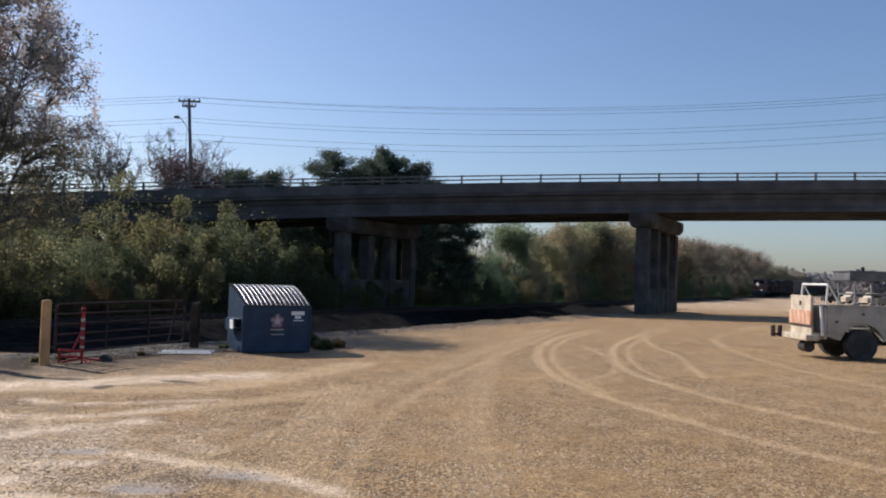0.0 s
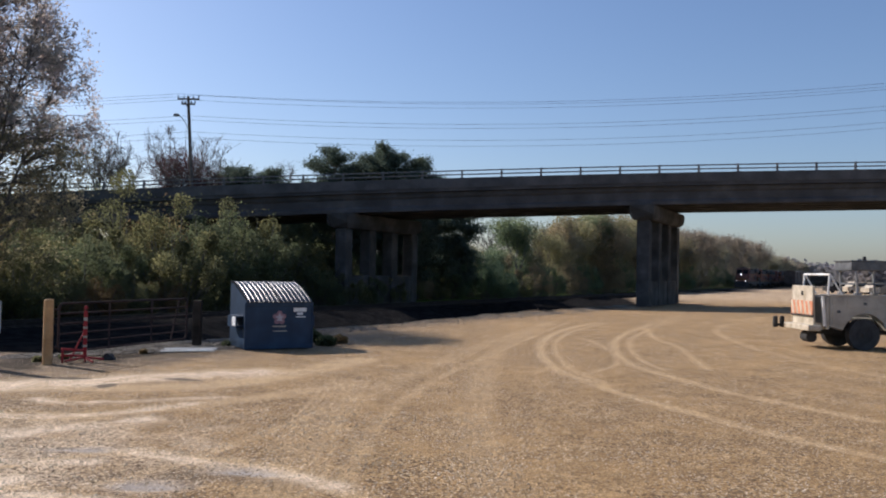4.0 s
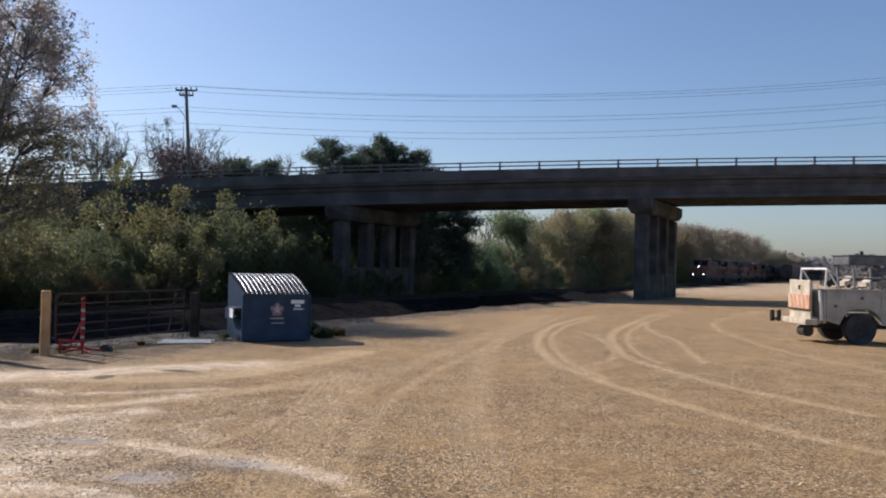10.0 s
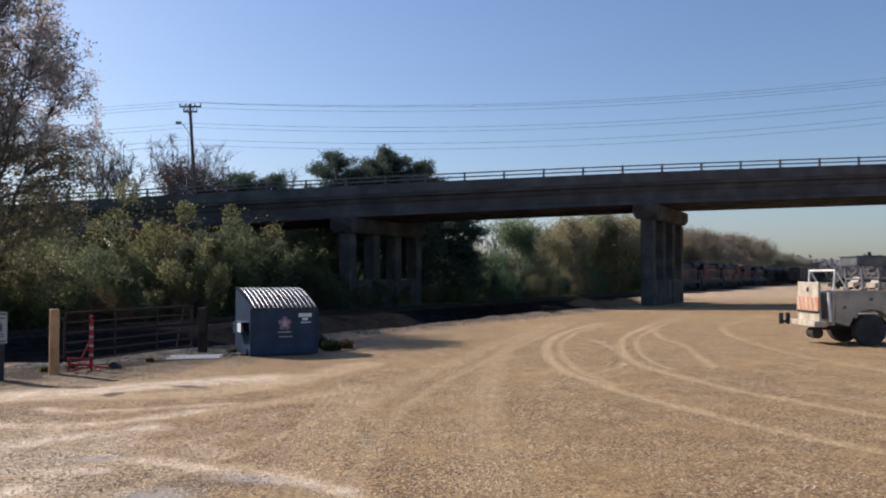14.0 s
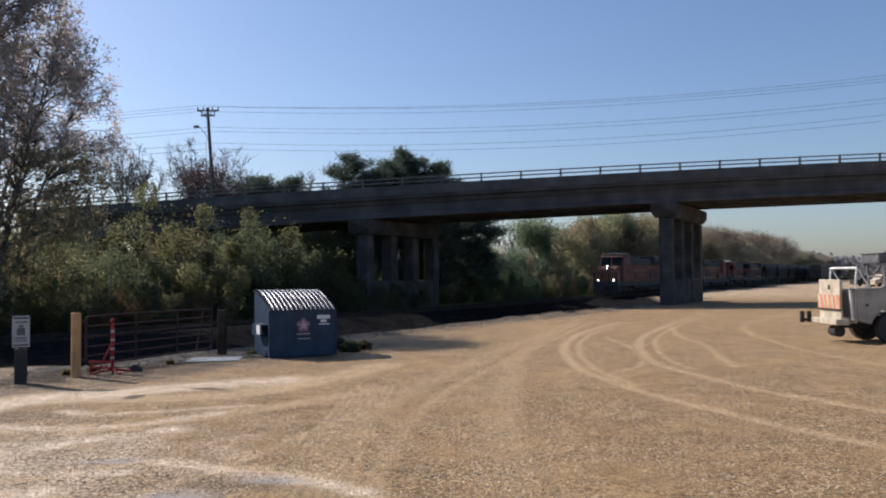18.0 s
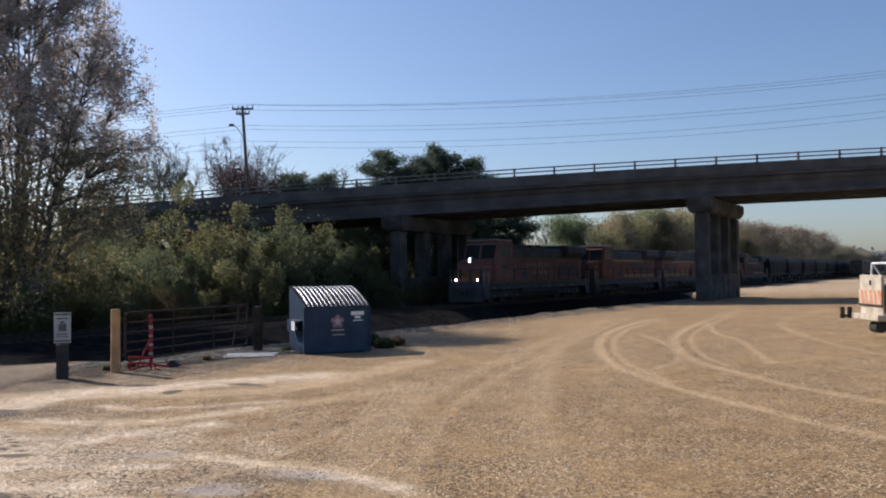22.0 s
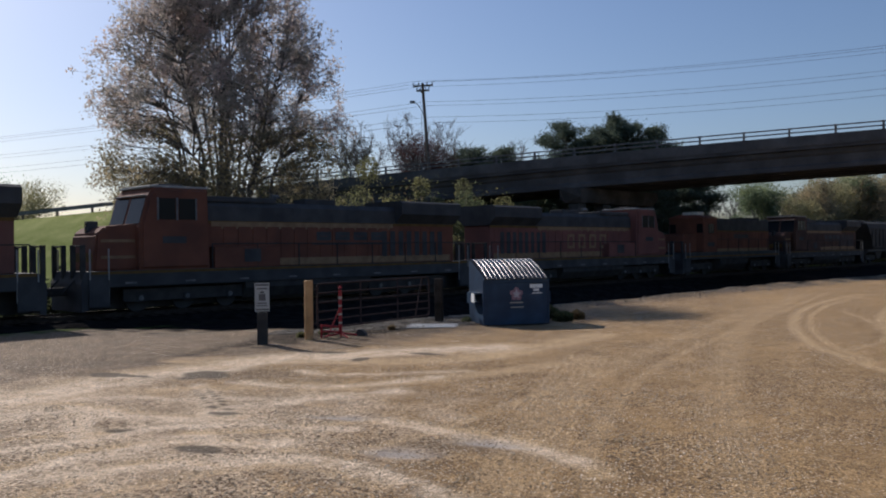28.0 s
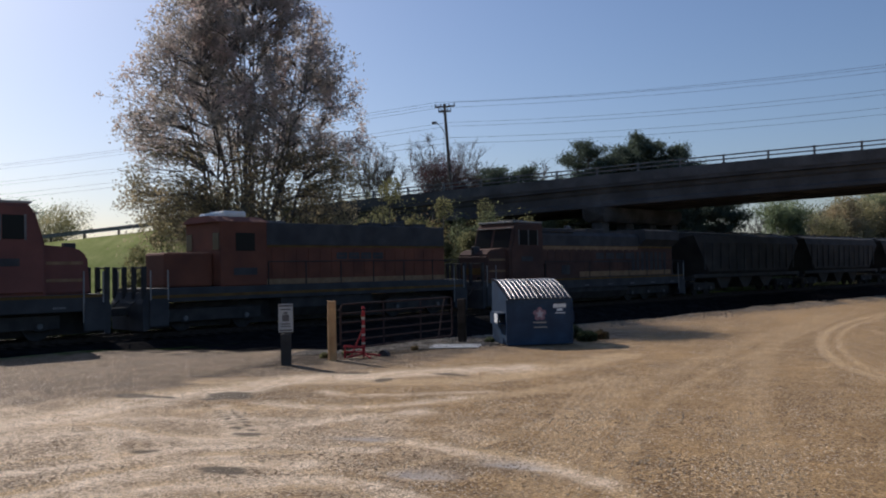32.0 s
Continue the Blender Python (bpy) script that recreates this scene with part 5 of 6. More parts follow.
        box(bm, x0 if sgn < 0 else x0 + 0.18, x0 + 0.02 if sgn < 0 else x0 + 0.2, y0, y1, 0.64, 0.86)
        part("fork_pocket", bm, M["blue"], d)
    part("pocket_sticker", new_box(-0.206, -0.2, 0.30, 0.62, 0.64, 0.88), M["signwhite"], d, "pale worn sticker plate")
    # two lids, each a ribbed sheet curved down to the front
    prof = [(-0.07, F + 0.005), (0.05, F + 0.07), (0.55, F + 0.29), (1.0, F + 0.44), (D - 0.25, B + 0.035), (D, B + 0.03)]
    for x0 in (0.0, W / 2 + 0.01):
        x1 = x0 + W / 2 - 0.01
        bm = bmesh.new()
        ribs = 7
        rib = ((0.0, 0.0), (0.50, 0.0), (0.59, 0.011), (0.84, 0.012), (0.94, 0.0))
        cuts = [((k + u) / ribs, h) for k in range(ribs) for u, h in rib] + [(1.0, 0.0)]
        nx = len(cuts) - 1
        grid = []
        for side in (0, 1):
            for i in range(nx + 1):
                u, h = cuts[i]
                h = h if side == 0 else -0.014
                grid.append([bm.verts.new((x0 + (x1 - x0) * u, y, z + h)) for y, z in prof])
        top, bot = grid[:nx + 1], grid[nx + 1:]
        np_ = len(prof)
        for i in range(nx):
            for j in range(np_ - 1):
                bm.faces.new((top[i][j], top[i + 1][j], top[i + 1][j + 1], top[i][j + 1]))
                bm.faces.new((bot[i][j], bot[i][j + 1], bot[i + 1][j + 1], bot[i + 1][j]))
            for j in (0, np_ - 1):
                bm.faces.new((top[i][j], bot[i][j], bot[i + 1][j], top[i + 1][j]))
        for i in (0, nx):
            for j in range(np_ - 1):
                bm.faces.new((top[i][j], top[i][j + 1], bot[i][j + 1], bot[i][j]))
        bmesh.ops.recalc_face_normals(bm, faces=bm.faces[:])
        part("lid", bm, M["lid"], d, "ribbed black plastic lid")
        part("lid_edge", prism_x(bmesh.new(), [(y, z + 0.03) for y, z in prof] + [(y, z - 0.02) for y, z in prof[::-1]], x0 - 0.012, x0 + 0.012), M["lid"], d)
    part("hinge_bar", rod(bmesh.new(), (0, D + 0.02, B + 0.02), (W, D + 0.02, B + 0.02), 0.025), M["black"], d)
    # flower-like mark and lettering bars on the front
    bm = bmesh.new()
    cx, cz = 0.88, 0.86
    for k in range(5):
        a = radians(90 + 72 * k)
        rod(bm, (cx + 0.115 * math.cos(a), 0.001, cz + 0.115 * math.sin(a)), (cx + 0.115 * math.cos(a), -0.005, cz + 0.115 * math.sin(a)), 0.072, n=14)
    part("emblem", bm, mat("emblem_pink", (0.20, 0.10, 0.13), (0.30, 0.18, 0.21), 0.5, 6), d, "faded pink flower-shaped emblem")
    star = [((0.13 if k % 2 == 0 else 0.055) * math.cos(radians(90 + 36 * k)), (0.13 if k % 2 == 0 else 0.055) * math.sin(radians(90 + 36 * k))) for k in range(10)]
    part("emblem_star", prism(bmesh.new(), [(cx + p, cz + q) for p, q in star], -0.009, -0.004), mat("emblem_pale", (0.34, 0.30, 0.34), (0.46, 0.42, 0.45), 0.5, 6), d, "pale star in the emblem")
    for x0, x1, z0, z1 in ((0.70, 1.06, 0.62, 0.655), (0.72, 1.08, 0.50, 0.525)):
        part("lettering", new_box(x0, x1, -0.006, 0.001, z0, z1), M["cream"], d)
    for x0, x1, z0, z1 in ((1.26, 1.62, 1.02, 1.12), (1.36, 1.52, 0.93, 1.00), (1.32, 1.60, 0.865, 0.89)):
        part("label_bar", new_box(x0, x1, -0.006, 0.001, z0, z1), M["signwhite"], d)


build_dumpster()


# ---------------------------------------------------------------- gate, sign, barricade, pallet
def build_gate():
    post = empty("gate_post", Matrix.Translation((-8.14, 17.66, 0)), "tan timber gate post set in the gravel", "post")
    bm = rod(bmesh.new(), (0, 0, -0.35), (0, 0, 1.36), 0.105, 0.10, 14)
    rod(bm, (0, 0, 1.36), (0, 0, 1.375), 0.10, 0.085, 14)
    part("timber", bm, M["gatewood"], post)
    for z in (0.35, 1.15):
        part("hinge", rod(bmesh.new(), (0.04, 0.08, z), (0.1, 0.24, z), 0.018), M["gatered"], post)
    a, b = Vector((-8.05, 17.9, 0)), Vector((-6.55, 22.2, 0))
    gate = empty("tube_gate", Matrix.Translation(a) @ pose(0, 0, 0, 0, 0, math.degrees(math.atan2(b.y - a.y, b.x - a.x))), "rusty red tubular steel farm gate, closed", "gate")
    Lg = (b - a).length
    for z in (0.42, 0.62, 0.84, 1.06):
        part("bar", rod(bmesh.new(), (0.04, 0, z), (Lg - 0.04, 0, z), 0.019, n=8), M["gatered"], gate)
    for z in (0.22, 1.28):
        part("bar", rod(bmesh.new(), (0.15, 0, z), (Lg - 0.15, 0, z), 0.024, n=8), M["gatered"], gate)
    for x, sgn in ((0.03, 1), (Lg - 0.03, -1)):
        bm = rod(bmesh.new(), (x, 0, 0.34), (x, 0, 1.16), 0.026)
        for z, up in ((1.16, 1), (0.34, -1)):                    # the tube bends round into the outer bars
            bow = [(x + sgn * 0.12 * (1 - math.cos(a)), 0, z + up * 0.12 * math.sin(a)) for a in np.linspace(0, math.pi / 2, 6)]
            for p, q in zip(bow[:-1], bow[1:]):
                rod(bm, p, q, 0.026)
        part("end_upright", bm, M["gatered"], gate)
    for x in (Lg * 0.34, Lg * 0.67):
        part("stay", new_box(x - 0.03, x + 0.03, -0.035, -0.029, 0.2, 1.3), M["gatered"], gate)
    part("brace", rod(bmesh.new(), (Lg * 0.86, 0.03, 0.24), (Lg * 0.93, 0.03, 1.27), 0.022), M["gatered"], gate)
    end = empty("dark_post", Matrix.Translation((-6.38, 22.55, 0)), "dark weathered timber post at the gate's closing end", "post")
    part("timber", new_box(-0.11, 0.11, -0.10, 0.10, -0.3, 1.22, 0.025), M["tie"], end)


def build_sign():
    s = empty("sign_post", Matrix.Translation((-8.8, 16.66, 0)) @ pose(0, 0, 0, 0, 0, 26), "white notice sign on a black square post", "sign")
    part("post", new_box(-0.115, 0.115, -0.08, 0.08, -0.3, 0.70, 0.012), M["black"], s)
    part("backing", new_box(-0.05, 0.05, -0.03, 0.03, 0.70, 1.28), M["black"], s)
    p = part("panel", new_box(-0.16, 0.16, -0.05, -0.035, 0.73, 1.36, 0.004), M["notice"], s)
    for x0, x1, z0, z1 in ((-0.14, 0.14, 1.30, 1.335), (-0.11, 0.11, 1.22, 1.25), (-0.045, 0.045, 1.13, 1.18), (-0.075, 0.075, 0.97, 1.12), (-0.10, 0.10, 0.90, 0.925), (-0.11, 0.11, 0.85, 0.87), (-0.14, 0.14, 0.755, 0.79)):
        part("lettering", new_box(x0, x1, -0.056, -0.049, z0, z1), M["signink"], p)


def build_barricade():
    b = empty("barricade", Matrix.Translation((-7.62, 18.3, 0)) @ pose(0, 0, 0, 0, 0, 20), "red safety barricade stand with white bands", "barricade")
    part("upright", new_box(-0.038, 0.038, -0.026, 0.026, 0.06, 1.12, 0.01), M["safety"], b)
    part("white_band", new_box(-0.041, 0.041, -0.029, 0.029, 0.90, 0.97), M["cream"], b)
    for z in (0.32, 0.52, 0.72):
        part("white_band", new_box(-0.041, 0.041, -0.029, 0.029, z, z + 0.05), M["cream"], b)
    part("knob", rod(bmesh.new(), (0, 0, 1.16), (0, 0, 1.22), 0.05, 0.03, 10), M["safety"], b)
    for a in (25, 115, 205, 295):
        c, q = math.cos(radians(a)), math.sin(radians(a))
        part("foot", rod(bmesh.new(), (0, 0, 0.10), (0.42 * c, 0.42 * q, 0.03), 0.022), M["safety"], b)
    part("side_strut", rod(bmesh.new(), (0.02, 0, 0.75), (-0.3, -0.1, 0.03), 0.018), M["safety"], b)
    w = empty("chock_wheel", Matrix.Translation((-7.28, 18.75, 0)), "small black rubber wheel chock by the gate", "wheel chock")
    part("block", prism(bmesh.new(), [(-0.15, 0), (0.15, 0), (0.13, 0.06), (0.02, 0.15), (-0.03, 0.15), (-0.13, 0.05)], -0.07, 0.07), M["rubber"], w)
    g = empty("red_rail", Matrix.Translation((-8.0, 18.0, 0)), "low red steel rail lying by the gate post", "rail")
    for z in (0.16, 0.30):
        part("tube", rod(bmesh.new(), (0.0, 0.0, z), (0.42, 0.30, z * 0.8), 0.025), M["safety"], g)
    for t in (0.02, 0.4):
        part("leg", rod(bmesh.new(), (t, t * 0.7, 0.0), (t, t * 0.7, 0.32), 0.025), M["safety"], g)


def build_pallet():
    p = empty("pallet", Matrix.Translation((-6.2, 21.2, 0)) @ pose(0, 0, 0, 0, 0, 14), "weathered white slatted pallet lying flat on the ground", "pallet")
    rng = random.Random(61)
    for i in range(9):
        bm = box(bmesh.new(), -0.64, 0.64, -0.026, 0.026, 0, 0.008, m=pose(rng.uniform(-0.08, 0.08), -0.46 + i * 0.115, 0.018, 0, rng.uniform(-0.6, 0.6), rng.uniform(-4, 4)))
        part("slat", bm, M["white"], p)
    for x in (-0.58, -0.05, 0.48):
        part("stringer", new_box(x, x + 0.08, -0.5, 0.52, 0.0, 0.018), M["tie"], p)


build_gate()
build_sign()
build_barricade()
build_pallet()


# ---------------------------------------------------------------- utility truck
def wheel(name, parent, x, y, r, w, rim):
    e = part(name, rod(bmesh.new(), (x, y - w / 2, r), (x, y + w / 2, r), r, n=28), M["rubber"], parent)
    part("rim", rod(bmesh.new(), (x, y - w / 2 - 0.012, r), (x, y + w / 2 + 0.012, r), r * 0.55, n=18), rim, e)
    part("hub", rod(bmesh.new(), (x, y - w / 2 - 0.05, r), (x, y + w / 2 + 0.05, r), r * 0.18, n=12), M["black"], e)


def build_truck():
    t = empty("utility_truck", Matrix.Translation((11.45, 24.95, -0.02)), "cream white utility truck with service body, ladder rack and tail lift", "truck")
    W = 1.95
    # service body with a wheel arch
    ax, ar = 1.62, 0.68
    arch = [(ax + ar * math.cos(radians(a)), 0.44 + ar * math.sin(radians(a))) for a in range(175, 4, -17)]
    side = [(0.55, 0.72), (0.55, 1.62), (3.35, 1.66), (3.35, 0.62)] + [(x, max(z, 0.6)) for x, z in arch[::-1]]
    for y0, y1 in ((0.0, 0.42), (W - 0.42, W)):
        part("body_side", prism(bmesh.new(), side, y0, y1), M["cream"], t)
    part("bed_floor", new_box(0.55, 3.35, 0.42, W - 0.42, 0.85, 0.95), M["cream"], t)
    part("bulkhead", new_box(3.25, 3.35, 0.42, W - 0.42, 0.95, 1.66), M["cream"], t)
    part("tail_end", new_box(0.45, 0.55, 0.02, W - 0.02, 0.62, 1.6, 0.02), M["cream"], t)
    for x0, x1, z0, z1 in ((0.62, 1.0, 0.78, 1.54), (1.08, 2.15, 1.26, 1.56), (2.22, 3.28, 0.78, 1.56)):
        door = part("locker_door", new_box(x0, x1, -0.018, 0.0, z0, z1, 0.006), M["cream"], t)
        part("latch", new_box((x0 + x1) / 2 - 0.05, (x0 + x1) / 2 + 0.05, -0.034, -0.017, (z0 + z1) / 2 - 0.04, (z0 + z1) / 2 + 0.04, 0.006), M["steel"], door)
    part("top_ledge", new_box(0.5, 3.38, -0.02, 0.44, 1.62, 1.68, 0.01), M["cream"], t)
    # tail lift
    part("lift_platform", new_box(0.12, 0.2, 0.22, W - 0.3, 1.02, 1.93, 0.02), M["truckwhite"], t, "raised white tail lift platform")
    part("lift_arm", new_box(0.2, 0.46, 0.2, 0.3, 0.6, 0.8), M["truckwhite"], t)
    part("lift_arm", new_box(0.2, 0.46, W - 0.4, W - 0.3, 0.6, 0.8), M["truckwhite"], t)
    board = part("chevron_board", new_box(0.095, 0.118, 0.18, W - 0.28, 1.04, 1.46), M["chevron"], t, "orange and white chevron board")
    for k in range(5):
        y = 0.26 + k * 0.29
        bm = bmesh.new()
        vs = [bm.verts.new(v) for v in ((0.09, y, 1.05), (0.09, y + 0.14, 1.05), (0.09, y + 0.26, 1.45), (0.09, y + 0.12, 1.45), (0.096, y, 1.05), (0.096, y + 0.14, 1.05), (0.096, y + 0.26, 1.45), (0.096, y + 0.12, 1.45))]
        for f in ((3, 2, 1, 0), (4, 5, 6, 7), (0, 1, 5, 4), (1, 2, 6, 5), (2, 3, 7, 6), (3, 0, 4, 7)):
            bm.faces.new([vs[i] for i in f])
        part("white_stripe", bm, M["truckwhite"], board)
    part("strap", new_box(0.08, 0.125, 0.14, W - 0.24, 0.99, 1.035, 0.008), M["black"], t, "sagging dark strap")
    part("platform_latch", new_box(0.10, 0.122, 0.86, 0.98, 1.62, 1.76, 0.01), M["black"], t)
    for y in (0.06, W - 0.16):
        part("corner_rail", rod(bmesh.new(), (0.42, y, 0.72), (0.36, y, 1.62), 0.05, 0.045, 8), M["white"], t)
    part("lower_panel", new_box(0.14, 0.2, 0.2, W - 0.3, 0.68, 1.03), M["truckwhite"], t)
    part("bumper", new_box(-0.08, 0.32, 0.05, W - 0.1, 0.56, 0.74, 0.03), M["truckwhite"], t)
    for x in (-0.36, -0.14):
        part("tow_horn", new_box(x, x + 0.12, W - 0.06, W + 0.06, 0.56, 0.92, 0.02), M["black"], t)
    part("tow_bar", new_box(-0.36, 0.2, W - 0.05, W + 0.05, 0.60, 0.68), M["black"], t)
    part("exhaust_tank", rod(bmesh.new(), (0.25, 0.55, 0.35), (0.25, 1.0, 0.35), 0.17, n=14), M["black"], t)
    part("chassis", new_box(0.4, 5.9, 0.55, W - 0.55, 0.45, 0.7), M["black"], t)
    for lamp_y in (0.12, W - 0.2):
        part("tail_lamp", new_box(0.43, 0.455, lamp_y, lamp_y + 0.09, 1.0, 1.24), M["safety"], t)
    for y in (0.16, W - 0.16):
        wheel("wheel", t, ax, y, 0.47, 0.28, M["black"])
        wheel("wheel", t, 5.05, y, 0.44, 0.26, M["black"])
    # rear hoop of the rack, and a crate on legs over the lockers
    rack = part("ladder_rack", rod(bmesh.new(), (0.60, 0.12, 2.28), (0.60, W - 0.12, 2.28), 0.035), M["white"], t, "white tubular rack hoop")
    for y in (0.12, W - 0.12):
        part("rack_leg", rod(bmesh.new(), (0.54, y, 1.66), (0.60, y, 2.30), 0.033), M["white"], rack)
        part("rack_stay", rod(bmesh.new(), (0.62, y, 2.26), (0.98, y, 1.67), 0.028), M["white"], rack)
    crate = part("rack_crate", new_box(1.28, 2.5, 0.15, 1.2, 2.42, 2.70, 0.02), M["steel"], t, "grey steel crate on the rack")
    part("beacon", rod(bmesh.new(), (1.9, 0.6, 2.70), (1.9, 0.6, 2.86), 0.06, 0.05, 12), M["black"], crate)
    for z in (2.47, 2.55, 2.63):
        part("crate_slat", new_box(1.265, 2.515, 0.135, 0.15, z, z + 0.03), M["steel"], crate)
    part("crate_lid", new_box(1.24, 2.54, 0.11, 1.24, 2.70, 2.73, 0.008), M["steel"], crate)
    for x in (1.46, 2.52):
        for y in (0.14, 1.14):
            part("crate_leg", rod(bmesh.new(), (x, y, 1.66), (x - 0.05, y, 2.42), 0.04), M["roofgrey"], crate)
            part("crate_foot", new_box(x - 0.10, x + 0.10, y - 0.06, y + 0.06, 1.68, 1.74, 0.01), M["roofgrey"], crate)
    part("crate_shelf", new_box(1.4, 2.5, 0.2, 1.15, 1.98, 2.04), M["steel"], crate)
    part("tool_box", new_box(2.62, 3.2, 0.1, 0.5, 1.68, 1.98, 0.03), M["steel"], t)
    # cab and bonnet
    cab = prism(bmesh.new(), [(3.5, 0.6), (3.5, 1.95), (3.62, 2.05), (4.45, 2.05), (4.95, 1.42), (6.0, 1.30), (6.15, 1.2), (6.15, 0.6)], 0.05, W - 0.05)
    part("cab", cab, M["cream"], t)
    part("side_window", prism(bmesh.new(), [(3.62, 1.42), (3.65, 1.9), (4.4, 1.9), (4.75, 1.42)], 0.035, 0.049), M["glass"], t)
    part("rear_window", new_box(3.485, 3.499, 0.3, W - 0.3, 1.42, 1.9), M["glass"], t)


build_truck()


# ---------------------------------------------------------------- far parked things
def build_far_cars():
    """Dark railcars standing still on a far siding, and vehicles beyond the truck."""
    x, y = polar(23.5, 262)
    for k in range(3):
        a = Matrix.Translation((x + UX * k * 16.5, y + UY * k * 16.5, -0.3)) @ pose(0, 0, 0, 0, 0, math.degrees(math.atan2(UY, UX)))
        b = empty("parked_boxcar", a, "dark boxcar standing on a far siding", "railcar", "parked railcars")
        part("body", new_box(-7.6, 7.6, -1.5, 1.5, 1.1, 4.6, 0.08), M["boxcar"], b)
        part("roof", prism_x(bmesh.new(), [(-1.5, 4.6), (1.5, 4.6), (0.6, 4.85), (-0.6, 4.85)], -7.6, 7.6), M["boxcar"], b)
        part("door", new_box(-1.3, 1.3, -1.58, -1.5, 1.2, 4.4), M["boxcar"], b)
        for s in (-5.4, 5.4):
            part("bogie", new_box(s - 1.3, s + 1.3, -1.1, 1.1, 0.15, 1.1, 0.1), M["underframe"], b)
    for az, d, col, L, h in ((27.2, 165, "white", 5.2, 2.1), (26.2, 170, "black", 5.4, 1.9), (28.3, 160, "white", 5.4, 2.0), (29.4, 150, "black", 6.0, 2.4)):
        x, y = polar(az, d)
        v = empty("parked_van", Matrix.Translation((x, y, gz(x, y))) @ pose(0, 0, 0, 0, 0, az * 7), {"white": "white van parked across the lot", "black": "black car parked across the lot"}[col], "vehicle", "vehicles across the lot")
        part("body", prism(bmesh.new(), [(-L / 2, 0.35), (-L / 2, h), (L * 0.22, h), (L * 0.34, h * 0.62), (L / 2, h * 0.55), (L / 2, 0.35)], -0.9, 0.9), M["truckwhite" if col == "white" else col], v)
        part("windows", prism(bmesh.new(), [(-L * 0.4, h * 0.62), (-L * 0.4, h * 0.9), (L * 0.2, h * 0.9), (L * 0.3, h * 0.64)], -0.915, 0.915), M["glass"], v)
        for sx in (-L * 0.32, L * 0.32):
            for sy in (-0.82, 0.82):
                part("wheel", rod(bmesh.new(), (sx, sy - 0.1, 0.34), (sx, sy + 0.1, 0.34), 0.34, n=16), M["rubber"], v)


build_far_cars()


# ---------------------------------------------------------------- train
WHEELSETS = []
wheelset_mesh = None


def bogie(parent, x, axles, pitch, y=1.0, rolling=True):
    global wheelset_mesh
    if wheelset_mesh is None:
        bm = rod(bmesh.new(), (0, -0.75, 0), (0, 0.75, 0), 0.08, n=8)
        for s in (-0.75, 0.75):
            rod(bm, (0, s - 0.07, 0), (0, s + 0.07, 0), 0.51, n=22)
            rod(bm, (0.3, s - 0.08, 0), (0.3, s + 0.08, 0), 0.07, n=8)
        wheelset_mesh = mesh_of("wheelset", bm, M["underframe"])
    b = part("bogie", new_box(x - pitch * (axles - 1) / 2 - 0.55, x + pitch * (axles - 1) / 2 + 0.55, -y, y, 0.55, 0.92, 0.05), M["underframe"], parent)
    for i in range(axles):
        ax = x + (i - (axles - 1) / 2) * pitch
        w = new("wheelset", wheelset_mesh)
        w.parent = b
        w.location = (ax, 0, 0.51)
        if rolling:
            WHEELSETS.append((w, ax, parent))
        for s in (-1, 1):
            # Pale steel discs added to stand for sun glints on the axle boxes.
            part("bearing_cap", rod(bmesh.new(), (ax, s * 1.165, 0.53), (ax, s * 1.20, 0.53), 0.115, 0.095, 10), M["steel"], b)
            part("axle_box", new_box(ax - 0.17, ax + 0.17, s * 1.06 - 0.11, s * 1.06 + 0.11, 0.36, 0.68, 0.03), M["underframe"], b)
    for s in (-1, 1):
        part("side_frame", new_box(x - pitch * (axles - 1) / 2 - 0.7, x + pitch * (axles - 1) / 2 + 0.7, s * 1.08 - 0.06, s * 1.08 + 0.06, 0.40, 0.90, 0.03), M["underframe"], b)


def side_rails(parent, x0, x1, y, z, h=1.0, every=1.9):
    for s in (-1, 1):
        bm = bmesh.new()
        rod(bm, (x0, s * y, z + h), (x1, s * y, z + h), 0.022, n=6)
        n = max(2, int((x1 - x0) / every))
        for i in range(n + 1):
            x = x0 + (x1 - x0) * i / n
            rod(bm, (x, s * y, z), (x, s * y, z + h), 0.028, n=6)
        part("side_handrail", bm, M["underframe"], parent)


def end_steps(parent, x, sgn, dark="locoblack"):
    part("pilot", prism(bmesh.new(), [(x, 0.18), (x + sgn * 0.22, 0.12), (x + sgn * 0.26, 1.15), (x + sgn * 0.1, 1.6), (x, 1.6)], -1.45, 1.45), M[dark], parent)
    for s in (-1, 1):
        st = part("steps", new_box(min(x, x - sgn * 0.75), max(x, x - sgn * 0.75), s * 1.5 - 0.06, s * 1.5 + 0.06, 0.3, 1.3), M[dark], parent)
        bm = bmesh.new()
        rod(bm, (x - sgn * 0.05, s * 1.5, 0.6), (x - sgn * 0.05, s * 1.5, 2.45), 0.03, n=6)
        rod(bm, (x - sgn * 0.75, s * 1.5, 0.6), (x - sgn * 0.75, s * 1.5, 2.45), 0.03, n=6)
        part("grab_iron", bm, M["roofgrey"], st)
    part("coupler", new_box(min(x + sgn * 0.2, x + sgn * 0.86), max(x + sgn * 0.2, x + sgn * 0.86), -0.16, 0.16, 0.7, 1.02, 0.05), M["underframe"], parent)
    for y in (-1.35, 0.45):
        part("end_railing", rod(bmesh.new(), (x + sgn * 0.15, y, 2.55), (x + sgn * 0.15, y + 0.9, 2.55), 0.03, n=6), M["underframe"], parent)
    for y in (-1.35, -0.45, 0.45, 1.35):
        part("end_post", new_box(x + sgn * 0.15 - 0.085, x + sgn * 0.15 + 0.085, y - 0.07, y + 0.07, 1.35, 2.6, 0.012), M["underframe"], parent)
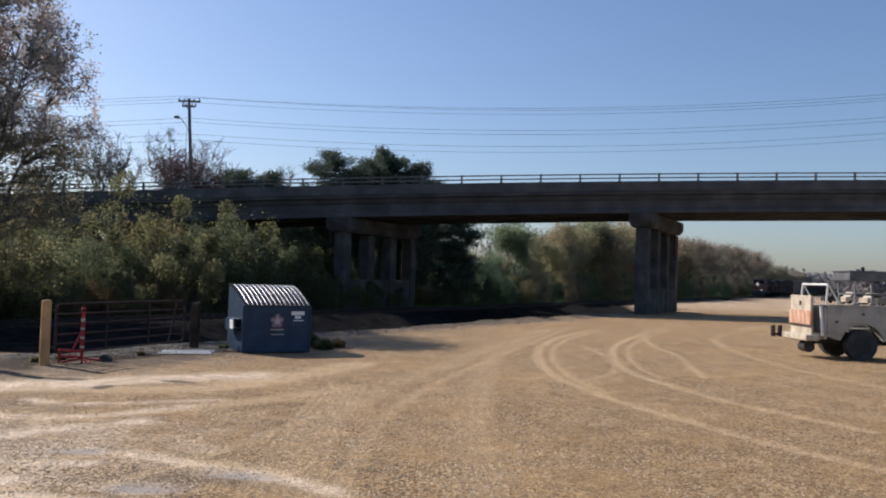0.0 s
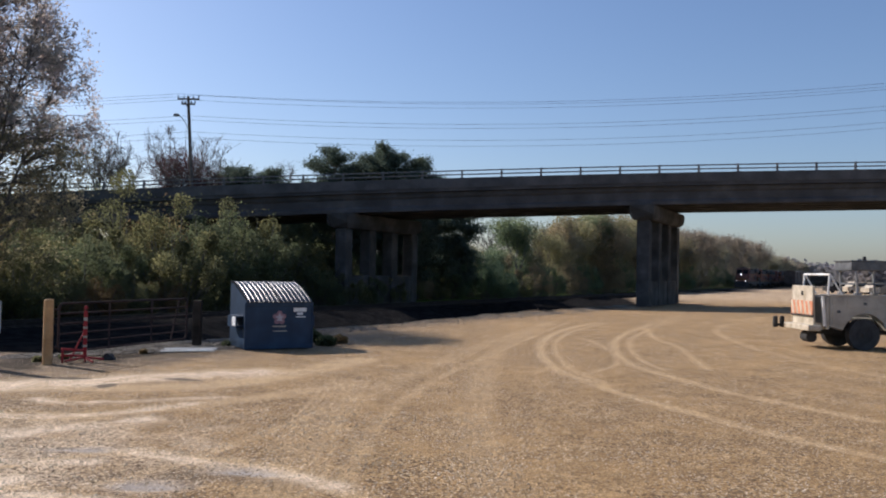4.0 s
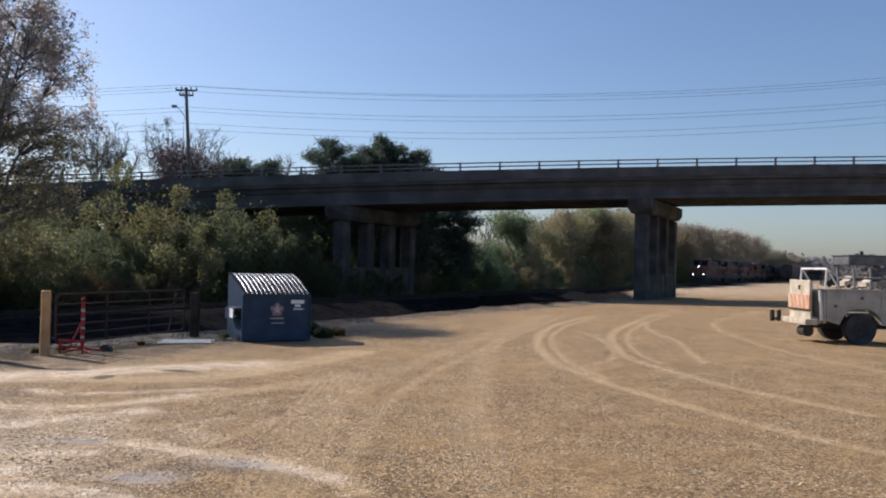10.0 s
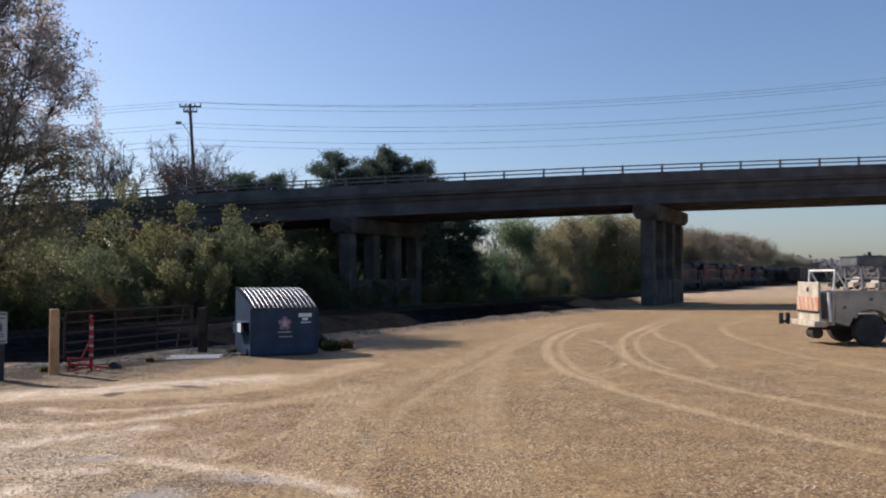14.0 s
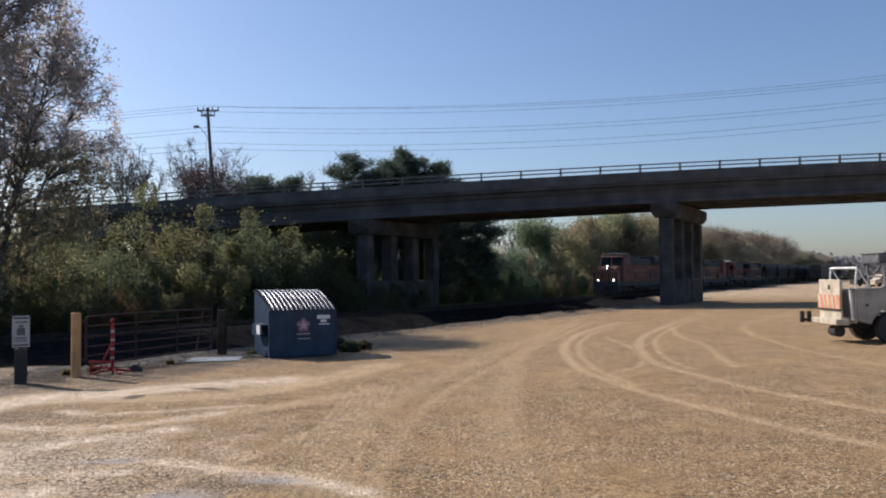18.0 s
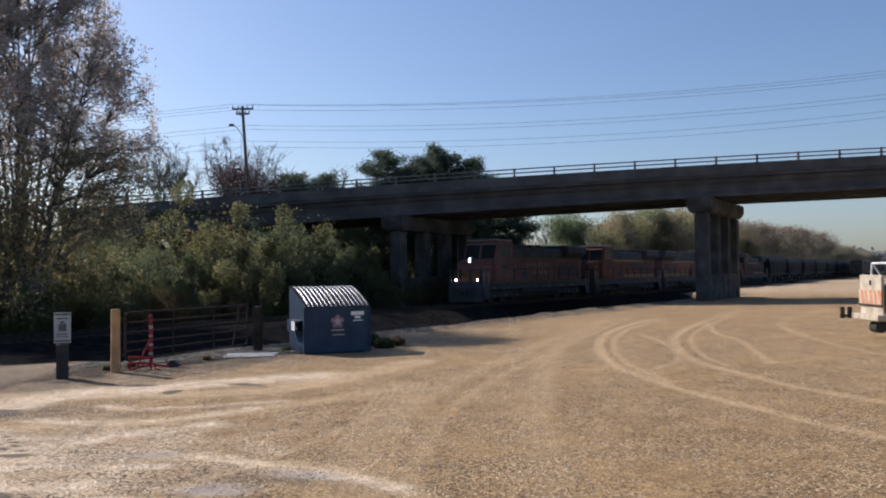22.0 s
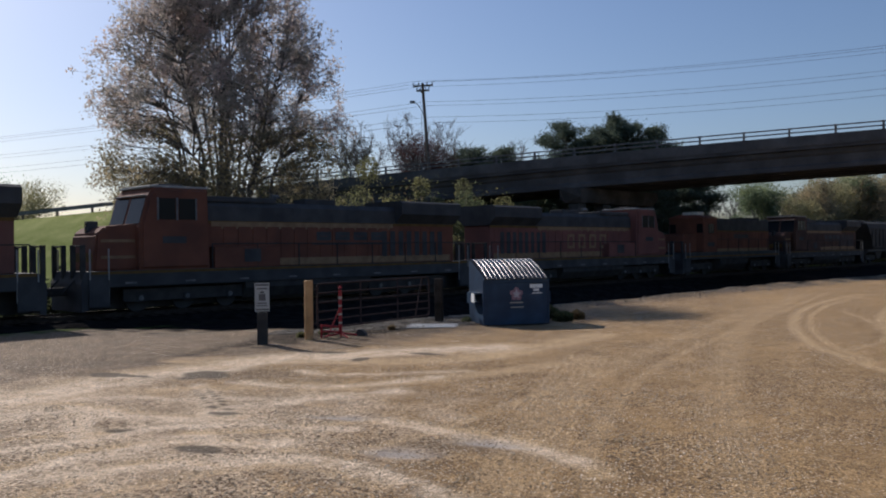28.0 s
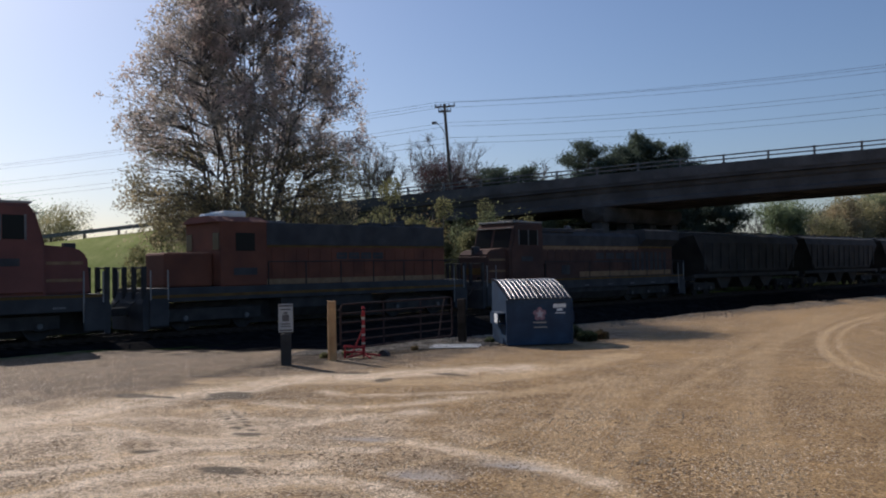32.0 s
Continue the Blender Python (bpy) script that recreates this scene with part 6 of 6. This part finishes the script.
    for y in (-0.75, 0.75):
        hose = bmesh.new()
        for k in range(4):
            rod(hose, (x + sgn * (0.2 + 0.12 * k), y, 1.3 - 0.12 * k), (x + sgn * (0.32 + 0.12 * k), y, 1.18 - 0.12 * k), 0.03, n=6)
        part("brake_hose", hose, M["underframe"], parent)


def lettering(parent, x0, n, z0, z1, y, material, w=0.62, gap=0.28, sgn=1):
    """Plain blocks in place of the road's initials."""
    for s in (-1, 1):
        for k in range(n):
            a = x0 + k * (w + gap)
            bm = bmesh.new()
            t = 0.22 * w
            for u0, u1, v0, v1 in ((a, a + t, z0, z1), (a + w - t, a + w, z0, z1), (a + t, a + w - t, z1 - t, z1), (a + t, a + w - t, z0, z0 + t)):
                box(bm, u0, u1, s * y - 0.008, s * y + 0.008, v0, v1)
            part("letter_block", bm, material, parent)


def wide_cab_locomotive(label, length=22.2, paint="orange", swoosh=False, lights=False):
    """Six-axle road locomotive; its front is +x, the rail top is z = 0."""
    loco = empty("locomotive", Matrix.Identity(4), label, "locomotive", "locomotives of the train")
    h = length / 2 - 0.85
    part("underframe_sill", new_box(-h, h, -1.5, 1.5, 1.0, 1.62, 0.03), M["locoblack"], loco)
    part("centre_sill", new_box(-h - 0.2, h + 0.2, -0.5, 0.5, 0.14, 1.1), M["underframe"], loco)
    for s in (-1, 1):
        part("sill_stripe", new_box(-h + 0.1, h - 0.1, s * 1.506 - 0.006, s * 1.506 + 0.006, 1.5, 1.6), M["yellow"], loco)
    part("fuel_tank", prism_x(bmesh.new(), [(-1.4, 1.28), (-1.45, 0.75), (-1.1, 0.32), (1.1, 0.32), (1.45, 0.75), (1.4, 1.28)], -3.3, 3.6), M["underframe"], loco)
    for s in (-1, 1):
        for k in range(8):
            x = -h + 1.6 + k * (2 * h - 3.2) / 7
            part("reflector", new_box(x - 0.22, x + 0.22, s * 1.506 - 0.006, s * 1.506 + 0.006, 1.12, 1.19), M["steel"], loco)
    bogie(loco, h - 4.1, 3, 1.95)
    bogie(loco, -h + 4.1, 3, 1.95)
    end_steps(loco, h, 1)
    end_steps(loco, -h, -1)
    # nose, cab
    nose = prism(bmesh.new(), [(h - 0.35, 1.62), (h - 0.45, 3.0), (h - 0.8, 3.30), (h - 2.1, 3.42), (h - 2.1, 1.62)], -1.12, 1.12)
    bmesh.ops.bevel(nose, geom=nose.edges[:], offset=0.08, segments=2, affect="EDGES")
    nose = part("nose", nose, M[paint], loco)
    part("nose_band", new_box(h - 0.41, h - 0.36, -0.9, 0.9, 1.95, 2.3), M["yellow"], nose)
    for s in (-1, 1):
        for z in (2.08, 2.70):
            part("nose_stripe", new_box(h - 1.95, h - 0.62, s * 1.126 - 0.008, s * 1.126 + 0.008, z, z + 0.11), M["faded"], nose)
    cab = prism(bmesh.new(), [(h - 2.0, 1.62), (h - 2.0, 3.28), (h - 2.35, 4.52), (h - 2.6, 4.84), (h - 4.9, 4.84), (h - 5.0, 1.62)], -1.5, 1.5)
    bmesh.ops.bevel(cab, geom=[e for e in cab.edges if abs(e.verts[0].co.y - e.verts[1].co.y) < 0.01], offset=0.12, segments=3, affect="EDGES")
    cab = part("cab", cab, M[paint], loco)
    part("cab_roof", new_box(h - 4.95, h - 2.45, -1.38, 1.38, 4.83, 4.93, 0.03), M["roofgrey"], cab, "cab roof in pale grey that paints in sunlight")
    part("sun_visor", new_box(h - 2.62, h - 2.2, -1.3, 1.3, 4.50, 4.54, 0.01), M["roofgrey"], cab)
    part("roof_cooler", new_box(h - 4.3, h - 3.2, -0.6, 0.6, 4.93, 5.06, 0.05), M["locoblack"], cab)
    for s in (-1, 1):
        part("windscreen", prism(bmesh.new(), [(h - 2.06, 3.42), (h - 2.36, 4.46), (h - 2.325, 4.465), (h - 2.02, 3.425)], s * 0.70 - 0.6, s * 0.70 + 0.6), M["glass"], cab)
        for xa, xb in ((h - 3.45, h - 2.75), (h - 4.3, h - 3.6)):
            part("side_window", new_box(xa, xb, s * 1.506 - 0.01, s * 1.506 + 0.01, 3.58, 4.42, 0.004), M["glass"], cab)
        for x in (h - 2.71, h - 3.52, h - 4.34):
            part("window_post", new_box(x - 0.035, x + 0.035, s * 1.512 - 0.012, s * 1.512 + 0.012, 3.56, 4.44), M["steel"], cab)
        part("number_board", new_box(h - 3.9, h - 2.9, s * 1.506 - 0.007, s * 1.506 + 0.007, 2.65, 2.92), M["locoblack"], cab)
    lamp = "headlight" if lights else "glass"
    part("headlight_housing", new_box(h - 0.95, h - 0.52, -0.14, 0.14, 3.02, 3.52, 0.03), M["locoblack"], nose)
    for z in (3.16, 3.37):
        part("headlight", rod(bmesh.new(), (h - 0.54, 0, z), (h - 0.50, 0, z), 0.06, n=12), M[lamp], nose)
    for s in (-1, 1):
        part("ditch_light", rod(bmesh.new(), (h - 0.06, s * 0.95, 1.76), (h + 0.1, s * 0.95, 1.76), 0.058, n=12), M[lamp], loco)
    # long hood
    x0, x1 = -h + 0.65, h - 5.0
    hood = part("long_hood", new_box(x0, x1, -0.98, 0.98, 1.62, 3.55, 0.03), M[paint], loco)
    part("hood_top", prism_x(bmesh.new(), [(-0.98, 3.55), (0.98, 3.55), (0.98, 4.2), (0.75, 4.42), (-0.75, 4.42), (-0.98, 4.2)], x0, x1), M["locoblack"], hood)
    for s in (-1, 1):
        part("hood_stripe", new_box(x0, x1, s * 0.986 - 0.006, s * 0.986 + 0.006, 3.46, 3.58), M["yellow"], hood)
        x = x0 + 0.4
        while x < x1 - 0.7:
            part("hood_door", new_box(x, x + 0.62, s * 0.992 - 0.012, s * 0.992 + 0.012, 1.75, 3.35, 0.004), M[paint], hood)
            x += 0.72
        part("equipment_box", new_box(x1 - 3.4, x1 - 0.2, s * 1.2 - 0.24, s * 1.2 + 0.24, 1.62, 2.5, 0.03), M[paint], hood)
        part("vent_grille", new_box(x1 - 2.4, x1 - 1.6, s * 1.446 - 0.01, s * 1.446 + 0.01, 1.85, 2.4), M["locoblack"], hood)
        for k in range(8):
            part("intake_louvre", new_box(x0 + 0.9 + k * 0.56, x0 + 1.22 + k * 0.56, s * 1.004 - 0.012, s * 1.004 + 0.012, 1.95, 3.2), M["locoblack"], hood)
    radiator = prism_x(bmesh.new(), [(-1.0, 3.6), (-1.5, 4.05), (-1.5, 4.62), (-1.3, 4.72), (1.3, 4.72), (1.5, 4.62), (1.5, 4.05), (1.0, 3.6)], x0 - 0.1, x0 + 4.2)
    part("radiator", radiator, M["locoblack"], hood)
    part("exhaust_duct", new_box(x0 + 7.6, x0 + 9.4, -0.5, 0.5, 4.4, 4.68, 0.04), M["locoblack"], hood)
    part("blower_box", new_box(x1 - 3.6, x1 - 0.1, -0.9, 0.9, 4.38, 4.62, 0.05), M["locoblack"], hood)
    part("horn", rod(bmesh.new(), (x1 - 4.4, 0, 4.75), (x1 - 3.9, 0, 4.75), 0.08, 0.12, 8), M["steel"], hood)
    if swoosh:
        lettering(hood, x0 + 5.0, 4, 2.75, 3.15, 1.008, M["locoblack"], 0.85, 0.25)
        for s in (-1, 1):
            part("underline", new_box(x0 + 4.7, x0 + 9.4, s * 1.008 - 0.006, s * 1.008 + 0.006, 2.55, 2.62), M["locoblack"], hood)
    else:
        lettering(hood, x0 + 7.4, 4, 2.2, 3.1, 1.008, M["faded" if paint in ("red", "maroon") else "faint"], 0.74, 0.46)
    if swoosh or paint == "red":
        for s in (-1, 1):
            part("upper_band", new_box(x0 + 4.4, x1 - 0.3, s * 0.992 - 0.006, s * 0.992 + 0.006, 3.26, 3.55), M["faded"], hood, "broad yellow band under the roof")
            part("lower_band", new_box(x0 + 0.3, x1 - 3.6, s * 1.010 - 0.006, s * 1.010 + 0.006, 1.66, 1.98), M["faded"], hood)
    side_rails(loco, -h + 0.3, h - 5.1, 1.42, 1.62)
    return loco


def small_locomotive(label, length=18.8):
    """Four-axle road switcher with a low nose, cab near the front and a flat-topped hood."""
    loco = empty("locomotive", Matrix.Identity(4), label, "locomotive", "locomotives of the train")
    h = length / 2 - 0.85
    part("underframe_sill", new_box(-h, h, -1.5, 1.5, 1.2, 1.75, 0.03), M["locoblack"], loco)
    part("centre_sill", new_box(-h - 0.2, h + 0.2, -0.5, 0.5, 0.14, 1.1), M["underframe"], loco)
    for s in (-1, 1):
        part("sill_stripe", new_box(-h + 0.1, h - 0.1, s * 1.506 - 0.006, s * 1.506 + 0.006, 1.36, 1.48), M["yellow"], loco)
    part("fuel_tank", prism_x(bmesh.new(), [(-1.35, 1.2), (-1.4, 0.75), (-1.0, 0.35), (1.0, 0.35), (1.4, 0.75), (1.35, 1.2)], -2.4, 2.6), M["underframe"], loco)
    bogie(loco, h - 3.0, 2, 2.74)
    bogie(loco, -h + 3.0, 2, 2.74)
    end_steps(loco, h, 1)
    end_steps(loco, -h, -1)
    nose = new_box(h - 3.0, h - 0.9, -0.92, 0.92, 1.75, 3.15, 0.1)
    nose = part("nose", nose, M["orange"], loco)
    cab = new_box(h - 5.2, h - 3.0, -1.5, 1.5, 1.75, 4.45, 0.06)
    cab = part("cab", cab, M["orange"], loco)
    part("cab_roof", prism_x(bmesh.new(), [(-1.56, 4.40), (-0.8, 4.66), (0.8, 4.66), (1.56, 4.40)], h - 5.3, h - 2.85), M["red"], cab)
    part("roof_cooler", new_box(h - 4.7, h - 3.6, -0.7, 0.7, 4.62, 4.92, 0.1), M["signwhite"], cab, "rounded white roof air conditioner")
    part("antenna_dome", new_box(h - 3.45, h - 3.0, -0.3, 0.3, 4.60, 4.80, 0.08), M["signwhite"], cab)
    for s in (-1, 1):
        part("side_window", new_box(h - 4.6, h - 3.7, s * 1.506 - 0.01, s * 1.506 + 0.01, 3.2, 3.95), M["glass"], cab)
        part("front_window", new_box(h - 2.995, h - 2.98, s * 1.15 - 0.25, s * 1.15 + 0.25, 3.25, 3.95), M["glass"], cab)
        part("number_bars", new_box(h - 4.7, h - 3.6, s * 1.506 - 0.008, s * 1.506 + 0.008, 2.2, 2.5), M["locoblack"], cab)
    x0, x1 = -h + 0.9, h - 5.2
    hood = part("long_hood", new_box(x0, x1, -0.95, 0.95, 1.75, 3.45, 0.03), M["orange"], loco)
    part("hood_top", new_box(x0, x1 + 0.004, -0.95, 0.95, 3.454, 4.45, 0.06), M["locoblack"], hood)
    for s in (-1, 1):
        part("hood_stripe", new_box(x0, x1, s * 0.957 - 0.006, s * 0.957 + 0.006, 3.38, 3.47), M["yellow"], hood)
        part("lower_band", new_box(x0, x1, s * 0.957 - 0.006, s * 0.957 + 0.006, 1.76, 2.0), M["faded"], hood)
        x = x0 + 0.3
        while x < x1 - 0.6:
            part("hood_door", new_box(x, x + 0.55, s * 0.962 - 0.012, s * 0.962 + 0.012, 2.05, 3.3, 0.004), M["orange"], hood)
            x += 0.64
    for k in range(3):
        part("roof_fan", rod(bmesh.new(), (x0 + 1.2 + k * 1.5, 0, 4.42), (x0 + 1.2 + k * 1.5, 0, 4.62), 0.6, 0.58, 18), M["locoblack"], hood)
    part("roof_plate", new_box(x1 - 1.6, x1 - 0.3, -0.5, 0.5, 4.45, 4.56, 0.03), M["steel"], hood)
    lettering(hood, x0 + 4.2, 4, 2.85, 3.15, 0.978, M["locoblack"], 0.62, 0.1)
    side_rails(loco, -h + 0.3, h - 5.3, 1.42, 1.75)
    return loco


def covered_hopper():
    car = empty("covered_hopper", Matrix.Identity(4), "grey-green covered hopper wagon with ribbed sides", "freight wagon", "hopper wagons of the train")
    h = 8.7
    side = [(-1.0, 1.25), (-1.5, 1.75), (-1.58, 3.9), (-1.35, 4.45), (-0.8, 4.62), (0.8, 4.62), (1.35, 4.45), (1.58, 3.9), (1.5, 1.75), (1.0, 1.25)]
    body = prism_x(bmesh.new(), side, -h, h)
    for v in body.verts:
        if v.co.z < 2.0:
            v.co.x *= 0.78
    part("body", body, M["hopper"], car)
    for s in (-1, 1):
        for k in range(13):
            x = -7.6 + k * 15.2 / 12
            part("side_rib", new_box(x - 0.05, x + 0.05, s * 1.585 - 0.04, s * 1.585 + 0.04, 1.9, 3.9), M["hopper"], car)
        part("side_sill", new_box(-h - 0.3, h + 0.3, s * 1.45 - 0.07, s * 1.45 + 0.07, 1.3, 1.55, 0.02), M["hopper"], car)
    part("roof_walk", new_box(-h, h, -0.45, 0.45, 4.66, 4.72), M["steel"], car)
    for k in range(6):
        part("roof_hatch", new_box(-7 + k * 2.8 - 0.6, -7 + k * 2.8 + 0.6, -0.36, 0.36, 4.72, 4.84, 0.03), M["hopper"], car)
    for x in (-3.6, 0, 3.6):
        part("discharge_chute", prism(bmesh.new(), [(x - 1.3, 1.3), (x + 1.3, 1.3), (x + 0.4, 0.45), (x - 0.4, 0.45)], -1.0, 1.0), M["hopper"], car)
    for s in (-1, 1):
        part("end_platform", new_box(min(s * h, s * (h + 0.5)), max(s * h, s * (h + 0.5)), -1.4, 1.4, 1.1, 1.3), M["underframe"], car)
        part("coupler", new_box(min(s * 9.1, s * 9.75), max(s * 9.1, s * 9.75), -0.15, 0.15, 0.7, 1.0), M["underframe"], car)
        bogie(car, s * 6.9, 2, 1.75, 0.9, False)
    return car


S_NOSE = [(0.0, 244.2), (2.0, 227.9), (4.0, 211.5), (6.0, 195.0), (9.0, 170.6), (12.0, 146.6), (14.5, 125.6), (17.0, 103.2), (19.0, 83.3), (21.0, 63.5), (23.0, 43.0), (24.0, 32.5), (25.0, 21.65), (26.0, 10.5), (27.5, -5.2), (29.0, -21.3), (30.2, -34.0), (32.0, -53.6)]
FORE = math.degrees(math.atan2(-UY, -UX))


def train():
    """The train's units with the distance of each one's middle behind the leading nose."""
    units = []
    a = wide_cab_locomotive("maroon-orange leading diesel locomotive, paled for glare, with lit headlights", paint="maroon", lights=True)
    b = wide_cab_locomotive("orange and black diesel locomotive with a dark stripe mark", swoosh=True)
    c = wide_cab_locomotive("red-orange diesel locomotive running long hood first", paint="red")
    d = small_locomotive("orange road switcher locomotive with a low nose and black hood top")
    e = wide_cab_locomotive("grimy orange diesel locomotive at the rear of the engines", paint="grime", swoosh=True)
    back = 0.0
    for ob, length, turn in ((a, 22.2, 0), (b, 22.2, 0), (c, 22.2, 180), (d, 18.8, 0), (e, 22.2, 0)):
        units.append((ob, back + length / 2, turn))
        back += length
    first = covered_hopper()
    for k in range(11):
        ob = first if k == 0 else copy_thing(first, Matrix.Identity(4))
        units.append((ob, back + 9.6, 180 * (k % 2)))
        back += 19.2
    return units


UNITS = train()


def motions():
    for ob, behind, turn in UNITS:
        rows = []
        for t, s in S_NOSE:
            p = on_track(s + behind, TRACK, RAIL_Z)
            rows.append((t, pose(p.x, p.y, p.z, 0, 0, FORE + turn)))
        walk(ob, rows)
    turned = {ob: turn for ob, behind, turn in UNITS}
    for w, ax, ob in WHEELSETS:
        sign = 1 if turned[ob] == 0 else -1
        rows = []
        for (ta, sa), (tb, sb) in zip(S_NOSE[:-1], S_NOSE[1:]):
            n = int(math.ceil((sa - sb) / (0.51 * 1.45)))
            rows += [(ta + (tb - ta) * k / n, pose(ax, 0, 0.51, 0, sign * math.degrees((S_NOSE[0][1] - sa + (sa - sb) * k / n) / 0.51), 0)) for k in range(n)]
        rows.append((32.0, pose(ax, 0, 0.51, 0, sign * math.degrees((S_NOSE[0][1] - S_NOSE[-1][1]) / 0.51), 0)))
        walk(w, rows)


# ---------------------------------------------------------------- loose stones
def stones(name, label, places, sizes, material, seed):
    """Loose stones, each a small uneven eight-sided lump, in one mesh."""
    rng = np.random.default_rng(seed)
    n = len(places)
    base = np.array([(1, 0, 0), (0, 1, 0), (-1, 0, 0), (0, -1, 0), (0, 0, 1), (0, 0, -1)], float)
    tri = np.array([(0, 1, 4), (1, 2, 4), (2, 3, 4), (3, 0, 4), (1, 0, 5), (2, 1, 5), (3, 2, 5), (0, 3, 5)])
    a = rng.uniform(0, 2 * math.pi, n)
    sc = sizes[:, None] * rng.uniform(0.6, 1.3, (n, 3)) * np.array([1, 1, 0.45])
    v = base[None] * sc[:, None] * rng.uniform(0.75, 1.2, (n, 6, 1))
    ca, sa = np.cos(a)[:, None], np.sin(a)[:, None]
    x = v[..., 0] * ca - v[..., 1] * sa
    y = v[..., 0] * sa + v[..., 1] * ca
    v = np.stack([x, y, v[..., 2]], -1) + places[:, None]
    f = (tri[None] + 6 * np.arange(n)[:, None, None]).reshape(-1, 3)
    return tagged(new(name, raw_mesh(name, v.reshape(-1, 3), f, M[material])), label, "stones", kind="stuff")


rng = np.random.default_rng(91)
n = 90000
yy = 5.5 + 24 * rng.uniform(0, 1, n) ** 1.5
xx = rng.uniform(-0.85, 0.7, n) * (yy + 4)
patchy = np.clip(0.42 + 0.55 * lumps(xx, yy, 2.3, 71) + 0.45 * lumps(xx, yy, 0.8, 72), 0, 1)
bare = np.full(n, 9.0)
for pts, half, strength in PALE_TRACKS:
    bare = np.minimum(bare, polyline_distance(xx, yy, through_points(pts)) / half)
keep = (across(xx, yy) < 17) & (rng.uniform(0, 1, n) < (0.08 + 0.92 * patchy) * np.clip(bare - 0.3, 0.12, 1))
xx, yy = xx[keep], yy[keep]
zz = ground_z(xx, yy) + relief(xx, yy) + 0.003
pick = rng.uniform(0, 1, len(xx)) < 0.66
for sel, label, material, seed in ((pick, "brown pebbles scattered over the lot", "pebble", 92), (~pick, "pale pebbles scattered over the lot", "stone", 95)):
    stones("loose_gravel", label, np.stack([xx[sel], yy[sel], zz[sel]], 1), 0.004 + 0.012 * rng.uniform(0, 1, sel.sum()) ** 2, material, seed)
n = 26000
yy = rng.uniform(5.2, 12.5, n)
xx = rng.uniform(-9.5, 1.0, n)
keep = rng.uniform(0, 1, n) < np.clip(0.35 + 0.7 * lumps(xx, yy, 1.5, 73) + 0.4 * lumps(xx, yy, 0.5, 74), 0, 1)
xx, yy = xx[keep], yy[keep]
stones("limestone_chips", "pale limestone chips trodden into the muddy lot", np.stack([xx, yy, ground_z(xx, yy) + relief(xx, yy) + 0.003], 1), 0.006 + 0.013 * rng.uniform(0, 1, len(xx)) ** 2, "stone", 96)
n = 9000
ss = rng.uniform(-14, 75, n)
cc = 17.8 + rng.normal(0, 0.55, n)
px = UX * ss + NX * cc
py = UY * ss + NY * cc
keep = (py > 21.5)
px, py = px[keep], py[keep]
stones("edge_rocks", "broken grey stones along the edge of the lot", np.stack([px, py, ground_z(px, py) + 0.008], 1), 0.02 + 0.06 * rng.uniform(0, 1, len(px)) ** 2, "rock", 93)

n = 8000
px = rng.uniform(-9.8, -5.2, n)
py = 16.6 + (px + 11.5) * 0.75 + rng.uniform(0.2, 4.6, n)
keep = across(px, py) > 14.3 + rng.uniform(0, 1.2, n)
px, py = px[keep], py[keep]
stones("gate_rubble", "grey rubble and broken stone round the gate", np.stack([px, py, ground_z(px, py) + 0.01], 1), 0.012 + 0.05 * rng.uniform(0, 1, len(px)) ** 3, "rock", 94)

motions()
